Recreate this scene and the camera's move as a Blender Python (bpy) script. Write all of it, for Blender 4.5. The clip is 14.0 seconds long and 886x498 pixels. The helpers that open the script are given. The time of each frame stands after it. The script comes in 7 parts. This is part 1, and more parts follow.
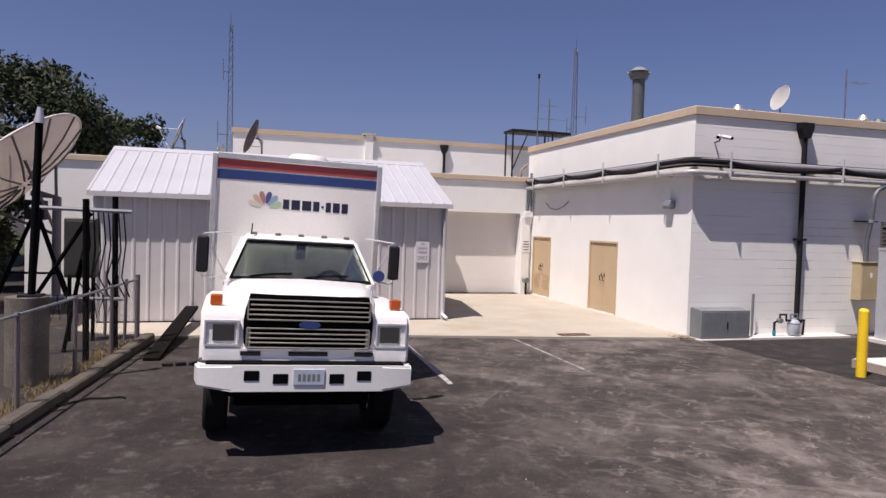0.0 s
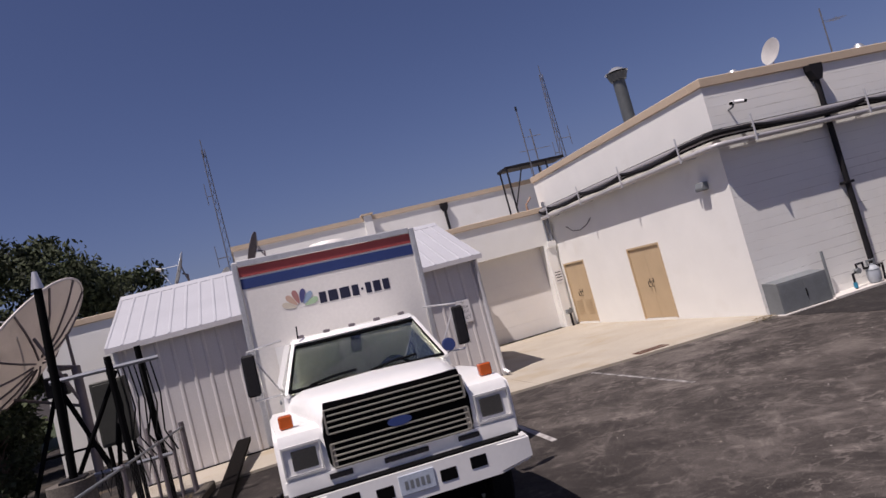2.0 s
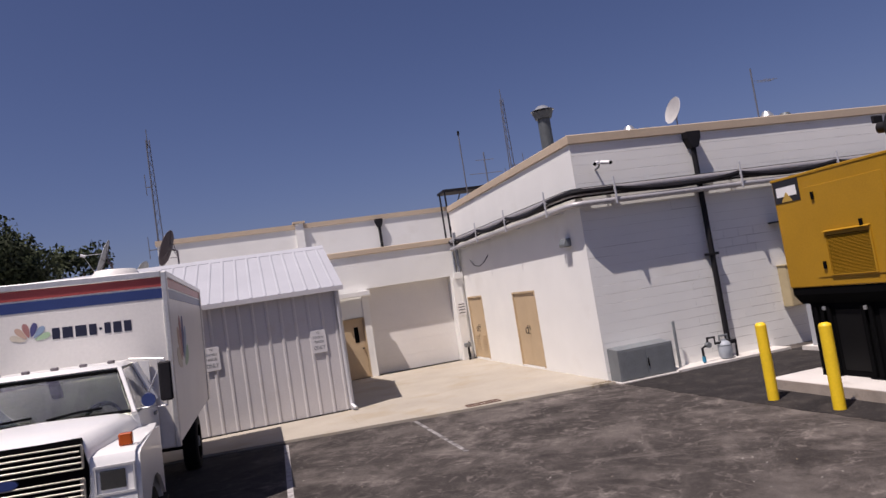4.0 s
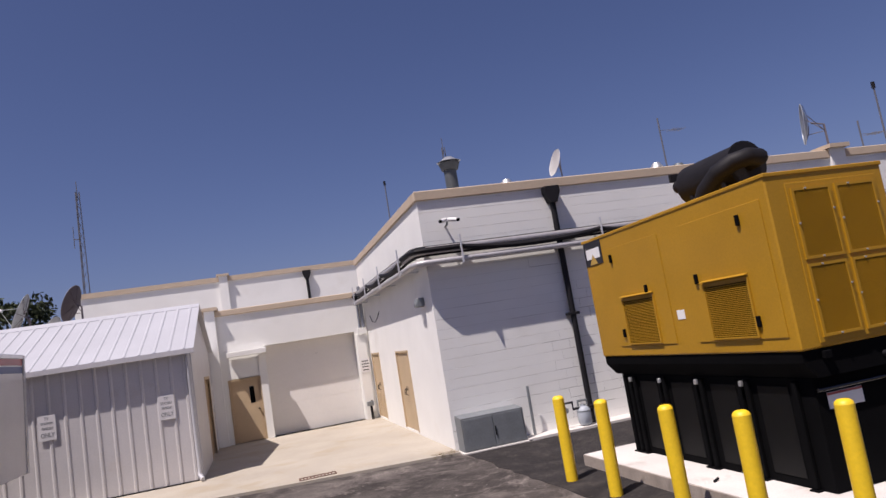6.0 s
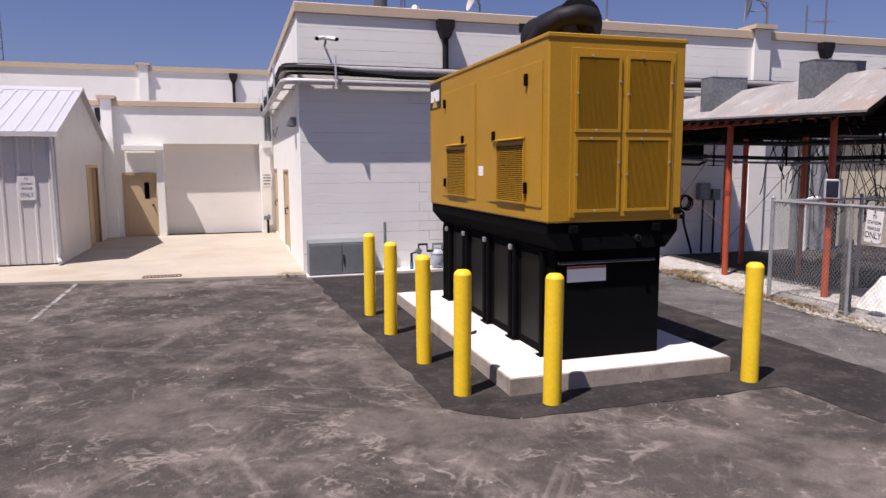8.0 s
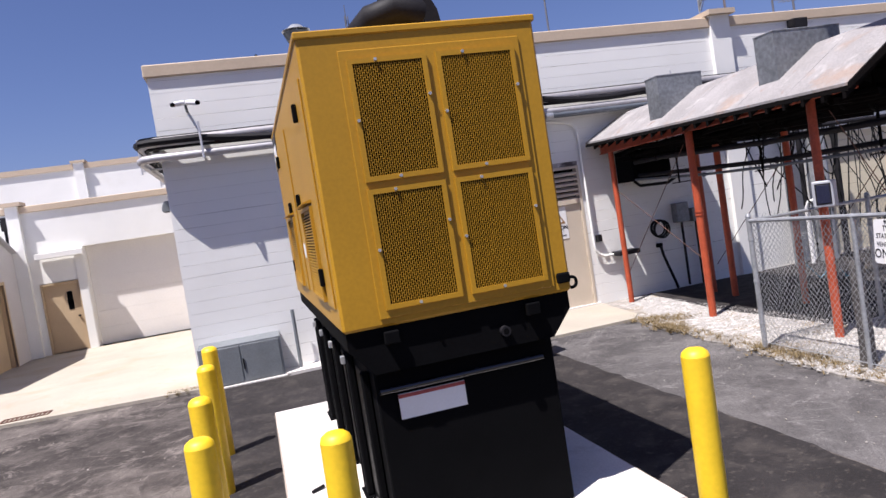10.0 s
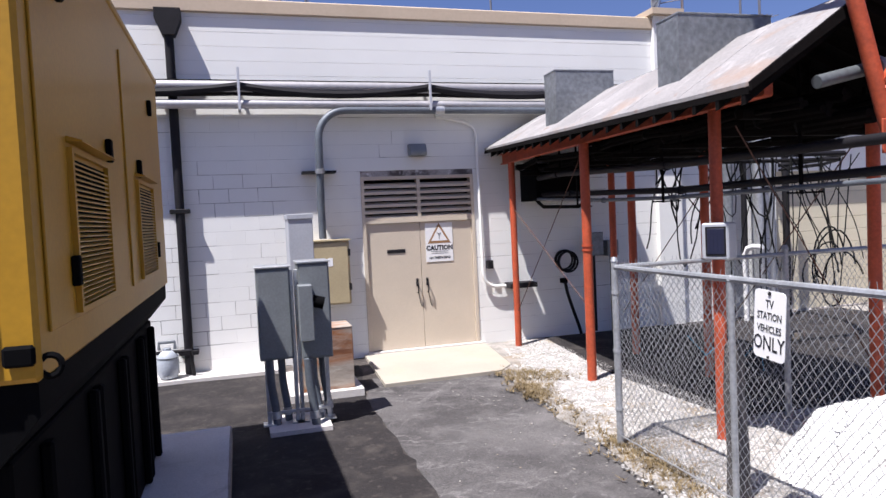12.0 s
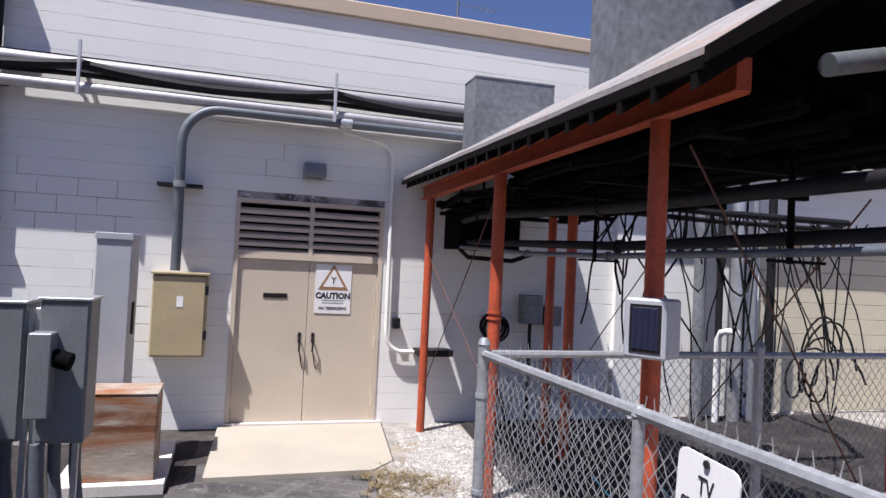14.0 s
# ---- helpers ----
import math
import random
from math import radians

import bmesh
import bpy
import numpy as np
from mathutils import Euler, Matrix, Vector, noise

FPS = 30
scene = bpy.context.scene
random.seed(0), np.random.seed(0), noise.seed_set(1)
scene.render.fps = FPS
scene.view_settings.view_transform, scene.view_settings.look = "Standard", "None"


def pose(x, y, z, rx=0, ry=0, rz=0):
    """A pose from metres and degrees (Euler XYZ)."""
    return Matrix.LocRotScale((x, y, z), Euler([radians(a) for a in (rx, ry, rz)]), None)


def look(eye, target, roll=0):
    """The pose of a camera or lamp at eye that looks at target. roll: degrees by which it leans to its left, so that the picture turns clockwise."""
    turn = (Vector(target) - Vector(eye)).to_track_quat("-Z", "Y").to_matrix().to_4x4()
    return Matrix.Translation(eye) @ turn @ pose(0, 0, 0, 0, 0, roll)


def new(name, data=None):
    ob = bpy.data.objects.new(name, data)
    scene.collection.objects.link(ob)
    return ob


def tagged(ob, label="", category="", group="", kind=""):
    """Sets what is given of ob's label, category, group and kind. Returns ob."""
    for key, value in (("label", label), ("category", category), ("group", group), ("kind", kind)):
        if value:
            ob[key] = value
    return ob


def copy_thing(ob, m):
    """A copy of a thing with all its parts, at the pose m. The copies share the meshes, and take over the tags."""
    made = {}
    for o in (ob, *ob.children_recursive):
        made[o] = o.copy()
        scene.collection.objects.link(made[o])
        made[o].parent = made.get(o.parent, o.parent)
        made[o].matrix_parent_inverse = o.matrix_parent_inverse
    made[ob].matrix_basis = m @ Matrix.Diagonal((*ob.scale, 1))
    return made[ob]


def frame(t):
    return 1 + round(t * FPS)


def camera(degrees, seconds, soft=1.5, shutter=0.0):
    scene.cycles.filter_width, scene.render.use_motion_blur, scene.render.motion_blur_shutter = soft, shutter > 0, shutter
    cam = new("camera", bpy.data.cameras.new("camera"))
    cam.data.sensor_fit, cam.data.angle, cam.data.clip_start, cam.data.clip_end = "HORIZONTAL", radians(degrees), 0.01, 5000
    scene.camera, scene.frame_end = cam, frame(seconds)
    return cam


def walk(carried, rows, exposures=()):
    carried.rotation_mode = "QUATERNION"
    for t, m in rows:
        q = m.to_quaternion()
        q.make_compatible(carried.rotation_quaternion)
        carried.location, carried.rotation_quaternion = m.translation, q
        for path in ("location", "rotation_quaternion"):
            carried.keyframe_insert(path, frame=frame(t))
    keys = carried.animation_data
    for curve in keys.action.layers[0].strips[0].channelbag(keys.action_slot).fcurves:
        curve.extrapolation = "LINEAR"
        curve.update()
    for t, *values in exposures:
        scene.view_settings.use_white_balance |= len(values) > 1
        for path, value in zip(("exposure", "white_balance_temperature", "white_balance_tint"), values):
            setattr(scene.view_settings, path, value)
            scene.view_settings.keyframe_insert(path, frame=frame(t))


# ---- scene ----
cam = camera(66.0, 14.0)
ROWS = [
    (0.0, 0.413, 1.295, 2.419, 87.92, -1.72, -16.15),
    (0.5, 0.193, 1.837, 2.378, 94.01, 1.32, -16.80),
    (1.0, -0.009, 2.273, 2.427, 99.96, 5.94, -16.90),
    (1.5, -0.021, 2.436, 2.418, 98.06, 7.80, -15.67),
    (2.0, 0.121, 2.435, 2.342, 93.34, 14.97, -15.33),
    (2.5, 0.625, 2.281, 2.292, 94.30, 13.15, -13.33),
    (3.0, 1.484, 1.971, 2.297, 93.51, 13.54, -13.32),
    (3.5, 2.400, 1.708, 2.325, 89.93, 9.27, -14.06),
    (4.0, 3.330, 1.624, 2.405, 93.56, 8.87, -15.38),
    (4.2, 3.709, 1.560, 2.360, 98.00, 9.52, -15.34),
    (6.3, 7.035, 1.302, 2.254, 96.78, 9.04, -14.65),
    (6.5, 7.247, 1.313, 2.204, 95.74, 8.09, -13.69),
    (7.0, 8.030, 1.225, 2.214, 91.76, 2.05, -13.35),
    (7.5, 8.490, 0.942, 2.178, 91.00, -0.89, -14.06),
    (8.0, 8.834, 0.925, 2.128, 83.10, 0.34, -17.11),
    (8.5, 9.183, 1.221, 2.210, 84.89, 8.15, -17.41),
    (8.7, 9.314, 1.398, 2.215, 86.49, 10.85, -18.03),
    (10.8, 12.339, 3.539, 2.132, 87.49, 7.82, -15.08),
    (11.0, 12.490, 3.662, 2.105, 87.84, 9.03, -16.56),
    (11.5, 13.249, 4.157, 2.023, 86.51, 6.60, -16.26),
    (12.0, 13.841, 4.444, 2.038, 87.47, 2.70, -16.68),
    (12.5, 14.357, 4.775, 1.989, 86.39, -0.37, -16.71),
    (13.0, 14.820, 5.177, 1.933, 86.58, 0.57, -15.38),
    (13.5, 15.161, 5.785, 1.954, 93.28, 3.74, -17.87),
    (14.0, 15.574, 6.204, 2.002, 91.60, -2.75, -17.40),
]
EXPOSURES = [(0.0, 0.37, 6500, 18), (0.6, 0.21, 6500, 19), (1.5, 0.03, 6500, 19), (2.5, -0.01, 6500, 19), (3.5, -0.07, 6500, 19), (4.1, 0.09, 6500, 19), (6.5, 0.29, 6400, 19), (7.5, 0.47, 6400, 19), (8.5, 0.51, 6400, 19), (11.0, 0.95, 5930, 14), (12.0, 0.95, 5980, 14), (13.0, 0.81, 5980, 14), (13.5, 0.84, 5980, 14), (14.0, 0.74, 5980, 14)]
walk(cam, [(t, pose(x, y, z, rx, ry, rz)) for t, x, y, z, rx, ry, rz in ROWS], EXPOSURES)

# ---- world, sun ----
SHADOW = Vector((0.39, 0.235, -1.0))
world = bpy.data.worlds.new("sky")
scene.world = world
world.use_nodes = True
wn = world.node_tree
sky = wn.nodes.new("ShaderNodeTexSky")
sky.sky_type, sky.sun_disc = "NISHITA", False
sky.sun_elevation, sky.sun_rotation = radians(65.5), math.atan2(-0.39, -0.235)
sky.altitude, sky.air_density, sky.dust_density, sky.ozone_density = 200, 1.0, 1.1, 5.0
wn.nodes["Background"].inputs[1].default_value = 0.052
haze = wn.nodes.new("ShaderNodeMix")
haze.data_type, haze.blend_type = "RGBA", "MULTIPLY"
haze.inputs[0].default_value, haze.inputs[7].default_value = 1.0, (1.02, 0.91, 1.09, 1)
wn.links.new(sky.outputs[0], haze.inputs[6])
wn.links.new(haze.outputs[2], wn.nodes["Background"].inputs[0])
sun = new("sun", bpy.data.lights.new("sun", "SUN"))
sun.data.energy, sun.data.angle, sun.data.color = 5.0, radians(0.53), (1.0, 0.94, 0.86)
sun.matrix_world = look((-20, -12, 50), Vector((-20, -12, 50)) + SHADOW)


# ---- materials ----
def mat(name, col, rough=0.6, metal=0.0, var=0.10, scale=3.0, fine=60.0, bump=0.15, stain=None, rand=0.0, coat=0.0, stretch=(1, 1, 1), spec=0.5):
    """Base colour varied at two scales, with optional stains (colour, low, high, scale) and a random shift for each object."""
    m = bpy.data.materials.new(name)
    m.use_nodes = True
    nt = m.node_tree
    b = nt.nodes["Principled BSDF"]
    geo = nt.nodes.new("ShaderNodeNewGeometry")
    mp = nt.nodes.new("ShaderNodeMapping")
    mp.inputs["Scale"].default_value = stretch
    nt.links.new(geo.outputs["Position"], mp.inputs[0])

    def noise_tex(s, d=4):
        n = nt.nodes.new("ShaderNodeTexNoise")
        n.inputs["Scale"].default_value, n.inputs["Detail"].default_value = s, d
        nt.links.new(mp.outputs[0], n.inputs["Vector"])
        return n

    def mix(kind, fac, a, c):
        x = nt.nodes.new("ShaderNodeMix")
        x.data_type, x.blend_type = "RGBA", kind
        for sock, v in ((x.inputs[0], fac), (x.inputs[6], a), (x.inputs[7], c)):
            if isinstance(v, (int, float)):
                sock.default_value = v
            elif isinstance(v, tuple):
                sock.default_value = (*v[:3], 1)
            else:
                nt.links.new(v, sock)
        return x.outputs[2]

    n1, n2 = noise_tex(scale), noise_tex(fine, 3)
    lo, hi = tuple(c * (1 - var) for c in col), tuple(min(1, c * (1 + var)) for c in col)
    r1 = nt.nodes.new("ShaderNodeMapRange")
    r1.inputs[1].default_value, r1.inputs[2].default_value = 0.3, 0.7
    nt.links.new(n1.outputs[0], r1.inputs[0])
    out = mix("MIX", r1.outputs[0], lo, hi)
    r2 = nt.nodes.new("ShaderNodeMapRange")
    r2.inputs[1].default_value, r2.inputs[2].default_value = 0.3, 0.7
    r2.inputs[3].default_value, r2.inputs[4].default_value = 1 - var, 1 + var
    nt.links.new(n2.outputs[0], r2.inputs[0])
    out = mix("MULTIPLY", 1.0, out, r2.outputs[0])
    for st in stain or ():
        n3 = noise_tex(st[3], 9)
        n3.inputs["Roughness"].default_value = 0.62
        n3.inputs["Distortion"].default_value = st[4] if len(st) > 4 else 0.0
        r3 = nt.nodes.new("ShaderNodeMapRange")
        r3.inputs[1].default_value, r3.inputs[2].default_value = st[1], st[2]
        nt.links.new(n3.outputs[0], r3.inputs[0])
        out = mix("MIX", r3.outputs[0], out, st[0])
    if rand:
        oi = nt.nodes.new("ShaderNodeObjectInfo")
        r4 = nt.nodes.new("ShaderNodeMapRange")
        r4.inputs[3].default_value, r4.inputs[4].default_value = 1 - rand, 1 + rand
        nt.links.new(oi.outputs["Random"], r4.inputs[0])
        out = mix("MULTIPLY", 1.0, out, r4.outputs[0])
    nt.links.new(out, b.inputs["Base Color"])
    b.inputs["Roughness"].default_value, b.inputs["Metallic"].default_value = rough, metal
    b.inputs["Coat Weight"].default_value, b.inputs["Specular IOR Level"].default_value = coat, spec
    if bump:
        bp = nt.nodes.new("ShaderNodeBump")
        bp.inputs["Strength"].default_value, bp.inputs["Distance"].default_value = bump, 0.01
        nt.links.new(n2.outputs[0], bp.inputs["Height"])
        nt.links.new(bp.outputs[0], b.inputs["Normal"])
    return m


def asphalt(name, dark, mid, scuff, wear_x, amount, specks):
    """Asphalt with soft tone patches, streaky pale scuffs, dark blotches and pale stone specks; wear_x: from where to where along x the wear sets in."""
    m = bpy.data.materials.new(name)
    m.use_nodes = True
    nt = m.node_tree
    b = nt.nodes["Principled BSDF"]
    b.inputs["Roughness"].default_value, b.inputs["Specular IOR Level"].default_value = 0.92, 0.2
    geo = nt.nodes.new("ShaderNodeNewGeometry")

    def tex(scale, detail, rough, turn=0.0, stretch=1.0, bend=0.0):
        mp = nt.nodes.new("ShaderNodeMapping")
        mp.vector_type = "TEXTURE"
        mp.inputs["Rotation"].default_value, mp.inputs["Scale"].default_value = (0, 0, radians(turn)), (1, stretch, 1)
        nt.links.new(geo.outputs["Position"], mp.inputs[0])
        n = nt.nodes.new("ShaderNodeTexNoise")
        for key, v in (("Scale", scale), ("Detail", detail), ("Roughness", rough), ("Distortion", bend)):
            n.inputs[key].default_value = v
        nt.links.new(mp.outputs[0], n.inputs["Vector"])
        return n.outputs[0]

    def ramp(v, lo, hi, a=0.0, c=1.0):
        r = nt.nodes.new("ShaderNodeMapRange")
        r.interpolation_type = "SMOOTHSTEP"
        for i, x in enumerate((lo, hi, a, c)):
            r.inputs[i + 1].default_value = x
        nt.links.new(v, r.inputs[0])
        return r.outputs[0]

    def calc(op, a, c):
        n = nt.nodes.new("ShaderNodeMath")
        n.operation = op
        for sock, v in zip(n.inputs, (a, c)):
            if isinstance(v, (int, float)):
                sock.default_value = v
            else:
                nt.links.new(v, sock)
        return n.outputs[0]

    def mix(fac, a, c, kind="MIX"):
        x = nt.nodes.new("ShaderNodeMix")
        x.data_type, x.blend_type = "RGBA", kind
        for sock, v in ((x.inputs[0], fac), (x.inputs[6], a), (x.inputs[7], c)):
            if isinstance(v, (int, float)):
                sock.default_value = v
            elif isinstance(v, tuple):
                sock.default_value = (*v, 1)
            else:
                nt.links.new(v, sock)
        return x.outputs[2]

    sep = nt.nodes.new("ShaderNodeSeparateXYZ")
    nt.links.new(geo.outputs["Position"], sep.inputs[0])
    wear = ramp(calc("ADD", sep.outputs[0], calc("MULTIPLY", tex(0.35, 3, 0.5), 3.0)), wear_x[0] + 1.5, wear_x[1] + 1.5, amount * 0.15, amount)
    wear = calc("ADD", wear, calc("MULTIPLY", wear, ramp(sep.outputs[1], 9.0, 4.0, 0.0, 0.55)))
    grain = tex(130, 3, 0.6)
    out = mix(ramp(tex(0.55, 6, 0.6), 0.35, 0.65), dark, mid)
    out = mix(calc("MULTIPLY", wear, ramp(tex(0.9, 8, 0.68), 0.45, 0.68, 0, 0.62)), out, scuff)
    out = mix(calc("MULTIPLY", wear, 0.24), out, tuple(0.5 * c for c in scuff))
    for scale, turn, stretch, lo, hi, most in ((1.5, 38, 2.6, 0.52, 0.74, 0.5), (1.7, -24, 3.0, 0.54, 0.74, 0.5), (2.6, 62, 9.0, 0.57, 0.74, 0.5), (3.2, -38, 10.0, 0.58, 0.76, 0.5), (3.6, 12, 8.0, 0.58, 0.76, 0.45)):
        out = mix(calc("MULTIPLY", wear, ramp(tex(scale, 9, 0.68, turn, stretch, 0.25), lo, hi, 0, most)), out, scuff)
    for scale, bend in ((1.3, 0.6), (0.8, 0.3)):
        line = calc("ABSOLUTE", calc("SUBTRACT", tex(scale, 5, 0.6, 0, 1, bend), 0.5), 0)
        broken = calc("MULTIPLY", ramp(line, 0.0, 0.018, 0.5, 0.0), ramp(tex(3.0, 4, 0.6), 0.45, 0.6))
        out = mix(calc("MULTIPLY", wear, broken), out, scuff)
    out = mix(ramp(tex(1.3, 6, 0.6), 0.50, 0.72, 0, 0.6), out, dark)
    out = mix(ramp(tex(0.45, 6, 0.62), 0.50, 0.66, 0, 0.45), out, dark)
    out = mix(ramp(tex(3.5, 7, 0.7), 0.52, 0.76, 0, 0.3), out, scuff)
    out = mix(calc("MULTIPLY", wear, ramp(tex(11, 6, 0.72), 0.54, 0.74, 0, 0.22)), out, scuff)
    out = mix(ramp(tex(6, 6, 0.7), 0.54, 0.74, 0, 0.3), out, dark)
    out = mix(1.0, out, ramp(grain, 0.3, 0.7, 0.62, 1.38), "MULTIPLY")
    out = mix(ramp(tex(46, 1, 0.5), 0.70, 0.75, 0, specks), out, (0.48, 0.45, 0.42))
    nt.links.new(out, b.inputs["Base Color"])
    bp = nt.nodes.new("ShaderNodeBump")
    bp.inputs["Strength"].default_value, bp.inputs["Distance"].default_value = 0.6, 0.01
    nt.links.new(grain, bp.inputs["Height"])
    nt.links.new(bp.outputs[0], b.inputs["Normal"])
    return m


M_ASPHALT = asphalt("asphalt", (0.017, 0.0142, 0.0138), (0.034, 0.0285, 0.027), (0.265, 0.23, 0.207), (2.0, 6.0), 0.95, 0.3)
M_LANE = asphalt("worn_asphalt", (0.052, 0.048, 0.048), (0.10, 0.094, 0.092), (0.22, 0.205, 0.20), (-50, -40), 0.9, 0.35)
M_PATCH = mat("new_asphalt_and_shade", (0.026, 0.023, 0.023), 0.9, spec=0.2, var=0.25, scale=1.5, fine=90, bump=0.5, stain=(((0.06, 0.052, 0.047), 0.50, 0.74, 3.0, 0.3), ((0.075, 0.065, 0.058), 0.56, 0.72, 14.0)))
M_CONC = mat("concrete", (0.375, 0.335, 0.275), 0.85, var=0.08, scale=0.8, fine=90, bump=0.2, stain=(((0.33, 0.27, 0.18), 0.52, 0.76, 0.9, 0.4), ((0.27, 0.22, 0.15), 0.62, 0.76, 3.5, 0.3)))
M_PAD = mat("pad_concrete", (0.60, 0.565, 0.53), 0.85, var=0.09, scale=1.5, fine=60, bump=0.2, stain=(((0.42, 0.38, 0.34), 0.58, 0.76, 2.2, 0.5),))
M_DIRT = mat("dirt", (0.024, 0.019, 0.016), 0.95, var=0.3, scale=2, fine=40, bump=0.8, stain=(((0.10, 0.068, 0.04), 0.56, 0.74, 2.2),))
M_LAWN = mat("lawn", (0.032, 0.045, 0.016), 0.95, var=0.35, scale=1.5, fine=50, bump=0.8)
M_GRAVELBED = mat("gravel_bed", (0.27, 0.25, 0.225), 0.95, var=0.3, scale=4, fine=45, bump=1.0, stain=(((0.24, 0.18, 0.11), 0.52, 0.68, 1.3),))
M_GRAVEL = mat("gravel", (0.38, 0.365, 0.345), 0.9, var=0.3, scale=9, fine=90, bump=0.3)
M_STRAW = mat("dry_grass", (0.19, 0.14, 0.07), 0.9, var=0.25, scale=6, bump=0)
M_WHITE = mat("painted_block", (0.785, 0.778, 0.745), 0.75, var=0.025, scale=1.2, fine=70, bump=0.25, stain=(((0.71, 0.69, 0.64), 0.56, 0.8, 0.7),))
M_BLOCK = mat("painted_block_piece", (0.785, 0.778, 0.745), 0.75, var=0.025, scale=1.2, fine=70, bump=0.25, rand=0.015, stain=(((0.71, 0.69, 0.64), 0.56, 0.8, 0.7),))
M_JOINT = mat("mortar", (0.36, 0.325, 0.305), 0.85, var=0.2, scale=3, fine=60, bump=0.2, stain=(((0.09, 0.075, 0.07), 0.46, 0.58, 3.5), ((0.66, 0.63, 0.61), 0.54, 0.62, 5.0)))
M_CAP = mat("parapet_cap", (0.50, 0.40, 0.295), 0.7, var=0.035, scale=1.5, fine=18, bump=0.03, stain=(((0.44, 0.34, 0.24), 0.55, 0.8, 1.2),))
M_ROOF = mat("flat_roof", (0.35, 0.33, 0.31), 0.9, var=0.15, scale=1, fine=40, bump=0.4)
M_TAN = mat("tan_door", (0.48, 0.36, 0.225), 0.6, var=0.04, scale=2, fine=60, bump=0.05)
M_BEIGE = mat("beige_door", (0.56, 0.48, 0.38), 0.6, var=0.04, scale=2, fine=60, bump=0.05)
M_GARAGE = mat("garage_door", (0.73, 0.70, 0.665), 0.65, var=0.03, scale=1, fine=40, bump=0.08)
M_SHED = mat("shed_panel", (0.59, 0.565, 0.565), 0.45, metal=0.15, var=0.04, scale=1.2, fine=30, bump=0.05, stain=(((0.52, 0.46, 0.42), 0.6, 0.85, 1.6),))
M_SHEDROOF = mat("shed_roof", (0.52, 0.52, 0.545), 0.4, metal=0.2, var=0.04, scale=1.2, fine=30, bump=0.05)
M_GALV = mat("galvanized", (0.52, 0.53, 0.54), 0.42, metal=0.75, var=0.12, scale=5, fine=40, bump=0.05)
M_METER = mat("meter_grey", (0.36, 0.39, 0.43), 0.5, var=0.08, scale=4, fine=40, bump=0.05)
M_GREY = mat("grey_enamel", (0.19, 0.205, 0.215), 0.5, metal=0.2, var=0.08, scale=4, fine=50, bump=0.05)
M_DUCT = mat("dull_sheet_metal", (0.20, 0.21, 0.222), 0.55, metal=0.4, var=0.2, scale=2.5, fine=20, bump=0.1)
M_PIPE = mat("conduit", (0.26, 0.27, 0.30), 0.42, metal=0.4, var=0.12, scale=4, fine=40, bump=0.05)
M_DARK = mat("dark_pipe", (0.013, 0.012, 0.014), 0.6, spec=0.2, var=0.2, scale=4, bump=0.1)
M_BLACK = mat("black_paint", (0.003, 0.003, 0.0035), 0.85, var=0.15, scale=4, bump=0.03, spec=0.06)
M_TANK = mat("satin_black", (0.0045, 0.0045, 0.005), 0.5, var=0.1, scale=2, bump=0.02, spec=0.16)
M_RUBBER = mat("rubber", (0.009, 0.009, 0.009), 0.85, spec=0.2, var=0.15, scale=8, bump=0.3)
M_YELLOW = mat("generator_yellow", (0.395, 0.208, 0.010), 0.5, var=0.06, scale=1.5, fine=40, bump=0.03, coat=0.04, spec=0.35)
M_BOLLARD = mat("bollard_yellow", (0.80, 0.53, 0.015), 0.5, var=0.05, scale=4, fine=30, bump=0.05, stain=(((0.55, 0.35, 0.03), 0.66, 0.8, 9.0),))
M_RED = mat("oxide_red", (0.40, 0.07, 0.025), 0.55, var=0.15, scale=5, fine=40, bump=0.1, stain=(((0.27, 0.05, 0.025), 0.56, 0.75, 7.0),))
M_SHINGLE = mat("weathered_roofing", (0.26, 0.245, 0.24), 0.9, var=0.14, scale=2, fine=40, bump=0.4, stain=(((0.29, 0.19, 0.13), 0.56, 0.74, 1.3, 0.5), ((0.40, 0.38, 0.365), 0.56, 0.74, 3.2), ((0.24, 0.13, 0.09), 0.63, 0.78, 3.6)))
# darker than bare timber: the shade under the canopy is put into this colour
M_TIMBER = mat("timber_and_shade", (0.005, 0.0038, 0.0035), 0.9, spec=0.1, var=0.25, scale=5, fine=30, bump=0.2)
M_TRUCK = mat("truck_white", (0.80, 0.79, 0.77), 0.3, var=0.02, scale=2, fine=20, bump=0, coat=0.4)
M_BOX = mat("truck_body_white", (0.74, 0.71, 0.67), 0.4, var=0.03, scale=1.5, fine=25, bump=0.02)
M_ALU = mat("aluminium_trim", (0.62, 0.61, 0.60), 0.35, metal=0.6, var=0.08, scale=5, bump=0.03)
M_SRED = mat("stripe_red", (0.34, 0.06, 0.055), 0.4, var=0.05, bump=0)
M_SBLUE = mat("stripe_blue", (0.025, 0.045, 0.155), 0.4, var=0.05, bump=0)
M_NAVY = mat("lettering_navy", (0.01, 0.012, 0.035), 0.5, var=0.05, bump=0)
M_AMBER = mat("amber_lens", (0.40, 0.075, 0.012), 0.25, var=0.05, bump=0, coat=0.5)
M_BEZEL = mat("lamp_surround", (0.55, 0.54, 0.53), 0.4, metal=0.2, var=0.08, bump=0)
M_LENS = mat("headlamp", (0.085, 0.085, 0.083), 0.12, metal=0.5, var=0.1, bump=0)
M_CHROME = mat("grille_metal", (0.36, 0.335, 0.29), 0.4, metal=0.6, var=0.08, bump=0)
M_SEAT = mat("cab_interior", (0.26, 0.27, 0.21), 0.8, var=0.2, bump=0)
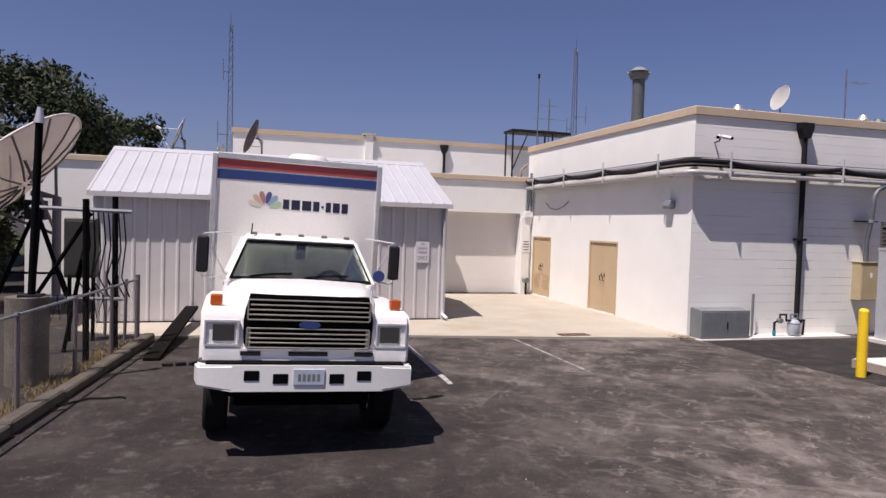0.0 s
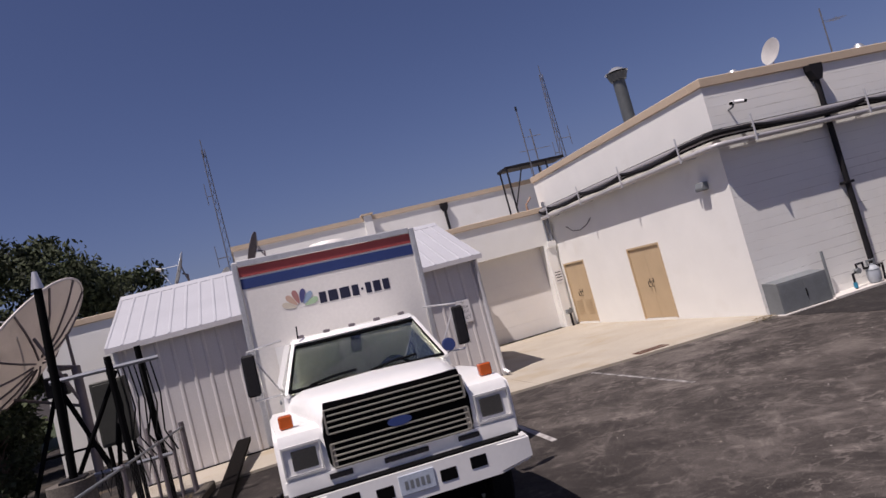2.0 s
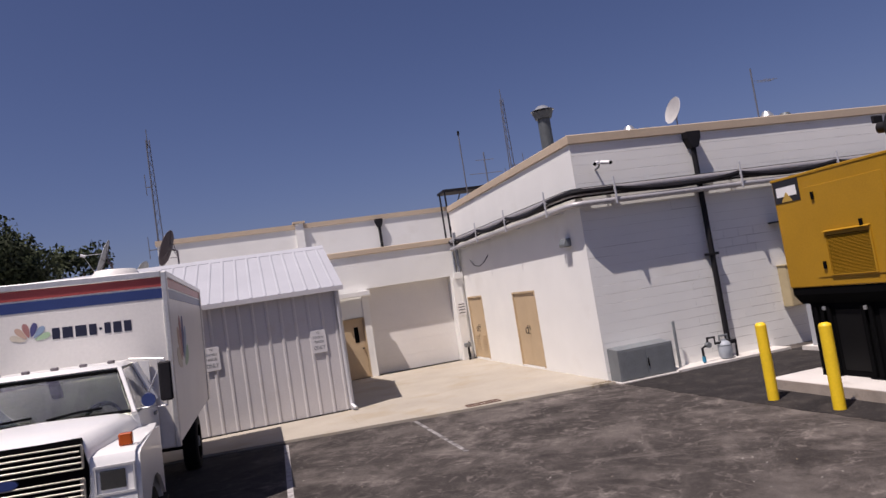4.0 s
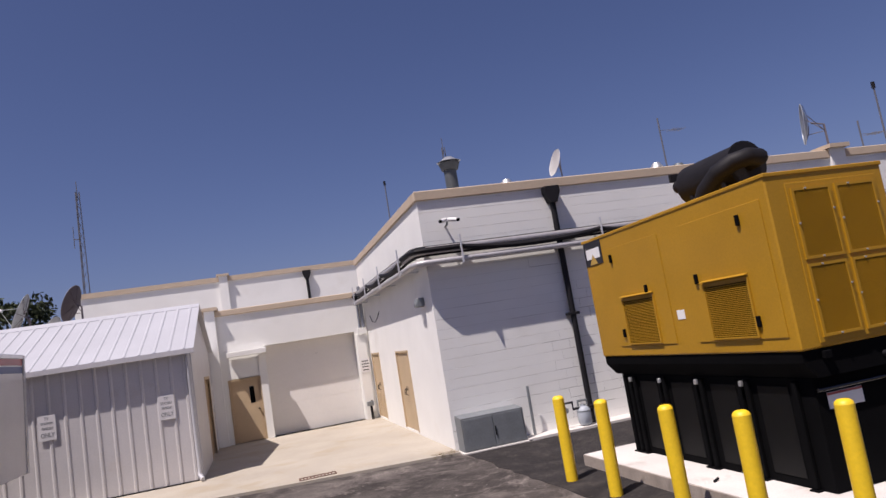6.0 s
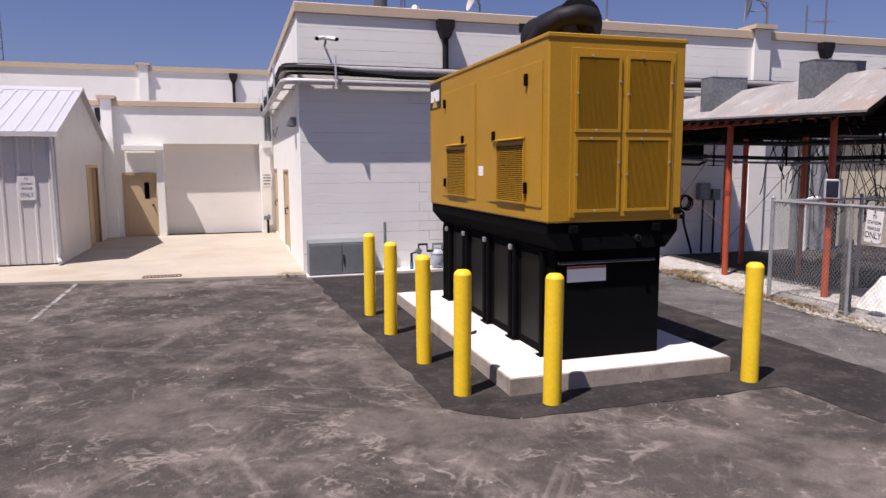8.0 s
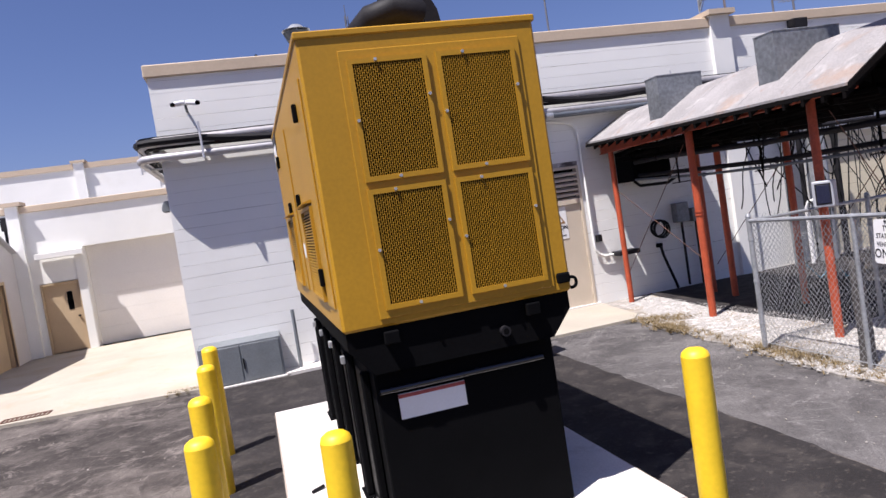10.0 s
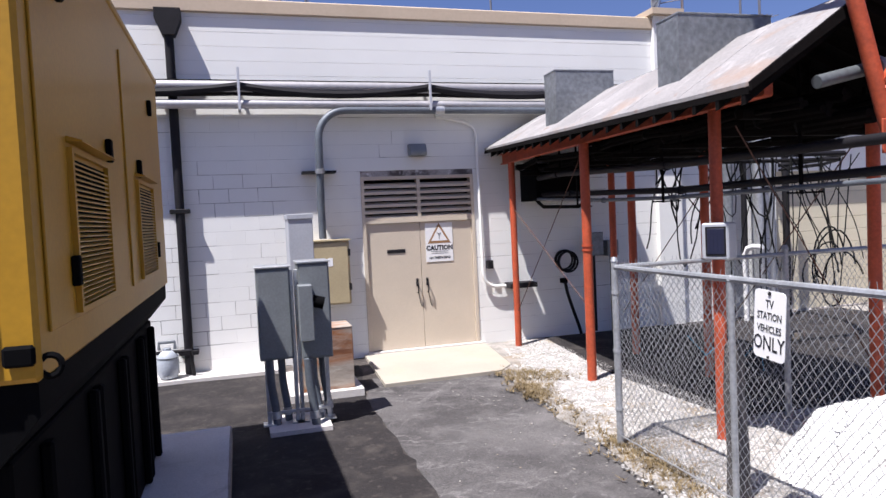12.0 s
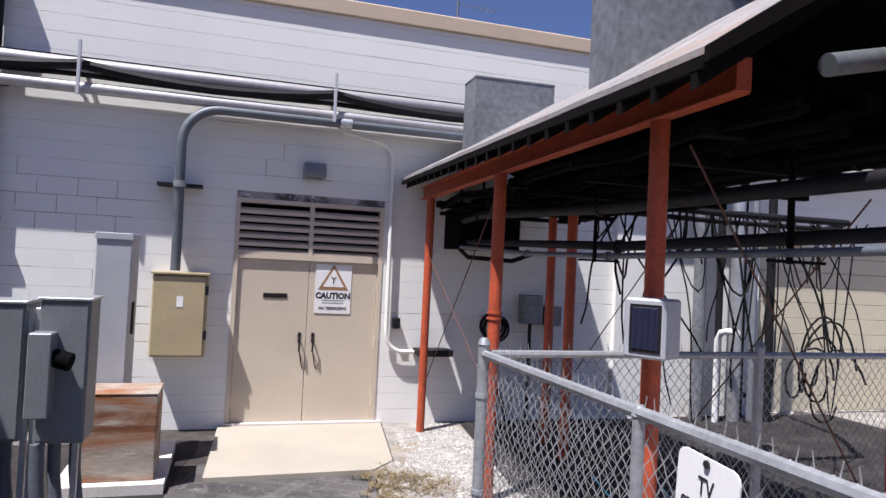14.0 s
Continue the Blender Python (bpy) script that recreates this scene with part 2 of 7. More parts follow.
M_PLATE = mat("plate", (0.42, 0.47, 0.55), 0.5, var=0.1, scale=12, bump=0)
M_SIGN = mat("sign_white", (0.80, 0.79, 0.78), 0.45, var=0.02, bump=0)
M_INK = mat("sign_black", (0.015, 0.015, 0.02), 0.5, var=0.05, bump=0)
M_TRIANGLE = mat("sign_brown", (0.30, 0.165, 0.075), 0.5, var=0.05, bump=0)
M_SIGNY = mat("sign_yellow", (0.46, 0.29, 0.06), 0.5, var=0.05, bump=0)
M_RUST = mat("rusty_steel", (0.36, 0.31, 0.26), 0.75, metal=0.15, var=0.12, scale=3, fine=40, bump=0.2, stain=(((0.29, 0.105, 0.03), 0.47, 0.60, 1.4, 0.5), ((0.16, 0.06, 0.025), 0.54, 0.66, 2.4, 0.6), ((0.52, 0.47, 0.40), 0.60, 0.68, 2.6, 0.8)), stretch=(0.45, 0.45, 2.6))
M_CONDUIT = mat("slate_conduit", (0.12, 0.135, 0.155), 0.5, metal=0.2, var=0.12, scale=5, fine=40, bump=0.05)
M_OLDWOOD = mat("weathered_post", (0.125, 0.115, 0.11), 0.9, spec=0.2, var=0.3, scale=8, fine=50, bump=0.8, stretch=(4, 4, 0.5))
M_STACK = mat("sooted_steel", (0.10, 0.11, 0.115), 0.55, metal=0.3, var=0.15, scale=3, fine=30, bump=0.05)
M_CARRIER = mat("weathered_zinc", (0.38, 0.365, 0.37), 0.45, metal=0.35, var=0.09, scale=1.4, fine=12, bump=0.0)
M_DISHW = mat("dish_white", (0.72, 0.70, 0.68), 0.5, var=0.05, scale=3, bump=0.03)
M_SLAB = mat("door_slab_concrete", (0.37, 0.335, 0.275), 0.85, var=0.07, scale=1.1, fine=80, bump=0.2, stain=(((0.40, 0.34, 0.25), 0.54, 0.78, 1.6, 0.4),))
M_PALE = mat("pale_grey_enamel", (0.40, 0.41, 0.44), 0.5, metal=0.1, var=0.05, scale=3, fine=40, bump=0.04)
M_ROD = mat("rusted_rod", (0.10, 0.045, 0.03), 0.8, var=0.2, scale=6, bump=0.1)
M_OLDSIGN = mat("faded_sign", (0.62, 0.60, 0.61), 0.6, var=0.04, bump=0)
M_PADSIDE = mat("dirty_pad_concrete", (0.33, 0.28, 0.235), 0.9, var=0.15, scale=2, fine=60, bump=0.3, stain=(((0.18, 0.15, 0.125), 0.52, 0.74, 3.0, 0.4),))
M_FENCE = mat("weathered_fence_pipe", (0.36, 0.37, 0.385), 0.5, metal=0.5, var=0.15, scale=6, fine=40, bump=0.05)
M_LINE = mat("pale_steel_pipe", (0.45, 0.435, 0.44), 0.45, metal=0.25, var=0.08, scale=1.6, fine=12, bump=0.0)
M_GLOSS = mat("gloss_black", (0.012, 0.012, 0.013), 0.18, var=0.1, bump=0, spec=0.8)
M_CABTAN = mat("khaki_enamel", (0.41, 0.335, 0.20), 0.5, var=0.06, scale=3, bump=0.05)
M_DISH = mat("dish_mesh", (0.55, 0.50, 0.46), 0.6, var=0.06, scale=2, fine=50, bump=0.1)
M_DISHD = mat("dish_dark", (0.13, 0.11, 0.12), 0.6, var=0.15, scale=3, bump=0.1)
M_BARK = mat("bark", (0.09, 0.065, 0.05), 0.9, var=0.3, scale=6, fine=30, bump=0.6)
M_LEAF = mat("leaf", (0.036, 0.047, 0.018), 0.85, var=0.5, scale=1.1, fine=9, bump=0)
M_OLIVE = mat("olive_enamel", (0.03, 0.03, 0.024), 0.6, var=0.15, scale=4, bump=0.05)
M_STEEL = mat("mast_steel", (0.16, 0.16, 0.18), 0.5, metal=0.4, var=0.1, bump=0)
M_PIER = mat("pier_concrete", (0.115, 0.098, 0.082), 0.9, var=0.25, scale=3, fine=40, bump=0.4)
M_KERB = mat("old_kerb", (0.082, 0.069, 0.055), 0.9, var=0.2, scale=3, fine=40, bump=0.4)
M_PAINT = mat("road_paint", (0.38, 0.36, 0.35), 0.85, var=0.2, scale=6, fine=30, bump=0.2, stain=(((0.10, 0.09, 0.085), 0.48, 0.75, 9.0),))
M_FADED = mat("worn_road_paint", (0.30, 0.285, 0.275), 0.88, var=0.25, scale=5, fine=30, bump=0.2, stain=(((0.06, 0.052, 0.05), 0.44, 0.62, 4.0), ((0.09, 0.08, 0.075), 0.5, 0.7, 12.0)))
M_WEBD = mat("dull_chain_link", (0.09, 0.085, 0.08), 0.7, var=0.15, bump=0)
M_WEBS = mat("chain_link", (0.34, 0.345, 0.35), 0.5, metal=0.4, var=0.1, bump=0)
M_WHITEROCK = mat("white_stone", (0.70, 0.69, 0.67), 0.9, var=0.16, scale=7, fine=30, bump=1.0, stain=(((0.46, 0.43, 0.40), 0.54, 0.72, 5.0, 0.5),))
M_ORANGE = mat("orange_hose", (0.55, 0.10, 0.03), 0.5, var=0.05, bump=0)
M_BLUE = mat("blue_hose", (0.02, 0.20, 0.33), 0.5, var=0.05, bump=0)
M_FEATHER = [mat("emblem_colour", c, 0.5, var=0.03, bump=0) for c in ((0.58, 0.52, 0.42), (0.52, 0.36, 0.28), (0.36, 0.17, 0.16), (0.07, 0.07, 0.19), (0.24, 0.32, 0.44), (0.36, 0.50, 0.32))]


def glass(name, tint, rough=0.02):
    m = bpy.data.materials.new(name)
    m.use_nodes = True
    b = m.node_tree.nodes["Principled BSDF"]
    b.inputs["Base Color"].default_value = (*tint, 1)
    b.inputs["Roughness"].default_value, b.inputs["Transmission Weight"].default_value, b.inputs["IOR"].default_value = rough, 1.0, 1.45
    return m


M_GLASS = glass("windscreen_glass", (0.66, 0.71, 0.62))


# ---- mesh helpers ----
def box(bm, x0, y0, z0, x1, y1, z1, bevel=0.0):
    vs = [bm.verts.new((x, y, z)) for x in (x0, x1) for y in (y0, y1) for z in (z0, z1)]
    fs = [bm.faces.new([vs[i] for i in f]) for f in ((0, 1, 3, 2), (4, 6, 7, 5), (0, 4, 5, 1), (2, 3, 7, 6), (0, 2, 6, 4), (1, 5, 7, 3))]
    if bevel:
        es = list({e for f in fs for e in f.edges})
        bmesh.ops.bevel(bm, geom=es, offset=bevel, segments=1, affect="EDGES")
    return vs


def tube(bm, pts, r, n=8, r_end=None, cap=True):
    """A round pipe along a line of points."""
    pts = [Vector(p) for p in pts]
    rings, up = [], None
    for i, p in enumerate(pts):
        d = (pts[min(i + 1, len(pts) - 1)] - pts[max(i - 1, 0)]).normalized()
        if up is None:
            up = Vector((0, 0, 1)) if abs(d.z) < 0.9 else Vector((1, 0, 0))
        a = d.cross(up)
        a = a.normalized() if a.length > 1e-5 else d.orthogonal().normalized()
        up = a.cross(d).normalized()
        rr = r if r_end is None else r + (r_end - r) * i / max(1, len(pts) - 1)
        rings.append([bm.verts.new(p + rr * (math.cos(2 * math.pi * k / n) * a + math.sin(2 * math.pi * k / n) * up)) for k in range(n)])
    for q, s in zip(rings, rings[1:]):
        for k in range(n):
            bm.faces.new((q[k], q[(k + 1) % n], s[(k + 1) % n], s[k]))
    if cap:
        bm.faces.new(rings[0][::-1])
        bm.faces.new(rings[-1])


def prism(bm, outline, axis, lo, hi):
    """An outline of (a, b) pairs pushed along an axis from lo to hi. x: pairs are y, z; y: x, z; z: x, y."""
    def put(a, b, c):
        return {"x": (c, a, b), "y": (a, c, b), "z": (a, b, c)}[axis]
    p = [bm.verts.new(put(a, b, lo)) for a, b in outline]
    q = [bm.verts.new(put(a, b, hi)) for a, b in outline]
    n = len(outline)
    bm.faces.new(p[::-1])
    bm.faces.new(q)
    for i in range(n):
        bm.faces.new((p[i], p[(i + 1) % n], q[(i + 1) % n], q[i]))


def arc(c, r, a0, a1, n, plane="xz"):
    out = []
    for i in range(n + 1):
        a = radians(a0 + (a1 - a0) * i / n)
        u, v = r * math.cos(a), r * math.sin(a)
        out.append({"xz": (c[0] + u, c[1], c[2] + v), "xy": (c[0] + u, c[1] + v, c[2]), "yz": (c[0], c[1] + u, c[2] + v)}[plane])
    return out


def mesh_of(name, bm, material, smooth=False):
    bmesh.ops.recalc_face_normals(bm, faces=bm.faces)
    me = bpy.data.meshes.new(name)
    bm.to_mesh(me)
    bm.free()
    me.materials.append(material)
    if smooth:
        for p in me.polygons:
            p.use_smooth = True
        me.set_sharp_from_angle(angle=radians(40))
    return me


def part(name, bm, material, parent=None, label="", smooth=False):
    ob = new(name, mesh_of(name, bm, material, smooth))
    ob.parent = parent
    return tagged(ob, label)


def thing(name, at, label, category, group="", rz=0.0, m=None):
    ob = new(name)
    ob.empty_display_size = 0.2
    ob.matrix_basis = m if m is not None else pose(*at, 0, 0, rz)
    return tagged(ob, label, category, group)


def setting(name, bm, material, label, category, smooth=False):
    return tagged(part(name, bm, material, None, label, smooth), "", category, "", "structure")


def pbox(name, material, parent, dims, bevel=0.0, label=""):
    bm = bmesh.new()
    box(bm, *dims, bevel=bevel)
    return part(name, bm, material, parent, label)


def ptube(name, material, parent, pts, r, n=10, label="", r_end=None):
    bm = bmesh.new()
    tube(bm, pts, r, n, r_end)
    return part(name, bm, material, parent, label, True)


def words(name, text, size, m, parent, material, squeeze=1.0, bold=0.014):
    """Lettering lying in its own xy plane, centred, at the pose m in its parent."""
    cu = bpy.data.curves.new(name, "FONT")
    cu.body, cu.size, cu.align_x, cu.align_y, cu.extrude, cu.resolution_u, cu.offset = text, size, "CENTER", "CENTER", 0.001, 2, size * bold
    tmp = new(name, cu)
    me = bpy.data.meshes.new_from_object(tmp.evaluated_get(bpy.context.evaluated_depsgraph_get()))
    bpy.data.objects.remove(tmp)
    bpy.data.curves.remove(cu)
    me.materials.clear()
    me.materials.append(material)
    ob = new(name, me)
    ob.parent = parent
    ob.matrix_basis = m @ Matrix.Diagonal((squeeze, 1, 1, 1))
    return ob


# ---- ground ----
bm = bmesh.new()
bmesh.ops.create_grid(bm, x_segments=2, y_segments=2, size=400)
setting("ground", bm, M_ASPHALT, "worn grey asphalt parking lot with pale scuffs", "ground")


def ragged(outline, amp, seed, step=0.22):
    """The outline broken into short uneven steps, like a worn edge."""
    rnd, out = random.Random(seed), []
    for (xa, ya), (xb, yb) in zip(outline, outline[1:] + outline[:1]):
        n = max(1, round(math.hypot(xb - xa, yb - ya) / step))
        for i in range(n):
            u = i / n
            out.append((xa + (xb - xa) * u + rnd.gauss(0, amp), ya + (yb - ya) * u + rnd.gauss(0, amp)))
    return out


def sheet(name, outline, z, material, label, category, thick=0.05):
    bm = bmesh.new()
    prism(bm, outline, "z", z - thick, z)
    return setting(name, bm, material, label, category)


def fence_x(y):
    """The line of the fence beside the parking lot."""
    return -2.42 + (y - 7.7) * 0.125


sheet("pavement_apron", [(5.0, 15.1), (7.0, 14.74), (9.6, 14.38), (10.13, 14.3), (10.13, 24.1), (5.0, 24.1)], 0.05, M_CONC, "tan concrete apron before the loading door", "pavement")
sheet("pavement_strip", [(-2.9, 16.6), (-1.6, 15.75), (2.1, 15.6), (5.0, 15.1), (5.0, 24.1), (-2.9, 24.1)], 0.046, M_CONC, "tan concrete slab under the metal shed", "pavement")
sheet("pavement_slab", [(15.45, 12.62), (17.0, 12.66), (17.25, 12.95), (17.48, 14.6), (15.55, 14.6)], 0.045, M_SLAB, "tan concrete slab before double doors", "pavement")
sheet("pavement_ledge", [(11.5, 14.12), (14.35, 14.12), (14.35, 14.6), (11.5, 14.6)], 0.05, M_PAD, "pale concrete ledge along the wall foot", "pavement")
sheet("road_patch", ragged([(13.9, 4.9), (15.12, 4.9), (15.14, 12.2), (15.4, 14.1), (11.4, 14.1), (10.2, 14.5), (10.55, 6.5), (11.0, 6.05), (13.85, 6.05)], 0.018, 8), 0.006, M_PATCH, "newer black asphalt round the generator pad", "road", 0.02)
sheet("road_lane", [(15.12, 3.0), (17.8, 3.0), (17.3, 13.2), (15.4, 13.2), (15.14, 12.2)], 0.003, M_LANE, "worn grey asphalt lane with pale stone specks", "road", 0.02)
sheet("ground_dirt", [(fence_x(2) - 6, 2), (fence_x(2), 2), (fence_x(15.4), 15.4), (-2.7, 16.5), (-2.95, 24.0), (-7.2, 24.0)], 0.03, M_DIRT, "bare dirt strip behind the kerb", "ground", 0.04)
sheet("ground_lawn", [(-60, 0), (-8.2, 2), (-7.2, 15.9), (-9.2, 24), (-9.2, 60), (-60, 90)], 0.04, M_LAWN, "mown green lawn", "ground", 0.04)
sheet("ground_gravel", ragged([(17.02, 12.66), (16.76, 10.5), (16.62, 8.6), (16.7, 4.0)], 0.05, 12)[:38] + [(16.7, 4.0), (26, 4.0), (30, 14.6), (17.5, 14.6), (17.27, 12.95)], 0.03, M_GRAVELBED, "pale crushed gravel bed with dry weeds", "ground", 0.04)
sheet("pavement_pad", [(11.22, 6.6), (13.67, 6.6), (13.67, 11.2), (11.22, 11.2)], 0.162, M_PADSIDE, "raised concrete generator pad with dirty sides", "pad", 0.162)
sheet("pavement_pad_top", ragged([(11.235, 6.615), (13.655, 6.615), (13.655, 11.185), (11.235, 11.185)], 0.003, 4), 0.17, M_PAD, "pale trowelled top of the generator pad", "pad", 0.0075)

for name, x0, y0, x1, y1, w in (("road_stripe_1", 3.55, 15.1, 3.45, 11.1, 0.085), ("road_stripe_2", 6.0, 14.8, 6.05, 11.6, 0.07)):
    bm = bmesh.new()
    prism(bm, [(x0 - w / 2, y0), (x0 + w / 2, y0), (x1 + w / 2, y1), (x1 - w / 2, y1)], "z", 0.0, 0.006)
    setting(name, bm, M_PAINT if name == "road_stripe_1" else M_FADED, "faded white parking stripe", "road marking")

kerb = thing("kerb", (0, 0, 0), "old broken concrete kerb along the fence", "kerb")
tagged(kerb, kind="structure")
for i in range(9):
    ya, yb = 2.2 + i * 1.47, 2.2 + i * 1.47 + 1.44
    bm = bmesh.new()
    prism(bm, [(fence_x(ya) + 0.04, ya), (fence_x(ya) + 0.24, ya), (fence_x(yb) + 0.24, yb), (fence_x(yb) + 0.04, yb)], "z", 0, 0.13 + 0.015 * (i % 3))
    bmesh.ops.bevel(bm, geom=bm.edges[:], offset=0.025, segments=1, affect="EDGES")
    part("kerb_stone", bm, M_KERB, kerb)


# the canopy's ground shadow, laid down as a sheet in the dark asphalt colour
sheet("ground_cover", [(18.2, 9.75), (24.5, 9.75), (24.5, 14.55), (18.5, 14.55), (18.15, 12.0)], 0.036, M_PATCH, "dark sheet painted as the canopy's shadow on the ground", "ground", 0.02)


def scatter(name, material, label, category, count, region, size, seed, flat=0.6, base=0.03):
    """Loose stones strewn over a region; a joined mass."""
    rnd = random.Random(seed)
    shape = [(1, 0, 0), (-1, 0, 0), (0, 1, 0), (0, -1, 0), (0, 0, 1), (0, 0, -1)]
    tris = ((0, 2, 4), (2, 1, 4), (1, 3, 4), (3, 0, 4), (2, 0, 5), (1, 2, 5), (3, 1, 5), (0, 3, 5))
    vs, fs = [], []
    for _ in range(count):
        x, y, z = region(rnd)
        s, a = size * rnd.uniform(0.5, 1.4), rnd.uniform(0, 6.3)
        k = len(vs)
        for p in shape:
            q = [c * s * rnd.uniform(0.7, 1.2) for c in p]
            vs.append((x + q[0] * math.cos(a) - q[1] * math.sin(a), y + q[0] * math.sin(a) + q[1] * math.cos(a), base + z + q[2] * flat))
        fs += [(k + a1, k + b1, k + c1) for a1, b1, c1 in tris]
    me = bpy.data.meshes.new(name)
    me.from_pydata(vs, [], fs)
    me.materials.append(material)
    return tagged(new(name, me), label, category, "", "stuff")


def gravel_region(rnd):
    while True:
        x, y = rnd.uniform(16.5, 22), rnd.uniform(6.0, 14.5)
        if x > 18.4 and y > 9.8:
            continue
        if x > 16.74 + 0.1 * max(0, y - 10.5) + 0.25 * max(0, y - 12.3) - 0.1 * max(0, 10.5 - y) + abs(rnd.gauss(0, 0.16)) + 0.5 * max(0, noise.noise(Vector((x * 1.3, y * 1.3, 0)))):
            return x, y, 0


scatter("gravel", M_GRAVEL, "loose pale crushed limestone gravel", "gravel", 30000, gravel_region, 0.0165, 3)


scatter("loose_stones", M_GRAVELBED, "small pale stones strewn on the asphalt beside the gravel", "stones", 170, lambda r: (lambda y: (16.7 - abs(r.gauss(0, 0.55)) - 0.02, y, 0))(r.uniform(4.5, 12.5)), 0.011, 17, 0.6, 0.01)
scatter("loose_stones", M_GRAVELBED, "small pale stones strewn on the parking lot", "stones", 260, lambda r: (r.uniform(3, 14), r.uniform(2.5, 14), 0), 0.012, 18, 0.6, 0.002)


def grass_tufts(name, count, region, h, seed, label):
    rnd = random.Random(seed)
    vs, fs = [], []
    for _ in range(count):
        x, y = region(rnd)
        for _ in range(7):
            a, l, hh = rnd.uniform(0, 6.3), rnd.uniform(0.02, 0.12), h * rnd.uniform(0.4, 1.2)
            k = len(vs)
            dx, dy = math.cos(a), math.sin(a)
            vs += [(x - dy * 0.005, y + dx * 0.005, 0.02), (x + dy * 0.005, y - dx * 0.005, 0.02), (x + dx * l, y + dy * l, 0.02 + hh)]
            fs.append((k, k + 1, k + 2))
    me = bpy.data.meshes.new(name)
    me.from_pydata(vs, [], fs)
    me.materials.append(M_STRAW)
    return tagged(new(name, me), label, "dry grass", "", "stuff")


grass_tufts("dry_grass", 900, lambda r: (lambda y: (fence_x(y) - abs(r.gauss(0.05, 0.22)), y))(r.uniform(3, 15)), 0.12, 4, "dry straw-coloured weeds along the kerb")
grass_tufts("dry_grass", 800, lambda r: (lambda y: (16.76 + 0.05 * (y - 9) + r.gauss(0.08, 0.1), y))(r.choice((r.uniform(6.0, 12.3), r.gauss(9.2, 0.5), r.gauss(11.6, 0.3)))), 0.055, 5, "dry straw-coloured weeds at the gravel edge")

grass_tufts("dry_grass", 60, lambda r: (9.9 + r.gauss(0, 0.14), 14.42 + r.gauss(0, 0.07)), 0.07, 9, "dry straw-coloured weeds at the wall corner")
grass_tufts("dry_grass", 260, lambda r: (lambda u: (17.02 + 0.5 * u + r.gauss(0, 0.12), 12.5 - 0.5 * u + r.gauss(0, 0.16)))(r.uniform(0, 1)), 0.05, 10, "dry trodden weeds between the slab and the gravel")


# ---- buildings ----
def wall_boxes(bm, axis, lo, hi, a, b, top, openings, z0=0.0):
    """A wall that runs from a to b along x or y, lo to hi across, with openings (start, end, sill, head)."""
    def put(s, e, zl, zh):
        if e - s > 1e-4 and zh - zl > 1e-4:
            box(bm, s, lo, zl, e, hi, zh) if axis == "x" else box(bm, lo, s, zl, hi, e, zh)
    at = a
    for s, e, sill, head in sorted(openings):
        put(at, s, z0, top)
        put(s, e, head, top)
        put(s, e, z0, sill)
        at = e
    put(at, b, z0, top)


WY, WX = 14.60, 10.13
TOP = 5.26
DD = (15.62, 17.40, 0.06, 2.72)
bm = bmesh.new()
wall_boxes(bm, "x", WY + 0.0045, WY + 0.32, WX + 0.02, 30.0, TOP - 0.2, [DD, (23.2, 26.6, 0.05, 2.7)])
wall_south = setting("wall_south", bm, M_JOINT, "white-painted concrete block wall with visible courses", "wall")
bm = bmesh.new()
wall_boxes(bm, "y", WX, WX + 0.3, WY + 0.322, 24.0, TOP - 0.2, [(17.73, 19.3, 0.1, 2.08), (21.95, 23.4, 0.1, 2.1)])
box(bm, WX, WY, 0, WX + 0.018, WY + 0.322, TOP - 0.2)
wall_west = setting("wall_west", bm, M_WHITE, "white-painted block wall in full sun", "wall")
bm = bmesh.new()
box(bm, WX + 0.3, WY + 0.32, TOP - 0.42, 30, 24.0, TOP - 0.32)
setting("ceiling_roof", bm, M_ROOF, "flat grey gravel roof behind the parapet", "roof")
bm = bmesh.new()
box(bm, WX + 0.302, 23.7, 4.0, 30, 24.0, TOP - 0.2)
box(bm, 29.7, WY + 0.322, 0, 30, 23.698, TOP - 0.2)
setting("wall_back", bm, M_WHITE, "plain white parapet wall", "wall")
bm = bmesh.new()
for d in ((WX - 0.05, WY - 0.05, 30.05, WY + 0.38), (WX - 0.05, WY + 0.38, WX + 0.36, 24.05)):
    box(bm, d[0], d[1], TOP - 0.2, d[2], d[3], TOP)
bmesh.ops.bevel(bm, geom=bm.edges[:], offset=0.015, segments=1, affect="EDGES")
setting("trim_parapet", bm, M_CAP, "tan metal parapet cap", "trim")
bm = bmesh.new()
for xx in (20.7,):
    box(bm, xx, WY - 0.09, 0, xx + 0.45, WY - 0.002, TOP + 0.02)
setting("wall_pilaster", bm, M_WHITE, "white painted pilaster", "pilaster")
bm = bmesh.new()
box(bm, 20.62, WY - 0.2, TOP + 0.022, 21.23, WY + 0.4, TOP + 0.12)
setting("trim_pilaster_cap", bm, M_CAP, "tan pilaster cap", "trim")

# low link with the loading door
LY, LT = 23.6, 4.15
GAR, D0 = (6.86, 9.70, 0.05, 2.87), (5.66, 6.60, 0.05, 2.0)
bm = bmesh.new()
wall_boxes(bm, "x", LY, LY + 0.42, -5.7, WX - 0.002, LT - 0.18, [GAR, D0])
setting("wall_link", bm, M_WHITE, "low white wall with loading door", "wall")
bm = bmesh.new()
box(bm, -5.75, LY - 0.06, LT - 0.18, WX - 0.06, LY + 0.5, LT)
bmesh.ops.bevel(bm, geom=bm.edges[:], offset=0.015, segments=1, affect="EDGES")
setting("trim_link", bm, M_CAP, "tan metal coping on the low wall", "trim")
bm = bmesh.new()
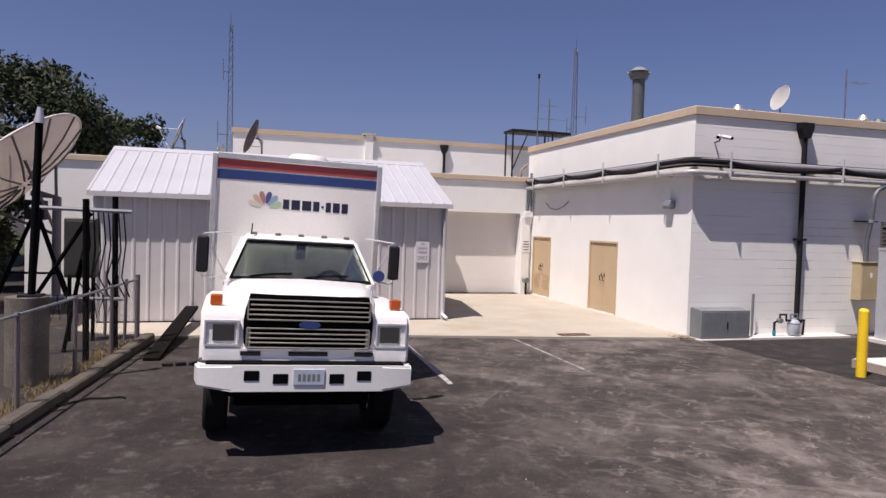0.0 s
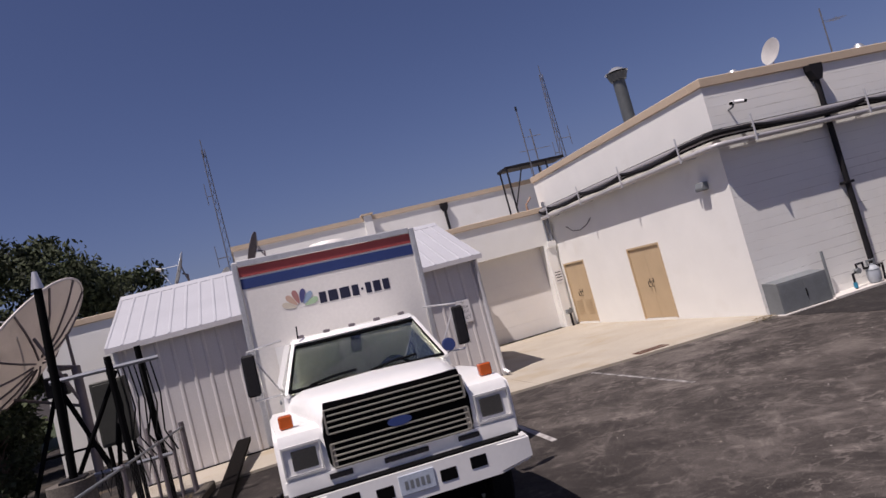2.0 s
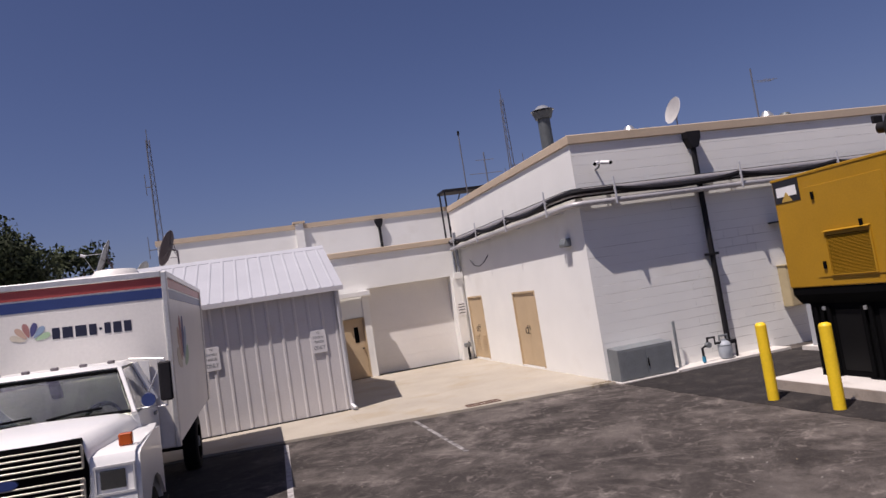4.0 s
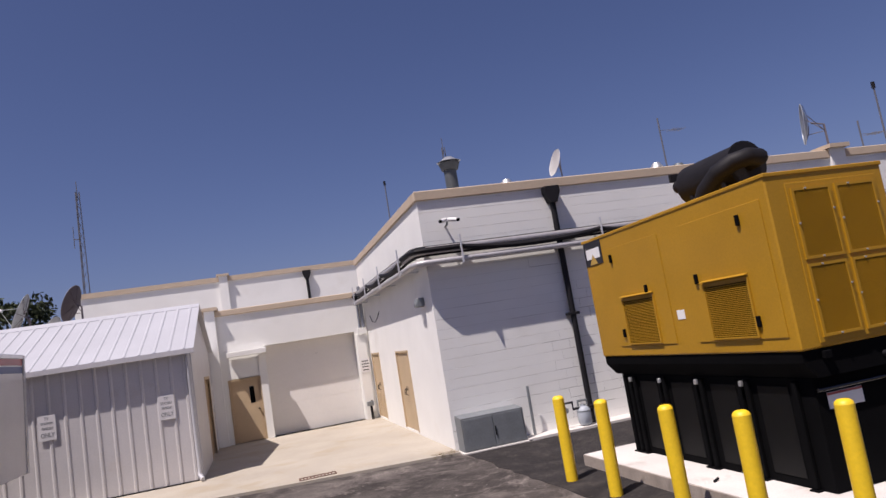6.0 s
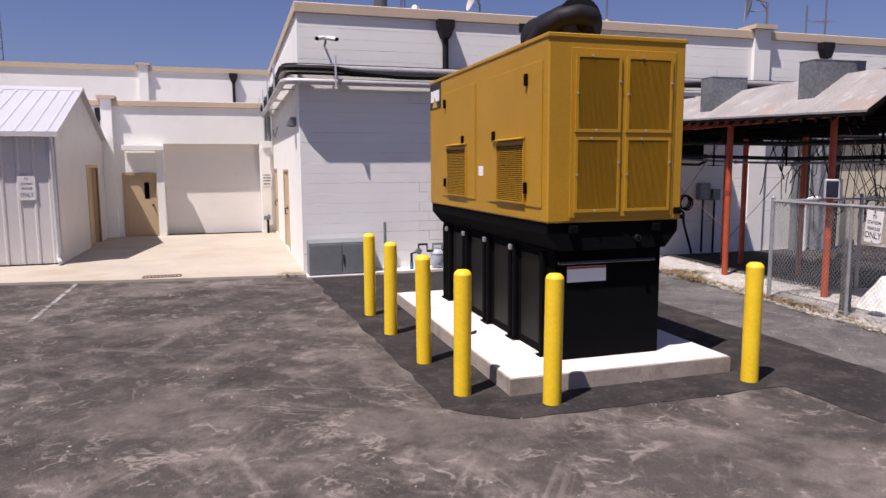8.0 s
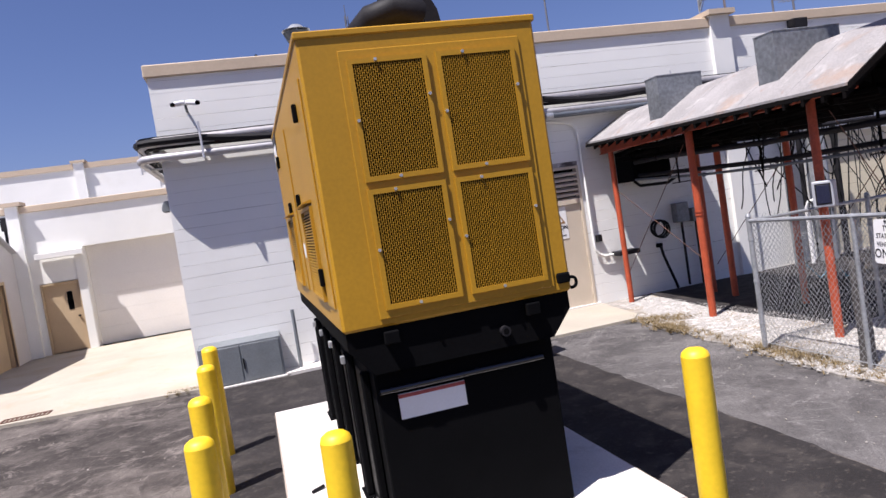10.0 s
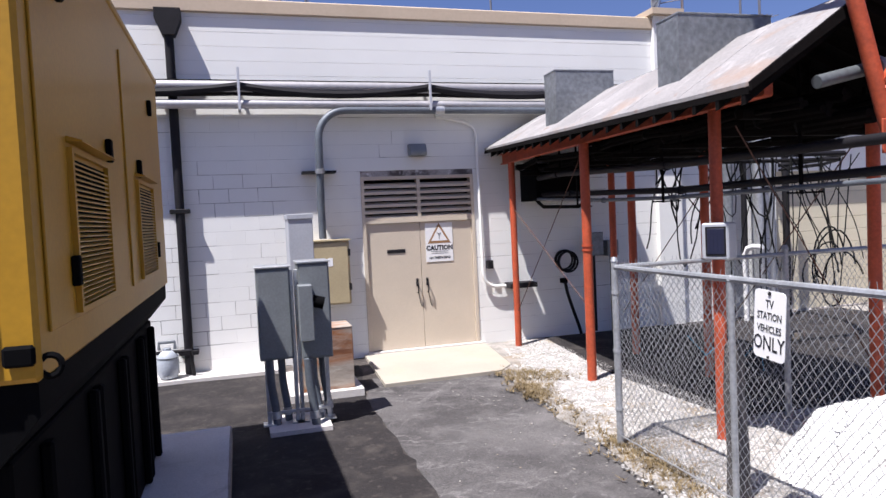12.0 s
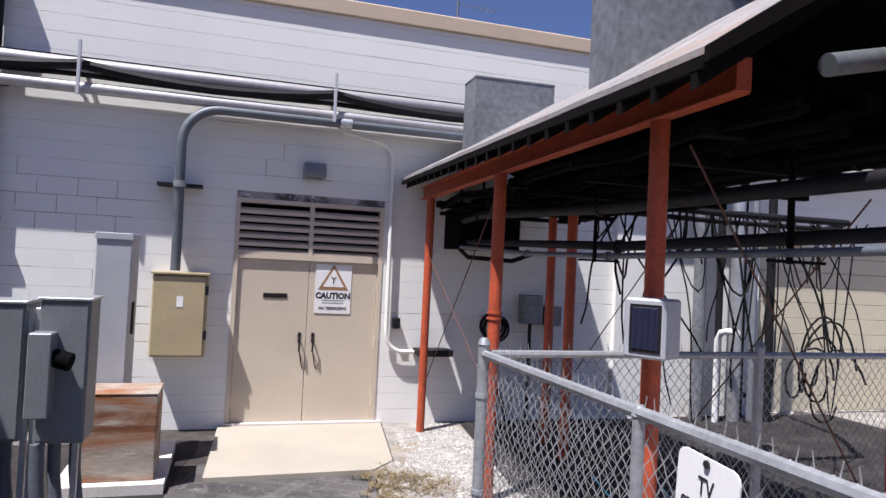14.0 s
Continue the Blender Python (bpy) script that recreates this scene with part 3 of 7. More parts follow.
box(bm, -5.7, LY + 0.42, LT - 0.5, WX, 31.3, LT - 0.4)
box(bm, WX, 24.05, LT - 0.5, 30, 31.3, LT - 0.4)
box(bm, -5.7, 31.3, LT - 0.5, -0.17, 36.0, LT - 0.4)
setting("ceiling_link", bm, M_ROOF, "flat grey roof of the low link", "roof")
bm = bmesh.new()
box(bm, 5.2, LY - 0.16, 0.05, 5.5, LY - 0.002, LT + 0.02)
box(bm, 6.63, LY - 0.05, 0.05, 6.84, LY - 0.002, 2.8)
box(bm, 9.73, LY - 0.10, 0.05, 10.02, LY - 0.002, 2.75)
setting("wall_link_pilaster", bm, M_WHITE, "white pilasters beside the doors", "pilaster")
bm = bmesh.new()
box(bm, 5.72, LY - 0.28, 2.66, 6.9, LY - 0.052, 2.82, 0.01)
setting("trim_door_hood", bm, M_WHITE, "small white concrete hood over the door", "trim")
bm = bmesh.new()
box(bm, 5.12, LY - 0.24, LT + 0.022, 5.6, LY + 0.3, LT + 0.12)
setting("trim_link_cap", bm, M_CAP, "tan pilaster cap on the low wall", "trim")

# taller building behind
BY, BT = 31.4, 6.22
bm = bmesh.new()
box(bm, -0.15, BY, 0, 24, BY + 0.3, BT - 0.2)
box(bm, -0.15, BY + 0.302, 0, 0.15, 44, BT - 0.2)
box(bm, 5.42, BY - 0.15, 4.0, 5.77, BY - 0.002, BT + 0.02)
box(bm, 14.1, BY - 0.15, 4.0, 14.45, BY - 0.002, BT + 0.02)
setting("wall_rear", bm, M_WHITE, "taller white painted wall behind with pilasters", "wall")
bm = bmesh.new()
box(bm, -0.21, BY - 0.06, BT - 0.2, 24, BY + 0.4, BT)
box(bm, -0.21, BY + 0.4, BT - 0.2, 0.25, 44, BT)
box(bm, 5.34, BY - 0.22, BT + 0.022, 5.85, BY + 0.3, BT + 0.1)
box(bm, 14.02, BY - 0.22, BT + 0.022, 14.53, BY + 0.3, BT + 0.1)
setting("trim_rear", bm, M_CAP, "tan metal coping on the taller wall", "trim")
bm = bmesh.new()
box(bm, 0.15, BY + 0.3, BT - 0.5, 24, 44, BT - 0.4)
setting("ceiling_rear", bm, M_ROOF, "flat grey roof of the taller building", "roof")


# doors
def double_door(name, m, w, h, label, material, louvre=False, vents=False):
    """A pair of doors in a steel frame; its own x runs along the wall and -y out of it."""
    d = thing(name, None, label, "door", m=m)
    tagged(d, kind="structure")
    bm = bmesh.new()
    box(bm, 0, -0.015, 0, 0.05, 0.12, h)
    box(bm, w - 0.05, -0.015, 0, w, 0.12, h)
    box(bm, 0.05, -0.015, h - 0.05, w - 0.05, 0.12, h)
    part("door_frame", bm, material, d)
    leaf_h = h - 0.05 - (0.66 if louvre else 0)
    for i in range(2):
        xa, xb = (0.053, w / 2 - 0.003) if i == 0 else (w / 2 + 0.003, w - 0.053)
        leaf = pbox("door_leaf", material, d, (xa, 0.02, 0.012, xb, 0.065, leaf_h - 0.004), 0.004)
        hx = w / 2 - 0.08 if i == 0 else w / 2 + 0.08
        pbox("handle_plate", M_DARK, leaf, (hx - 0.018, 0.012, 0.96, hx + 0.018, 0.02, 1.08), 0.002, "dark metal handle plate")
        if louvre:
            ptube("chain", M_DARK, leaf, [(hx, -0.03, 0.9), (hx + 0.012, -0.02, 0.82), (hx + 0.03, 0.008, 0.72), (hx + 0.055, 0.012, 0.64)], 0.006, 5, "thin hanging chain")
        ptube("handle", M_DARK, leaf, [(hx, 0.01, 1.02), (hx, -0.04, 1.0), (hx, -0.045, 0.88), (hx, 0.01, 0.86)], 0.011, 6, "dark pull handle")
        for hz in (0.25, leaf_h / 2, leaf_h - 0.3):
            hgx = xa if i == 0 else xb
            ptube("hinge", material, leaf, [(hgx, 0.01, hz - 0.06), (hgx, 0.01, hz + 0.06)], 0.012, 6)
        if vents:
            for k in range(6):
                pbox("louvre_slat", material, leaf, (xa + 0.12, 0.006, 0.28 + k * 0.085, xb - 0.12, 0.022, 0.33 + k * 0.085))
    if louvre:
        bm = bmesh.new()
        box(bm, 0.05, -0.012, leaf_h, w - 0.05, 0.1, leaf_h + 0.05)
        box(bm, w / 2 - 0.025, -0.012, leaf_h + 0.05, w / 2 + 0.025, 0.1, h - 0.05)
        part("transom", bm, material, d)
        # flat black sheet in place of the dark depth behind the slats
        pbox("louvre_back", M_BLACK, d, (0.05, 0.13, leaf_h + 0.05, w - 0.05, 0.14, h - 0.05), 0, "black sheet painted as the shade behind the louvres")
        for i in range(2):
            xa, xb = (0.052, w / 2 - 0.027) if i == 0 else (w / 2 + 0.027, w - 0.052)
            for k in range(6):
                z = leaf_h + 0.085 + k * 0.096
                bm = bmesh.new()
                prism(bm, [(-0.004, z - 0.034), (0.002, z - 0.034), (0.066, z + 0.036), (0.062, z + 0.042), (0.002, z + 0.008), (-0.004, z + 0.006)], "x", xa, xb)
                part("louvre_slat", bm, material, d)
    return d


pair = double_door("door_1", pose(DD[0], WY, 0.06), DD[1] - DD[0], DD[3] - 0.06, "closed beige steel double doors with louvred transom", M_BEIGE, louvre=True)
pbox("door_sill", M_PAD, pair, (-0.02, -0.06, -0.03, 1.86, 0.12, 0.01), 0.004, "pale concrete sill")
pbox("mail_slot", M_DARK, pair, (0.36, 0.012, 1.49, 0.64, 0.022, 1.545), 0.002, "dark slot plate")
double_door("door_2", pose(WX, 19.3, 0.1, 0, 0, -90), 1.57, 1.98, "closed tan steel double doors in the white wall", M_TAN)
double_door("door_3", pose(WX, 23.4, 0.1, 0, 0, -90), 1.45, 2.0, "closed tan double doors with low vents", M_TAN, vents=True)

d0 = thing("door_4", (D0[0], LY + 0.06, 0.05), "closed tan door with a narrow window", "door")
tagged(d0, kind="structure")
bm = bmesh.new()
box(bm, 0, -0.08, 0, 0.05, 0.1, 1.93)
box(bm, 0.93, -0.08, 0, 0.98, 0.1, 1.93)
box(bm, 0.05, -0.08, 1.88, 0.93, 0.1, 1.93)
part("door_frame", bm, M_TAN, d0)
leaf = pbox("door_leaf", M_TAN, d0, (0.053, 0.0, 0.01, 0.927, 0.05, 1.876), 0.004)
pbox("door_window", M_BLACK, leaf, (0.60, -0.008, 1.15, 0.74, 0.0, 1.65), 0.002, "narrow dark glass pane")
ptube("door_knob", M_DARK, leaf, [(0.83, 0, 0.95), (0.83, -0.06, 0.95)], 0.03, 8, "dark knob")

gd = thing("door_5", (GAR[0], LY + 0.36, 0.05), "closed cream sectional loading door in shade above", "loading door")
tagged(gd, kind="structure")
for k in range(6):
    pbox("door_panel", M_GARAGE, gd, (0.005, 0, k * 0.47 + 0.001, 2.835, 0.05, k * 0.47 + 0.469), 0.0012)
bm = bmesh.new()
box(bm, 0.0, -0.02, 2.822, 2.84, 0.06, 2.82 + 0.03)
part("door_header", bm, M_GARAGE, gd)
rd = thing("door_6", (23.2, WY + 0.06, 0.05), "wide cream roll-up door behind the canopy", "roll-up door")
tagged(rd, kind="structure")
for k in range(11):
    pbox("door_slat", mat("cream_paint", (0.60, 0.54, 0.40), 0.6, var=0.04, bump=0.05) if k == 0 else bpy.data.materials["cream_paint"], rd, (0.01, 0, k * 0.24 + 0.003, 3.39, 0.04, k * 0.24 + 0.237), 0.004)

# ---- metal shed ----
SX0, SX1, SY0, SY1, SE, SR = -2.72, 5.2, 17.6, 23.4, 2.86, 4.06
shed = thing("metal_shed", (0, 0, 0.046), "pale grey corrugated metal shed with a white gable roof", "shed")
SM = (SY0 + SY1) / 2


def ribbed_x(bm, x0, x1, y, z0, z1, pitch=0.305, depth=0.02):
    """Sheet cladding facing -y with upright ribs."""
    pts, x = [], x0
    while x < x1 - 0.001:
        w = min(pitch, x1 - x)
        pts += [(x, 0), (x + 0.42 * w, 0), (x + 0.50 * w, depth), (x + 0.62 * w, depth), (x + 0.70 * w, 0)]
        x += w
    pts.append((x1, 0))
    outline = [(px, y - d) for px, d in pts] + [(x1, y + 0.03), (x0, y + 0.03)]
    prism(bm, outline, "z", z0, z1)


bm = bmesh.new()
ribbed_x(bm, SX0, SX1, SY0, 0.0, SE)
part("wall_panel", bm, M_SHED, shed, "ribbed sheet metal wall")
for nm, xx in (("gable_wall", SX0), ("gable_wall", SX1 - 0.03)):
    bm = bmesh.new()
    if xx > 0:
        prism(bm, [(SY0 + 0.03, 0), (20.9, 0), (20.9, 2.1), (22.3, 2.1), (22.3, 0), (SY1, 0), (SY1, SE), (SM, SR - 0.06), (SY0 + 0.03, SE)], "x", xx, xx + 0.03)
    else:
        prism(bm, [(SY0 + 0.03, 0), (SY1, 0), (SY1, SE), (SM, SR - 0.06), (SY0 + 0.03, SE)], "x", xx, xx + 0.03)
    part(nm, bm, M_SHED, shed)
pbox("side_door", M_TAN, shed, (SX1 - 0.2, 20.92, 0.0, SX1 - 0.14, 22.28, 2.08), 0.004, "tan side door set back")
bm = bmesh.new()
for ya, yb, za, zb in ((20.82, 20.9, 0, 2.18), (22.3, 22.38, 0, 2.18), (20.9, 22.3, 2.1, 2.18)):
    box(bm, SX1 - 0.2, ya, za, SX1 + 0.02, yb, zb)
part("side_door_frame", bm, M_TAN, shed)
pbox("back_wall", M_SHED, shed, (SX0, SY1, 0, SX1, SY1 + 0.03, SE))
for side in (0, 1):
    ya, yb = (SY0 - 0.2, SM) if side == 0 else (SY1 + 0.15, SM)
    za = SE - 0.02
    bm = bmesh.new()
    prism(bm, [(ya, za), (yb, SR), (yb, SR + 0.03), (ya, za + 0.03)], "x", SX0 - 0.12, SX1 + 0.12)
    slope = part("roof_sheet", bm, M_SHEDROOF, shed, "white sheet metal roof slope")
    if side == 0:
        for k in range(27):
            xr = SX0 - 0.1 + k * 0.305
            bm = bmesh.new()
            vs = []
            for y, z in ((ya - 0.002, za + 0.03), (yb - 0.06, SR + 0.012)):
                vs.append([bm.verts.new((xr + dx, y, z + dz)) for dx, dz in ((-0.035, 0), (-0.015, 0.014), (0.015, 0.014), (0.035, 0))])
            for i in range(3):
                bm.faces.new((vs[0][i], vs[0][i + 1], vs[1][i + 1], vs[1][i]))
            bm.faces.new(vs[0][::-1])
            part("roof_rib", bm, M_SHEDROOF, slope)
bm = bmesh.new()
prism(bm, [(SM - 0.22, SR - 0.055), (SM, SR + 0.05), (SM + 0.22, SR - 0.055), (SM + 0.22, SR - 0.04), (SM, SR + 0.066), (SM - 0.22, SR - 0.04)], "x", SX0 - 0.12, SX1 + 0.12)
part("ridge_cap", bm, M_SHEDROOF, shed)
bm = bmesh.new()
prism(bm, [(SY0 - 0.23, SE - 0.10), (SY0 - 0.20, SE - 0.10), (SY0 - 0.20, SE - 0.0), (SY0 - 0.23, SE - 0.0)], "x", SX0 - 0.12, SX1 + 0.12)
part("eave_trim", bm, M_SHED, shed)
for x0, x1 in ((SX1 - 0.06, SX1 + 0.025), (SX0 - 0.025, SX0 + 0.06)):
    pbox("corner_trim", M_SHEDROOF, shed, (x0, SY0 - 0.045, 0, x1, SY0 + 0.06, SE))
bm = bmesh.new()
tube(bm, [(SX1 - 0.04, SY0 - 0.18, SE - 0.05), (SX1 - 0.04, SY0 - 0.12, SE - 0.25), (SX1 - 0.04, SY0 - 0.10, 0.30), (SX1 - 0.05, SY0 - 0.13, 0.14), (SX1 + 0.02, SY0 - 0.28, 0.06)], 0.045, 8)
part("downspout", bm, M_SHEDROOF, shed, "white downspout with a kicked foot", True)
pbox("base_trim", M_DARK, shed, (SX0, SY0 - 0.035, 0.0, SX1 - 0.07, SY0 - 0.031, 0.03))


def notice(name, m, w, h, label, lines, group="", plate=None, ink=None):
    """A small sign plate, its face towards its own -y; lines of (text, size, height above the middle) or bars."""
    s = thing(name, None, label, "sign", group, m=m)
    bm = bmesh.new()
    rc = 0.03
    prism(bm, [(cx * (w / 2 - rc) + rc * math.cos(radians(a)), cz * (h / 2 - rc) + rc * math.sin(radians(a))) for cx, cz, a0 in ((1, 1, 0), (-1, 1, 90), (-1, -1, 180), (1, -1, 270)) for a in (a0, a0 + 30, a0 + 60, a0 + 90)], "y", 0, 0.005)
    part("plate", bm, plate or M_SIGN, s)
    for t, size, z in lines:
        if t:
            words("lettering", t, size, pose(0, -0.002, z, 90, 0, 0), s, ink or M_INK, 0.74, 0.004)
        else:
            pbox("print_bar", M_INK, s, (-size / 2, -0.003, z - 0.013, size / 2, -0.001, z + 0.013))
    return s


for sx, sy in ((4.62, SY0 - 0.04), (2.28, SY0 - 0.04)):
    notice("parking_sign", pose(sx, sy, 1.72), 0.34, 0.52, "small white vehicle parking sign on the shed wall", [("TV", 0.09, 0.19), ("STATION", 0.075, 0.09), ("VEHICLES", 0.07, -0.01), ("ONLY", 0.13, -0.15)], "vehicle signs", M_OLDSIGN, M_GREY)
notice("parking_sign", pose(9.9, LY - 0.11, 1.75), 0.3, 0.45, "small white notice beside the loading door", [("", 0.2, 0.14), ("", 0.24, 0.05), ("", 0.22, -0.04), ("", 0.2, -0.14)], "vehicle signs")

# ---- pipework on the walls ----
def bracket(m):
    b = thing("pipe_bracket", None, "galvanized wall bracket holding the pipes", "bracket", "pipe brackets", m=m)
    pbox("upright", M_SHEDROOF, b, (-0.017, -0.42, -0.32, 0.017, -0.39, 0.26), 0.004)
    pbox("arm", M_GALV, b, (-0.02, -0.39, -0.02, 0.02, 0, 0.02), 0.004)
    pbox("lower_arm", M_GALV, b, (-0.02, -0.39, -0.28, 0.02, 0, -0.25), 0.004)
    return b


first = bracket(pose(10.8, WY, 3.97))
for xb in (13.95, 16.66, 19.4, 22.6, 25.5):
    copy_thing(first, pose(xb, WY, 3.97))
for yb in (15.4, 17.98, 20.37, 22.7):
    copy_thing(first, pose(WX, yb, 3.97, 0, 0, -90))


def run_along(stops, off, z, sag, n=8):
    """A line past the bracket stops; off is the distance from the wall. It turns the corner of the block."""
    pts = []
    ys = [23.4, 22.7, 20.37, 17.98, 15.4]
    xs = [10.8, 13.95, 16.66, 19.4, 22.6, 25.5]
    for a, b in zip(ys, ys[1:]):
        for i in range(n):
            u = i / n
            pts.append((WX - off, a + (b - a) * u, z - sag * 4 * u * (1 - u)))
    pts += [(WX - off, 15.4, z), (WX - off, WY - off + 0.25, z), (WX - off + 0.07, WY - off + 0.07, z), (WX - off + 0.25, WY - off, z), (10.8, WY - off, z)]
    for a, b in zip(xs, xs[1:]):
        for i in range(1, n + 1):
            u = i / n
            pts.append((a + (b - a) * u, WY - off, z - sag * 4 * u * (1 - u)))
    return pts


shield = thing("cable_bundle", (0, 0, 0), "black cables slung along a galvanized pipe on the wall", "cables")
ptube("carrier_pipe", M_CARRIER, shield, run_along(0, 0.27, 3.995, 0.0), 0.078, 12, "galvanized carrier pipe")
# unseen sheet behind the pipe, added to cast the shade band down the walls
bm = bmesh.new()
rows_ = [[bm.verts.new(p) for p in q] for q in (run_along(0, 0.10, 4.078, 0.0), run_along(0, 0.31, 4.078, 0.0))]
for i in range(len(rows_[0]) - 1):
    bm.faces.new((rows_[0][i], rows_[0][i + 1], rows_[1][i + 1], rows_[1][i]))
bmesh.ops.solidify(bm, geom=bm.faces[:], thickness=0.004)
part("cover_sheet", bm, M_CARRIER, shield, "hidden flat sheet added to cast the shade band on the wall")
for off, z, r, sag in ((0.315, 3.995, 0.058, 0.11), (0.2, 3.91, 0.03, 0.02)):
    ptube("cable", M_DARK, shield, run_along(0, off, z, sag), r, 8, "thick black cable")
ptube("wall_pipe", M_LINE, None, run_along(0, 0.30, 3.745, 0.0), 0.062, 10)
tagged(bpy.data.objects["wall_pipe"], "grey steel pipe along the wall under the cables", "pipe")
cd = thing("conduit", (0, 0, 0), "grey conduit bending down the wall to a cabinet", "conduit")
ptube("conduit_pipe", M_CONDUIT, cd, [(18.9, 14.285, 3.66), (15.65, 14.285, 3.66)] + arc((15.4, 14.285, 3.26), 0.4, 90, 180, 8) + [(15.0, 14.32, 2.80), (15.0, 14.42, 2.3), (15.0, 14.42, 1.83)], 0.055, 10)
ptube("coupling", M_GALV, cd, [(15.0, 14.324, 2.77), (15.0, 14.316, 2.84)], 0.068, 10)
pbox("strap", M_DARK, cd, (14.76, 14.36, 2.78, 15.24, 14.598, 2.81))
ptube("coupling", M_GALV, cd, [(16.74, 14.285, 3.66), (16.88, 14.285, 3.66)], 0.07, 10)
tc = thing("thin_conduit", (0, 0, 0), "white-painted thin conduit beside the double doors", "conduit")
ptube("conduit_pipe", M_WHITE, tc, [(16.82, 14.53, 3.6), (17.2, 14.53, 3.54)] + arc((17.25, 14.53, 3.3), 0.22, 80, 0, 5) + [(17.47, 14.53, 3.05), (17.48, 14.53, 1.2)] + arc((17.7, 14.53, 1.15), 0.22, 180, 260, 4) + [(17.9, 14.53, 0.93)], 0.027, 8)
pbox("switch_box", M_DARK, tc, (17.56, 14.5, 1.22, 17.65, 14.598, 1.35), 0.005, "small dark switch box")
pbox("tray", M_DARK, tc, (17.85, 14.30, 0.90, 18.3, 14.598, 0.98), 0.006, "dark bracket tray")


def downpipe(x, y, top, label, group=""):
    d = thing("downpipe", (x, y, 0), label, "downpipe", "downpipes")
    ptube("pipe", M_DARK, d, [(0, -0.1, top - 0.35), (0, -0.1, 0.05)], 0.062, 10)
    bm = bmesh.new()
    prism(bm, [(-0.17, top - 0.2), (0.17, top - 0.2), (0.17, top - 0.34), (0.08, top - 0.56), (-0.08, top - 0.56), (-0.17, top - 0.34)], "y", -0.2, -0.003)
    part("rain_head", bm, M_DARK, d)
    for z in (top - 1.5, top - 2.95, 0.35):
        if z > 0:
            pbox("pipe_clip", M_DARK, d, (-0.13, -0.17, z - 0.03, 0.13, -0.003, z + 0.03), 0.006)
    return d


downpipe(13.08, WY, TOP, "black downpipe with a rain head on the white wall")
downpipe(22.8, WY, TOP, "black downpipe with a rain head on the white wall")
d3 = downpipe(9.06, BY, BT, "black downpipe with a rain head on the rear wall")

lamp = thing("wall_lamp", (16.5, WY, 3.1), "small dark wall lamp over the double doors", "wall lamp", "wall lamps")
bm = bmesh.new()
prism(bm, [(-0.14, 0.09), (-0.003, 0.09), (-0.003, -0.09), (-0.18, -0.09), (-0.19, -0.03)], "x", -0.13, 0.13)
bmesh.ops.bevel(bm, geom=bm.edges[:], offset=0.012, segments=1, affect="EDGES")
part("housing", bm, M_GREY, lamp)
pbox("lens", M_LENS, lamp, (-0.10, -0.16, -0.1, 0.10, -0.02, -0.091))
copy_thing(lamp, pose(WX, 15.36, 3.05, 0, 0, -90))

cctv = thing("security_camera", (10.65, WY, 4.47), "pair of small white security cameras on one bracket", "security camera")
ptube("bracket_arm", M_GREY, cctv, [(0, -0.002, 0), (0, -0.16, 0.02), (0, -0.2, 0.08)], 0.022, 6)
for dx, tx in ((-0.08, -0.19), (0.08, 0.2)):
    ptube("camera_body", M_SIGN, cctv, [(dx * 0.4, -0.2, 0.11), (tx * 0.9, -0.32, 0.07)], 0.042, 10, "white bullet housing")
    ptube("camera_lens", M_BLACK, cctv, [(tx * 0.9, -0.32, 0.07), (tx, -0.36, 0.06)], 0.036, 10, "black lens")

# grey louvre cabinet at the corner
ac = thing("utility_cabinet", (10.2, 14.18, 0), "low grey two-door metal cabinet at the wall corner", "cabinet")
bm = bmesh.new()
prism(bm, [(0, 0.03), (0.415, 0.03), (0.415, 0.70), (0, 0.665)], "x", 0, 1.28)
part("body", bm, M_GREY, ac)
pbox("plinth", M_PAD, ac, (-0.05, -0.06, 0, 1.36, 0.41, 0.03), 0.006, "pale concrete plinth")
for i in range(2):
    pbox("cabinet_door", M_GREY, ac, (0.03 + i * 0.62, -0.012, 0.06, 0.63 + i * 0.62, -0.001, 0.635), 0.004)
pbox("latch", M_BLACK, ac, (0.655, -0.03, 0.25, 0.675, -0.013, 0.42))
ptube("vent_pipe", M_GREY, None, [(11.75, 14.42, 0.05), (11.75, 14.42, 1.02)], 0.03, 8)
tagged(bpy.data.objects["vent_pipe"], "short grey vent pipe beside the wall", "pipe")

gas = thing("gas_meter", (12.72, 14.3, 0.05), "grey gas meter with pipes at the wall foot", "gas meter")
bm = bmesh.new()
prof = [(0.06, 0.0), (0.11, 0.02), (0.135, 0.07), (0.142, 0.16), (0.142, 0.26), (0.125, 0.33), (0.085, 0.375), (0.05, 0.39), (0.05, 0.42)]
rings = [[bm.verts.new((0.1 + r * math.cos(math.pi * k / 9), r * math.sin(math.pi * k / 9), z)) for k in range(18)] for r, z in prof]
for q, w in zip(rings, rings[1:]):
    for k in range(18):
        bm.faces.new((q[k], q[(k + 1) % 18], w[(k + 1) % 18], w[k]))
bm.faces.new(rings[0][::-1])
bm.faces.new(rings[-1])
part("meter_body", bm, M_METER, gas, "pale grey round-shouldered meter", True)
ptube("meter_band", M_GREY, gas, [(0.1, 0, 0.285), (0.1, 0, 0.30)], 0.143, 18)
ptube("valve", M_BLUE, gas, [(-0.45, 0, 0.02), (-0.45, 0, 0.14)], 0.04, 8, "turquoise valve")
bm = bmesh.new()
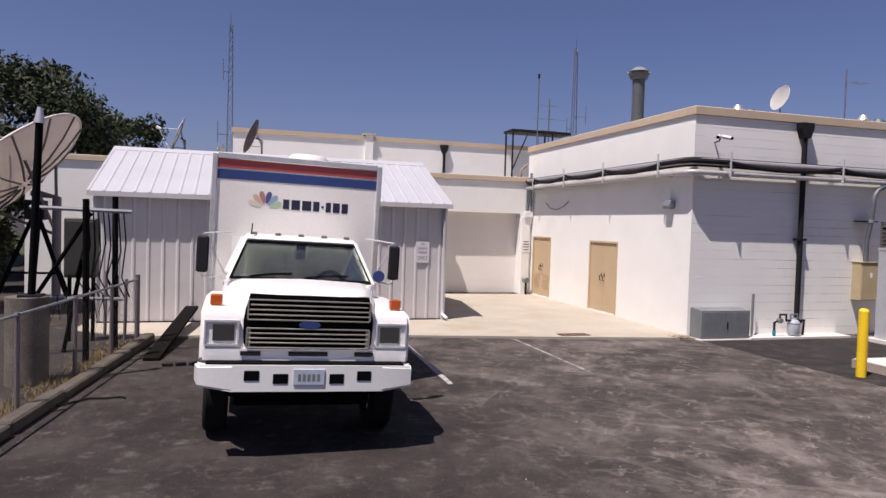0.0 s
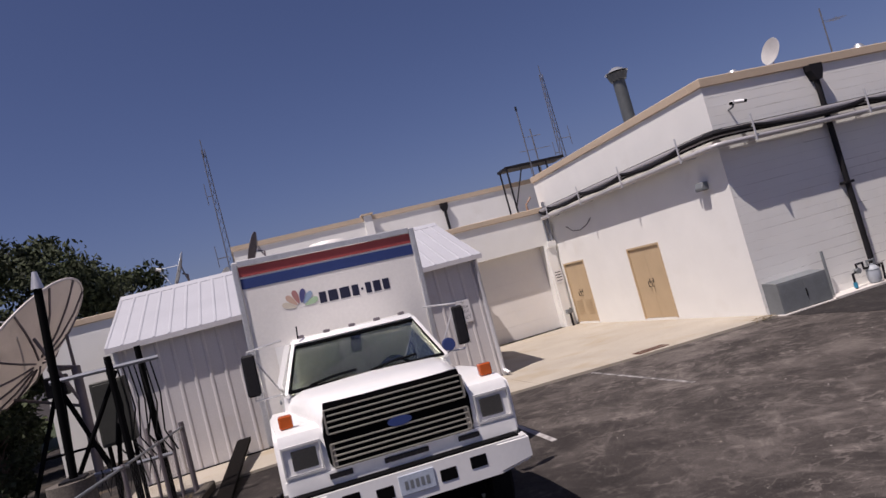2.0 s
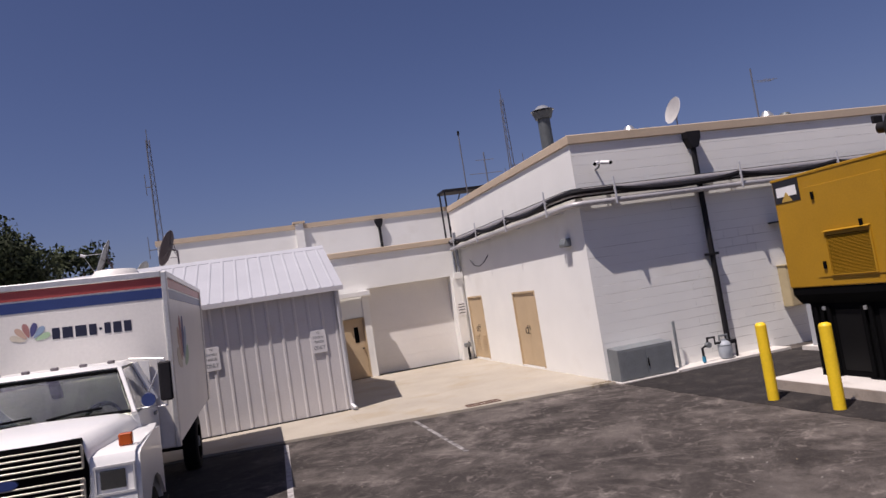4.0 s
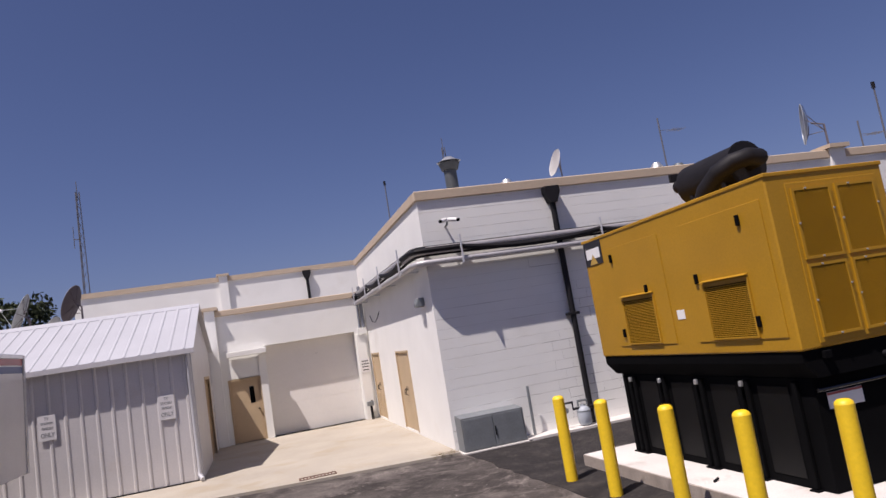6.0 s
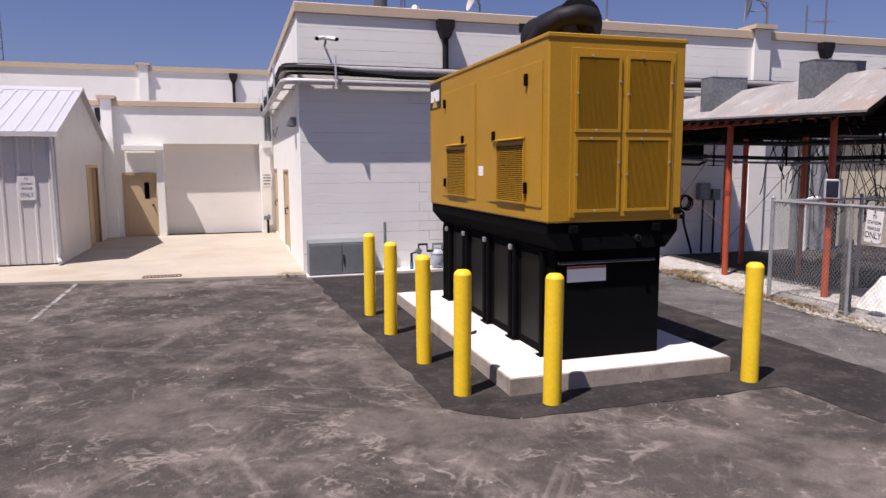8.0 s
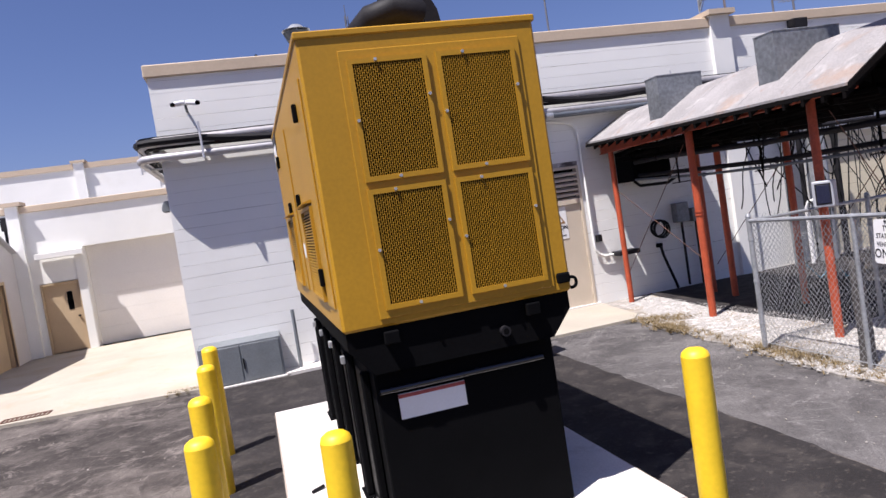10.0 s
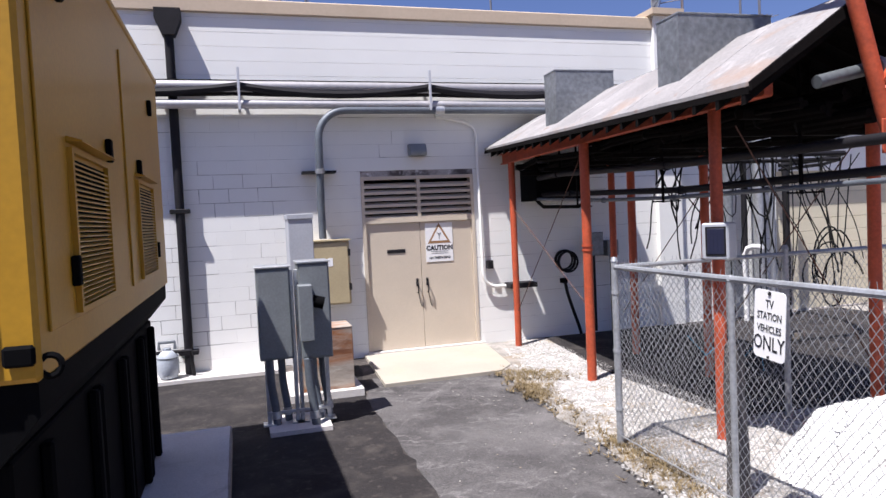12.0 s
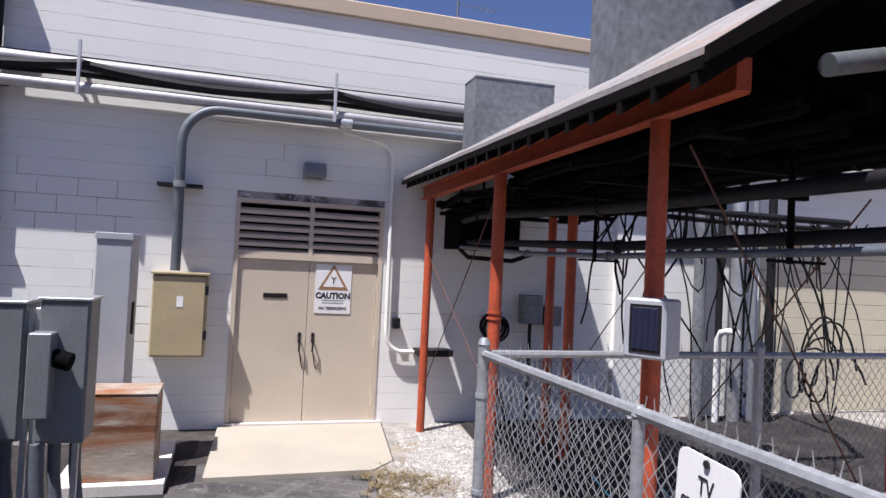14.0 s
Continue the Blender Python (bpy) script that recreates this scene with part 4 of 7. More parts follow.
tube(bm, [(-0.45, 0, 0.0), (-0.45, 0, 0.32), (-0.3, 0, 0.36), (-0.3, 0, 0.5), (-0.12, 0, 0.5), (-0.12, 0, 0.36), (0.4, 0, 0.36), (0.42, 0.05, 0.0)], 0.027, 8)
ptube("union_pipe", M_GREY, gas, [(0.0, 0, 0.40), (0.0, 0, 0.5), (0.2, 0, 0.5), (0.2, 0, 0.40)], 0.024, 8)
part("meter_pipe", bm, M_DARK, gas, "", True)
ptube("regulator", M_GREY, gas, [(-0.3, -0.05, 0.36), (-0.3, 0.05, 0.36)], 0.06, 12, "round regulator")

lock = thing("pipe_standpipe", (9.88, LY - 0.25, 0.05), "small dark standpipe beside the loading door", "standpipe")
ptube("riser", M_DARK, lock, [(0, 0, 0), (0, 0, 0.5), (0.06, 0, 0.58)], 0.04, 8)
pbox("valve_box", M_GREY, lock, (-0.12, -0.08, 0.42, 0.08, 0.08, 0.56), 0.01)
wp = thing("wall_conduits", (0, 0, 0), "thin grey conduits in the corner by the loading door", "conduit")
for k, (x, y) in enumerate(((10.02, LY - 0.12), (9.9, LY - 0.05))):
    ptube("conduit_pipe", M_PIPE, wp, [(x, y, 4.3 - k * 0.3), (x, y, 2.95)], 0.055 - 0.02 * k, 8)
pbox("junction_box", M_WHITE, wp, (9.78, LY - 0.17, 2.76, 10.1, LY - 0.101, 2.96), 0.008)
ptube("loop_wire", M_DARK, wp, [(10.1, 22.4, 3.25), (10.08, 22.0, 3.05), (10.08, 21.5, 3.0), (10.08, 21.0, 3.1), (10.1, 20.7, 3.25)], 0.012, 5, "drooping black wire")
sc = thing("scupper", (5.12, LY, 3.55), "dark metal roof scupper on the low wall", "scupper")
pbox("hopper", M_DARK, sc, (-0.07, -0.16, 0.0, 0.07, -0.002, 0.36), 0.01)
ptube("spout", M_DARK, sc, [(0.0, -0.08, 0.0), (0.0, -0.08, -0.5)], 0.035, 8)
drain = thing("drain_grate", (7.47, 14.96, 0.05), "rusty iron drain grate in the concrete", "drain")
bm = bmesh.new()
for a in ((-0.35, -0.14, 0.35, -0.11), (-0.35, 0.11, 0.35, 0.14), (-0.35, -0.11, -0.32, 0.11), (0.32, -0.11, 0.35, 0.11)):
    box(bm, a[0], a[1], 0.0, a[2], a[3], 0.012)
part("rim", bm, M_ROD, drain)
for k in range(9):
    pbox("bar", M_ROD, drain, (-0.28 + k * 0.066, -0.11, 0.0, -0.255 + k * 0.066, 0.11, 0.01))


# ---- generator ----
gen = thing("generator", None, "large yellow diesel generator enclosure on a black fuel tank", "generator", m=pose(12.46, 8.89, 0.17) @ Matrix.Diagonal((0.93, 0.966, 0.97, 1)))
GW, GY = 0.81, 2.08
bm = bmesh.new()
box(bm, -GW, -GY, 1.45, GW, GY, 3.28, 0.018)
part("enclosure", bm, M_YELLOW, gen, "mustard yellow sheet steel enclosure")
bm = bmesh.new()
prism(bm, [(-GW + 0.02, 1.449), (GW - 0.02, 1.449), (GW - 0.02, 1.33), (0.64, 1.16), (-0.64, 1.16), (-GW + 0.02, 1.33)], "y", -GY + 0.03, GY - 0.03)
skid = part("skid", bm, M_BLACK, gen, "black flared steel skid")
port = ptube("drain_port", M_DARK, skid, [(0.28, -GY + 0.03, 1.27), (0.28, -GY - 0.01, 1.27)], 0.035, 12)
# the port is closed; a black disc paints the shade of its hole
ptube("port_bore", M_BLACK, port, [(0.28, -GY - 0.009, 1.27), (0.28, -GY - 0.0115, 1.27)], 0.021, 10, "black disc painted as the shade in the bore")
for sx in (-0.5, 0.5):
    pbox("lifting_lug", M_BLACK, skid, (sx - 0.05, -GY - 0.02, 1.34, sx + 0.05, -GY + 0.03, 1.42), 0.006)
ptube("lock_ring", M_BLACK, gen, arc((GW + 0.022, -GY + 0.03, 1.50), 0.036, 0, 360, 14), 0.012, 6)
pbox("hook_block", M_BLACK, gen, (0.70, -GY - 0.03, 1.51, 0.80, -GY - 0.001, 1.58), 0.01)
tank = pbox("fuel_tank", M_BLACK, gen, (-0.64, -1.95, 0.0, 0.66, 1.9, 1.159), 0.01, "black steel fuel tank")
ptube("lift_bar", M_GLOSS, tank, [(-0.62, -1.98, 1.03), (0.56, -1.98, 1.03)], 0.022, 10, "glossy black steel bar")
pbox("label", M_SIGN, tank, (-0.50, -1.958, 0.82, -0.03, -1.951, 0.985), 0.001, "white label plate")
pbox("label_band", M_SRED, tank, (-0.50, -1.96, 0.958, -0.03, -1.9585, 0.982), 0, "red label band")
for y, n_ribs in ((-1.72, 1), (-0.98, 2), (-0.12, 2), (0.72, 2), (1.50, 3)):
    for k in range(n_ribs):
        pbox("tank_rib", M_BLACK, tank, (-0.70, y + 0.13 * k - 0.035, 0.02, -0.641, y + 0.13 * k + 0.035, 1.13), 0.012)
    pbox("rib_foot", M_BLACK, tank, (-0.72, y - 0.06, 0.0, -0.641, y + 0.13 * (n_ribs - 1) + 0.06, 0.019), 0.003)
    if n_ribs > 1:
        pbox("clamp", M_GALV, tank, (-0.735, y + 0.02, 1.06, -0.701, y + 0.07, 1.12), 0.004, "small bright clamp")
for y, n_ribs in ((-1.60, 1), (-0.72, 2), (0.16, 2), (1.0, 2), (1.66, 1)):
    for k in range(n_ribs):
        pbox("tank_rib", M_BLACK, tank, (0.661, y + 0.13 * k - 0.035, 0.02, 0.715, y + 0.13 * k + 0.035, 1.13), 0.012)
for y in (-1.35, -0.5, 0.36, 1.16):
    pbox("tank_panel", M_TANK, tank, (-0.648, y - 0.24, 0.10, -0.6405, y + 0.24, 1.06), 0.003, "smooth black tank panel")
pbox("roof_rim", M_YELLOW, gen, (-GW - 0.012, -GY - 0.012, 3.25, GW + 0.012, GY + 0.012, 3.295), 0.008)


def grille_panel(parent, x0, x1, z0, z1):
    """Perforated air panel on the end wall, in a raised frame."""
    f = 0.032
    bm = bmesh.new()
    for a in ((x0 - f, z0 - f, x1 + f, z0), (x0 - f, z1, x1 + f, z1 + f), (x0 - f, z0, x0, z1), (x1, z0, x1 + f, z1)):
        box(bm, a[0], -GY - 0.032, a[1], a[2], -GY - 0.0125, a[3])
    fr = part("panel_frame", bm, M_YELLOW, parent)
    # black sheet stands in for the unlit inside seen through the holes
    pbox("panel_back", M_BLACK, fr, (x0, -GY - 0.0165, z0, x1, -GY - 0.013, z1), 0, "black sheet painted as the shade behind the perforations")
    vs, fs = [], []

    def bar(a, b, c, d):
        k = len(vs)
        vs.extend([(a, -GY - 0.028, b), (c, -GY - 0.028, b), (c, -GY - 0.028, d), (a, -GY - 0.028, d), (a, -GY - 0.019, b), (c, -GY - 0.019, b), (c, -GY - 0.019, d), (a, -GY - 0.019, d)])
        fs.extend([(k, k + 1, k + 2, k + 3), (k, k + 4, k + 5, k + 1), (k + 3, k + 2, k + 6, k + 7), (k, k + 3, k + 7, k + 4), (k + 1, k + 5, k + 6, k + 2)])
    rows, cols = round((z1 - z0) / 0.029), round((x1 - x0) / 0.0145)
    hz, wx = (z1 - z0) / rows, (x1 - x0) / cols
    for i in range(cols + 1):
        bar(x0 + i * wx - 0.0013, z0, x0 + i * wx + 0.0013, z1)
    for i in range(cols):
        for j in range(rows + 1):
            z = z0 + (j + (0.5 if i % 2 else 0.0)) * hz
            if z < z1:
                bar(x0 + i * wx + 0.0013, max(z0, z - 0.0017), x0 + (i + 1) * wx - 0.0013, z + 0.0017)
    me = bpy.data.meshes.new("perforated_sheet")
    me.from_pydata(vs, [], fs)
    me.materials.append(M_YELLOW)
    sheet_ = new("perforated_sheet", me)
    sheet_.parent = fr
    for bx, bz in ((x0 + 0.15, z1 + 0.016), (x1 + 0.016, (z0 + z1) / 2 + 0.12), (x0 - 0.016, (z0 + z1) / 2), (x0 + 0.2, z0 - 0.016)):
        ptube("bolt", M_GALV, fr, [(bx, -GY - 0.03, bz), (bx, -GY - 0.045, bz)], 0.011, 6)


endp = pbox("end_panel", M_YELLOW, gen, (-0.56, -GY - 0.012, 1.50, 0.68, -GY - 0.001, 3.16), 0.003)
for x0, x1 in ((-0.48, -0.02), (0.11, 0.60)):
    for z0, z1 in ((1.585, 2.27), (2.38, 3.07)):
        grille_panel(endp, x0, x1, z0, z1)

def access_door(side, y0, y1, lo):
    """A service door with a louvred vent on one long side of the enclosure."""
    def sx(d0, d1):
        return sorted((side * (GW + d0), side * (GW + d1)))
    a, b = sx(0.001, 0.012)
    dr = pbox("access_door", M_YELLOW, gen, (a, y0 - 0.42 if lo else y0 - 0.35, 1.6, b, y1 + 0.32, 3.05), 0.003)
    bm = bmesh.new()
    a, b = sx(0.0125, 0.035)
    for q in ((y0 - 0.03, 1.6, y0, 2.28), (y1, 1.6, y1 + 0.03, 2.28), (y0, 2.24, y1, 2.28), (y0, 1.6, y1, 1.64)):
        box(bm, a, q[0], q[1] + 0.02, b, q[2], q[3])
    part("vent_frame", bm, M_YELLOW, dr)
    # lip added to cast the dark band that a recessed vent has at its top
    bm = bmesh.new()
    prism(bm, [(side * (GW + 0.0125), 2.301), (side * (GW + 0.075), 2.301), (side * (GW + 0.075), 2.307), (side * (GW + 0.0125), 2.325)], "y", y0 - 0.03, y1 + 0.03)
    part("vent_hood", bm, M_YELLOW, dr)
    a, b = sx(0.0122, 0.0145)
    # shade between the slats is painted by this black sheet
    pbox("vent_back", M_BLACK, dr, (a, y0, 1.64, b, y1, 2.24), 0, "black sheet painted as the shade inside the vent")
    for k in range(28):
        z = 1.652 + k * 0.021
        bm = bmesh.new()
        prism(bm, [(side * (GW + 0.03), z - 0.004), (side * (GW + 0.016), z + 0.006), (side * (GW + 0.016), z + 0.010), (side * (GW + 0.033), z + 0.001)], "y", y0, y1)
        part("vent_slat", bm, M_YELLOW, dr)
    a, b = sx(0.0125, 0.045)
    edge, mid = (y0 - 0.06, y1 + 0.12) if lo else (y1 + 0.12, y0 + 0.11)
    for yy, zz in ((edge, 1.79), (edge, 2.90), (mid, 2.36)):
        pbox("latch", M_BLACK, dr, (a, yy - 0.026, zz - 0.06, b, yy + 0.026, zz + 0.06), 0.006, "black latch")


for side in (-1, 1):
    access_door(side, 0.34, 1.12, 0)
    access_door(side, -1.54, -0.80, 1)
pbox("data_plate", M_SIGN, gen, (-GW - 0.006, -0.28, 1.9, -GW - 0.001, -0.12, 2.02), 0, "small white data plate")
bm = bmesh.new()
prism(bm, [(1.5, 2.88), (2.05, 2.88), (2.05, 3.25), (1.5, 3.25)], "x", -GW - 0.008, -GW - 0.001)
badge = part("maker_badge", bm, M_INK, gen, "black badge with a white bar and yellow triangle")
pbox("badge_bar", M_SIGN, badge, (-GW - 0.011, 1.56, 2.98, -GW - 0.0085, 1.99, 3.14))
bm = bmesh.new()
prism(bm, [(1.66, 2.89), (1.9, 2.89), (1.78, 3.05)], "x", -GW - 0.014, -GW - 0.0115)
part("badge_triangle", bm, M_SIGNY, badge)
muf = ptube("muffler", M_DARK, gen, [(0.34, -0.60, 3.72), (0.34, -0.58, 3.72), (0.34, 0.50, 3.72), (0.34, 0.52, 3.72)], 0.29, 20, "black cylindrical exhaust silencer")
ptube("exhaust_elbow", M_DARK, muf, [(-0.16, -0.2, 3.28), (-0.17, -0.36, 3.48), (-0.12, -0.58, 3.64), (0.0, -0.78, 3.73), (0.18, -0.87, 3.76), (0.36, -0.84, 3.75), (0.38, -0.60, 3.74)], 0.115, 12, "bent exhaust pipe")
ptube("muffler_rim", M_DARK, muf, [(0.34, -0.64, 3.72), (0.34, -0.60, 3.72)], 0.31, 20)
ptube("tail_pipe", M_DARK, muf, [(0.26, 0.52, 3.75), (0.24, 0.75, 3.77)], 0.09, 10)
pbox("rain_flap", M_DARK, muf, (0.14, 0.74, 3.85, 0.34, 0.78, 3.97), 0.005)
for yy in (-0.4, 0.3):
    pbox("muffler_saddle", M_DARK, gen, (0.1, yy - 0.04, 3.28, 0.58, yy + 0.04, 3.6), 0.01)

stub = thing("pipe_stub", (11.42, 8.3, 0.17), "short dark pipe stub on the concrete pad", "pipe")
ptube("stub", M_DARK, stub, [(0, 0, 0.012), (0.1, 0.06, 0.02)], 0.014, 6)

# ---- bollards ----
bol = thing("bollard", (10.67, 10.5, 0), "yellow steel bollard with a domed concrete top", "bollard", "bollards round the generator")
bm = bmesh.new()
tube(bm, [(0, 0, 0), (0, 0, 1.14)], 0.083, 18, cap=False)
part("post", bm, M_BOLLARD, bol, "", True)
bm = bmesh.new()
prof = [(0.083, 1.14), (0.074, 1.165), (0.05, 1.183), (0.0, 1.19)]
ring_prev = None
for r, z in prof:
    ring = [bm.verts.new((r * math.cos(2 * math.pi * k / 18), r * math.sin(2 * math.pi * k / 18), z)) for k in range(18)] if r else [bm.verts.new((0, 0, z))]
    if ring_prev:
        for k in range(18):
            if r:
                bm.faces.new((ring_prev[k], ring_prev[(k + 1) % 18], ring[(k + 1) % 18], ring[k]))
            else:
                bm.faces.new((ring_prev[k], ring_prev[(k + 1) % 18], ring[0]))
    ring_prev = ring
part("cap", bm, M_BOLLARD, bol, "", True)
for bx, by, lean in ((10.7, 9.3, 0.5), (10.76, 7.92, -0.4), (10.82, 6.8, 0.3), (11.51, 6.32, 0.8), (13.65, 6.3, 0.4)):
    copy_thing(bol, pose(bx, by, 0, 0, lean, 30 * lean))

# ---- electrical equipment ----
sheet("pavement_equipment_pad", [(14.02, 11.17), (14.62, 11.17), (14.62, 11.78), (14.02, 11.78)], 0.05, M_PAD, "small pale concrete pad under the switch stand", "pad", 0.05)
sheet("pavement_box_pad", [(14.3, 12.36), (15.15, 12.36), (15.15, 13.75), (14.3, 13.75)], 0.09, M_PAD, "small pale concrete pad under the steel box", "pad", 0.09)
stand = thing("switch_stand", None, "grey electrical switch boxes on a strut stand", "electrical cabinet", m=pose(14.33, 11.46, 0.05) @ Matrix.Diagonal((1, 1, 1.032, 1)))
for x0, x1, z0, z1 in ((-0.36, -0.03, 0.64, 1.53), (0.05, 0.36, 0.62, 1.56)):
    b = pbox("switch_box", M_GREY, stand, (x0, -0.06, z0, x1, 0.30, z1), 0.008, "grey enamel switch box")
    pbox("box_door", M_GREY, b, (x0 + 0.015, -0.075, z0 + 0.02, x1 - 0.015, -0.061, z1 - 0.02), 0.004)
    # lid is lighter than the box: sun on the top is put into its colour
    pbox("box_lid", M_GALV, b, (x0 - 0.012, -0.085, z1, x1 + 0.012, 0.32, z1 + 0.018), 0.003, "rain lid in lighter metal, the sunlit box top put into its colour")
sm = pbox("small_box", M_GREY, stand, (0.03, -0.25, 0.82, 0.17, -0.077, 1.36), 0.008)
ptube("receptacle", M_BLACK, sm, [(0.17, -0.17, 1.2), (0.28, -0.19, 1.17)], 0.06, 10, "black socket")
for x in (-0.30, -0.02, 0.03, 0.30):
    pbox("strut", M_GALV, stand, (x - 0.02, 0.0, 0.0, x + 0.02, 0.04, 1.5 if abs(x) < 0.1 else 0.63), 0.003)
    pbox("foot_plate", M_GALV, stand, (x - 0.06, -0.06, 0.0, x + 0.06, 0.08, 0.012))
for x, y, r in ((-0.27, -0.0, 0.042), (-0.15, 0.12, 0.04), (0.1, -0.14, 0.045), (0.16, 0.06, 0.042), (0.27, 0.17, 0.04)):
    cdt = ptube("conduit", M_CONDUIT, stand, [(x, y, 0.64), (x + 0.005, y, 0.4), (x + 0.035, y - 0.01, 0.16), (x + 0.045, y - 0.02, 0.0)], r, 10)
    ptube("coupling", M_GALV, cdt, [(x + 0.037, y - 0.011, 0.13), (x + 0.042, y - 0.016, 0.06)], r + 0.01, 10, "bright conduit coupling")
pbox("cross_strut", M_GALV, stand, (-0.31, -0.02, 0.10, 0.31, 0.0, 0.13), 0.003)

rb = thing("steel_box", (14.75, 12.72, 0.09), "rust-streaked bare steel box on a concrete pad", "steel box")
pbox("body", M_RUST, rb, (-0.31, -0.25, 0.0, 0.31, 0.25, 0.72), 0.006)
pbox("lid", M_RUST, rb, (-0.315, -0.255, 0.721, 0.315, 0.255, 0.735), 0.004, "rusty lid")
tb = thing("tall_box", (14.57, 13.02, 0.09), "tall narrow pale metal electrical cabinet standing behind the steel box", "electrical cabinet")
pbox("body", M_PALE, tb, (-0.15, 0.0, 0, 0.15, 0.55, 2.06), 0.008)
pbox("cover", M_PALE, tb, (-0.16, -0.015, 2.03, 0.16, 0.56, 2.09), 0.004)
pbox("hasp", M_DARK, tb, (0.15, 0.2, 1.15, 0.165, 0.3, 1.45))
kb = thing("wall_cabinet", (15.06, WY, 0.87), "khaki electrical cabinet hung on the wall", "electrical cabinet")
pbox("body", M_CABTAN, kb, (-0.28, -0.27, 0, 0.3, -0.002, 0.92), 0.01)
cdoor = pbox("door", M_CABTAN, kb, (-0.27, -0.29, 0.02, 0.275, -0.272, 0.9), 0.006)
pbox("label", M_SIGN, cdoor, (-0.02, -0.294, 0.56, 0.05, -0.291, 0.68), 0, "small pale label")
for z in (0.2, 0.7):
    pbox("hinge", M_DARK, kb, (0.276, -0.3, z, 0.31, -0.26, z + 0.1), 0.003)
pbox("rain_hood", M_CABTAN, kb, (-0.3, -0.31, 0.92, 0.32, -0.002, 0.945), 0.004)

# ---- canopy over the cable run ----
# the canopy and the tower stand slightly askew to the wall
ASKEW = Matrix.Translation((17.87, 14.14, 0)) @ pose(0, 0, 0, 0, 0, -1.66) @ Matrix.Translation((-18.01, -14.2, 0))


def askew(ob):
    ob.matrix_basis = ASKEW @ ob.matrix_basis
    return ob


can = askew(thing("cable_canopy", (0, 0, 0.03), "open lean canopy on red pipe posts with weathered roofing", "canopy"))
CR, CB = (18.55, 3.50), (19.95, 2.95)
Y0, Y1 = 8.36, 14.56


def eave(y):
    """The sagging front eave: its plan place and height at y."""
    u = (14.4 - y) / 6.3
    return (17.71 - 0.20 * u, 3.035 - 0.235 * u)


def roof_z(x, y=11.5):
    """Height of the canopy roof over a plan point."""
    (xa, za), (xb, zb) = (eave(y), CR) if x < CR[0] else (CR, CB)
    return za + (zb - za) * (x - xa) / (xb - xa)


def skewed(bm, front, ya, back, yb):
    """A bar between two unlike outlines in the planes of ya and yb."""
    fa = [bm.verts.new((x, ya, z)) for x, z in front]
    fb = [bm.verts.new((x, yb, z)) for x, z in back]
    n = len(fa)
    bm.faces.new(fa)
    bm.faces.new(fb[::-1])
    for i in range(n):
        bm.faces.new((fa[i], fb[i], fb[(i + 1) % n], fa[(i + 1) % n]))
    bmesh.ops.recalc_face_normals(bm, faces=bm.faces)


def layer(y, side, lo, hi):
    """Outline of a roof layer on the front or the back slope at y."""
    xa, za = eave(y) if side == 0 else CB
    return [(xa, za + lo), (CR[0], CR[1] + lo), (CR[0], CR[1] + hi), (xa, za + hi)]


rnd = random.Random(7)
for side in (0, 1):
    n = 14
    for i in range(n):
        bm = bmesh.new()
        ya, yb = Y0 + (Y1 - Y0) * i / n, Y0 + (Y1 - Y0) * (i + 1) / n - 0.0015
        lift = rnd.uniform(0, 0.004)
        skewed(bm, layer(ya, side, lift, lift + 0.03), ya, layer(yb, side, lift, lift + 0.03), yb)
        part("roofing_strip", bm, M_SHINGLE, can)
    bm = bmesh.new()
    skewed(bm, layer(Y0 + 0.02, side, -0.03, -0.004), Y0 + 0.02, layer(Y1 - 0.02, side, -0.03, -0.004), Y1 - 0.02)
    part("roof_deck", bm, M_TIMBER, can, "timber deck with the underside shade put into its colour")
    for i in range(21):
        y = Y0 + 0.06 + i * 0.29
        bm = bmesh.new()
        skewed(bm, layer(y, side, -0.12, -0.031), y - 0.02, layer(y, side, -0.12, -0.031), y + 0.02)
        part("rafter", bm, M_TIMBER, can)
bm = bmesh.new()
xe, ze = eave(Y0)
prism(bm, [(xe, ze - 0.03), (CR[0], CR[1] - 0.07), (CB[0], CB[1] - 0.06), (CB[0], CB[1] + 0.03), (CR[0], CR[1] + 0.03), (xe, ze + 0.03)], "y", Y0 - 0.03, Y0)
part("barge_board", bm, M_TIMBER, can)
eb = pbox("eave_beam", M_RED, can, (17.965, Y0 + 0.40, 2.815, 18.055, Y1, 2.831), 0.003, "red steel beam flange")
pbox("eave_web", M_RED, eb, (18.0, Y0 + 0.40, 2.8315, 18.018, Y1, 2.96), 0.002, "red beam web")
pbox("end_plate", M_RED, eb, (17.97, Y0 + 0.385, 2.82, 18.05, Y0 + 0.3995, 2.975), 0.002)
pbox("top_flange", M_RED, eb, (17.965, Y0 + 0.40, 2.9605, 18.055, Y1, 2.975), 0.002)
pbox("eave_beam", M_RED, can, (19.4, Y0 + 0.1, 2.72, 19.5, Y1, 2.76), 0.004)
bm = bmesh.new()
(xa, za), (xb, zb) = eave(Y0), eave(Y1)
skewed(bm, [(xa - 0.003, za - 0.05), (xa + 0.02, za - 0.05), (xa + 0.02, za - 0.004), (xa - 0.003, za - 0.004)], Y0, [(xb - 0.003, zb - 0.05), (xb + 0.02, zb - 0.05), (xb + 0.02, zb - 0.004), (xb - 0.003, zb - 0.004)], Y1)
part("eave_fascia", bm, M_TIMBER, can, "dark weathered fascia board")
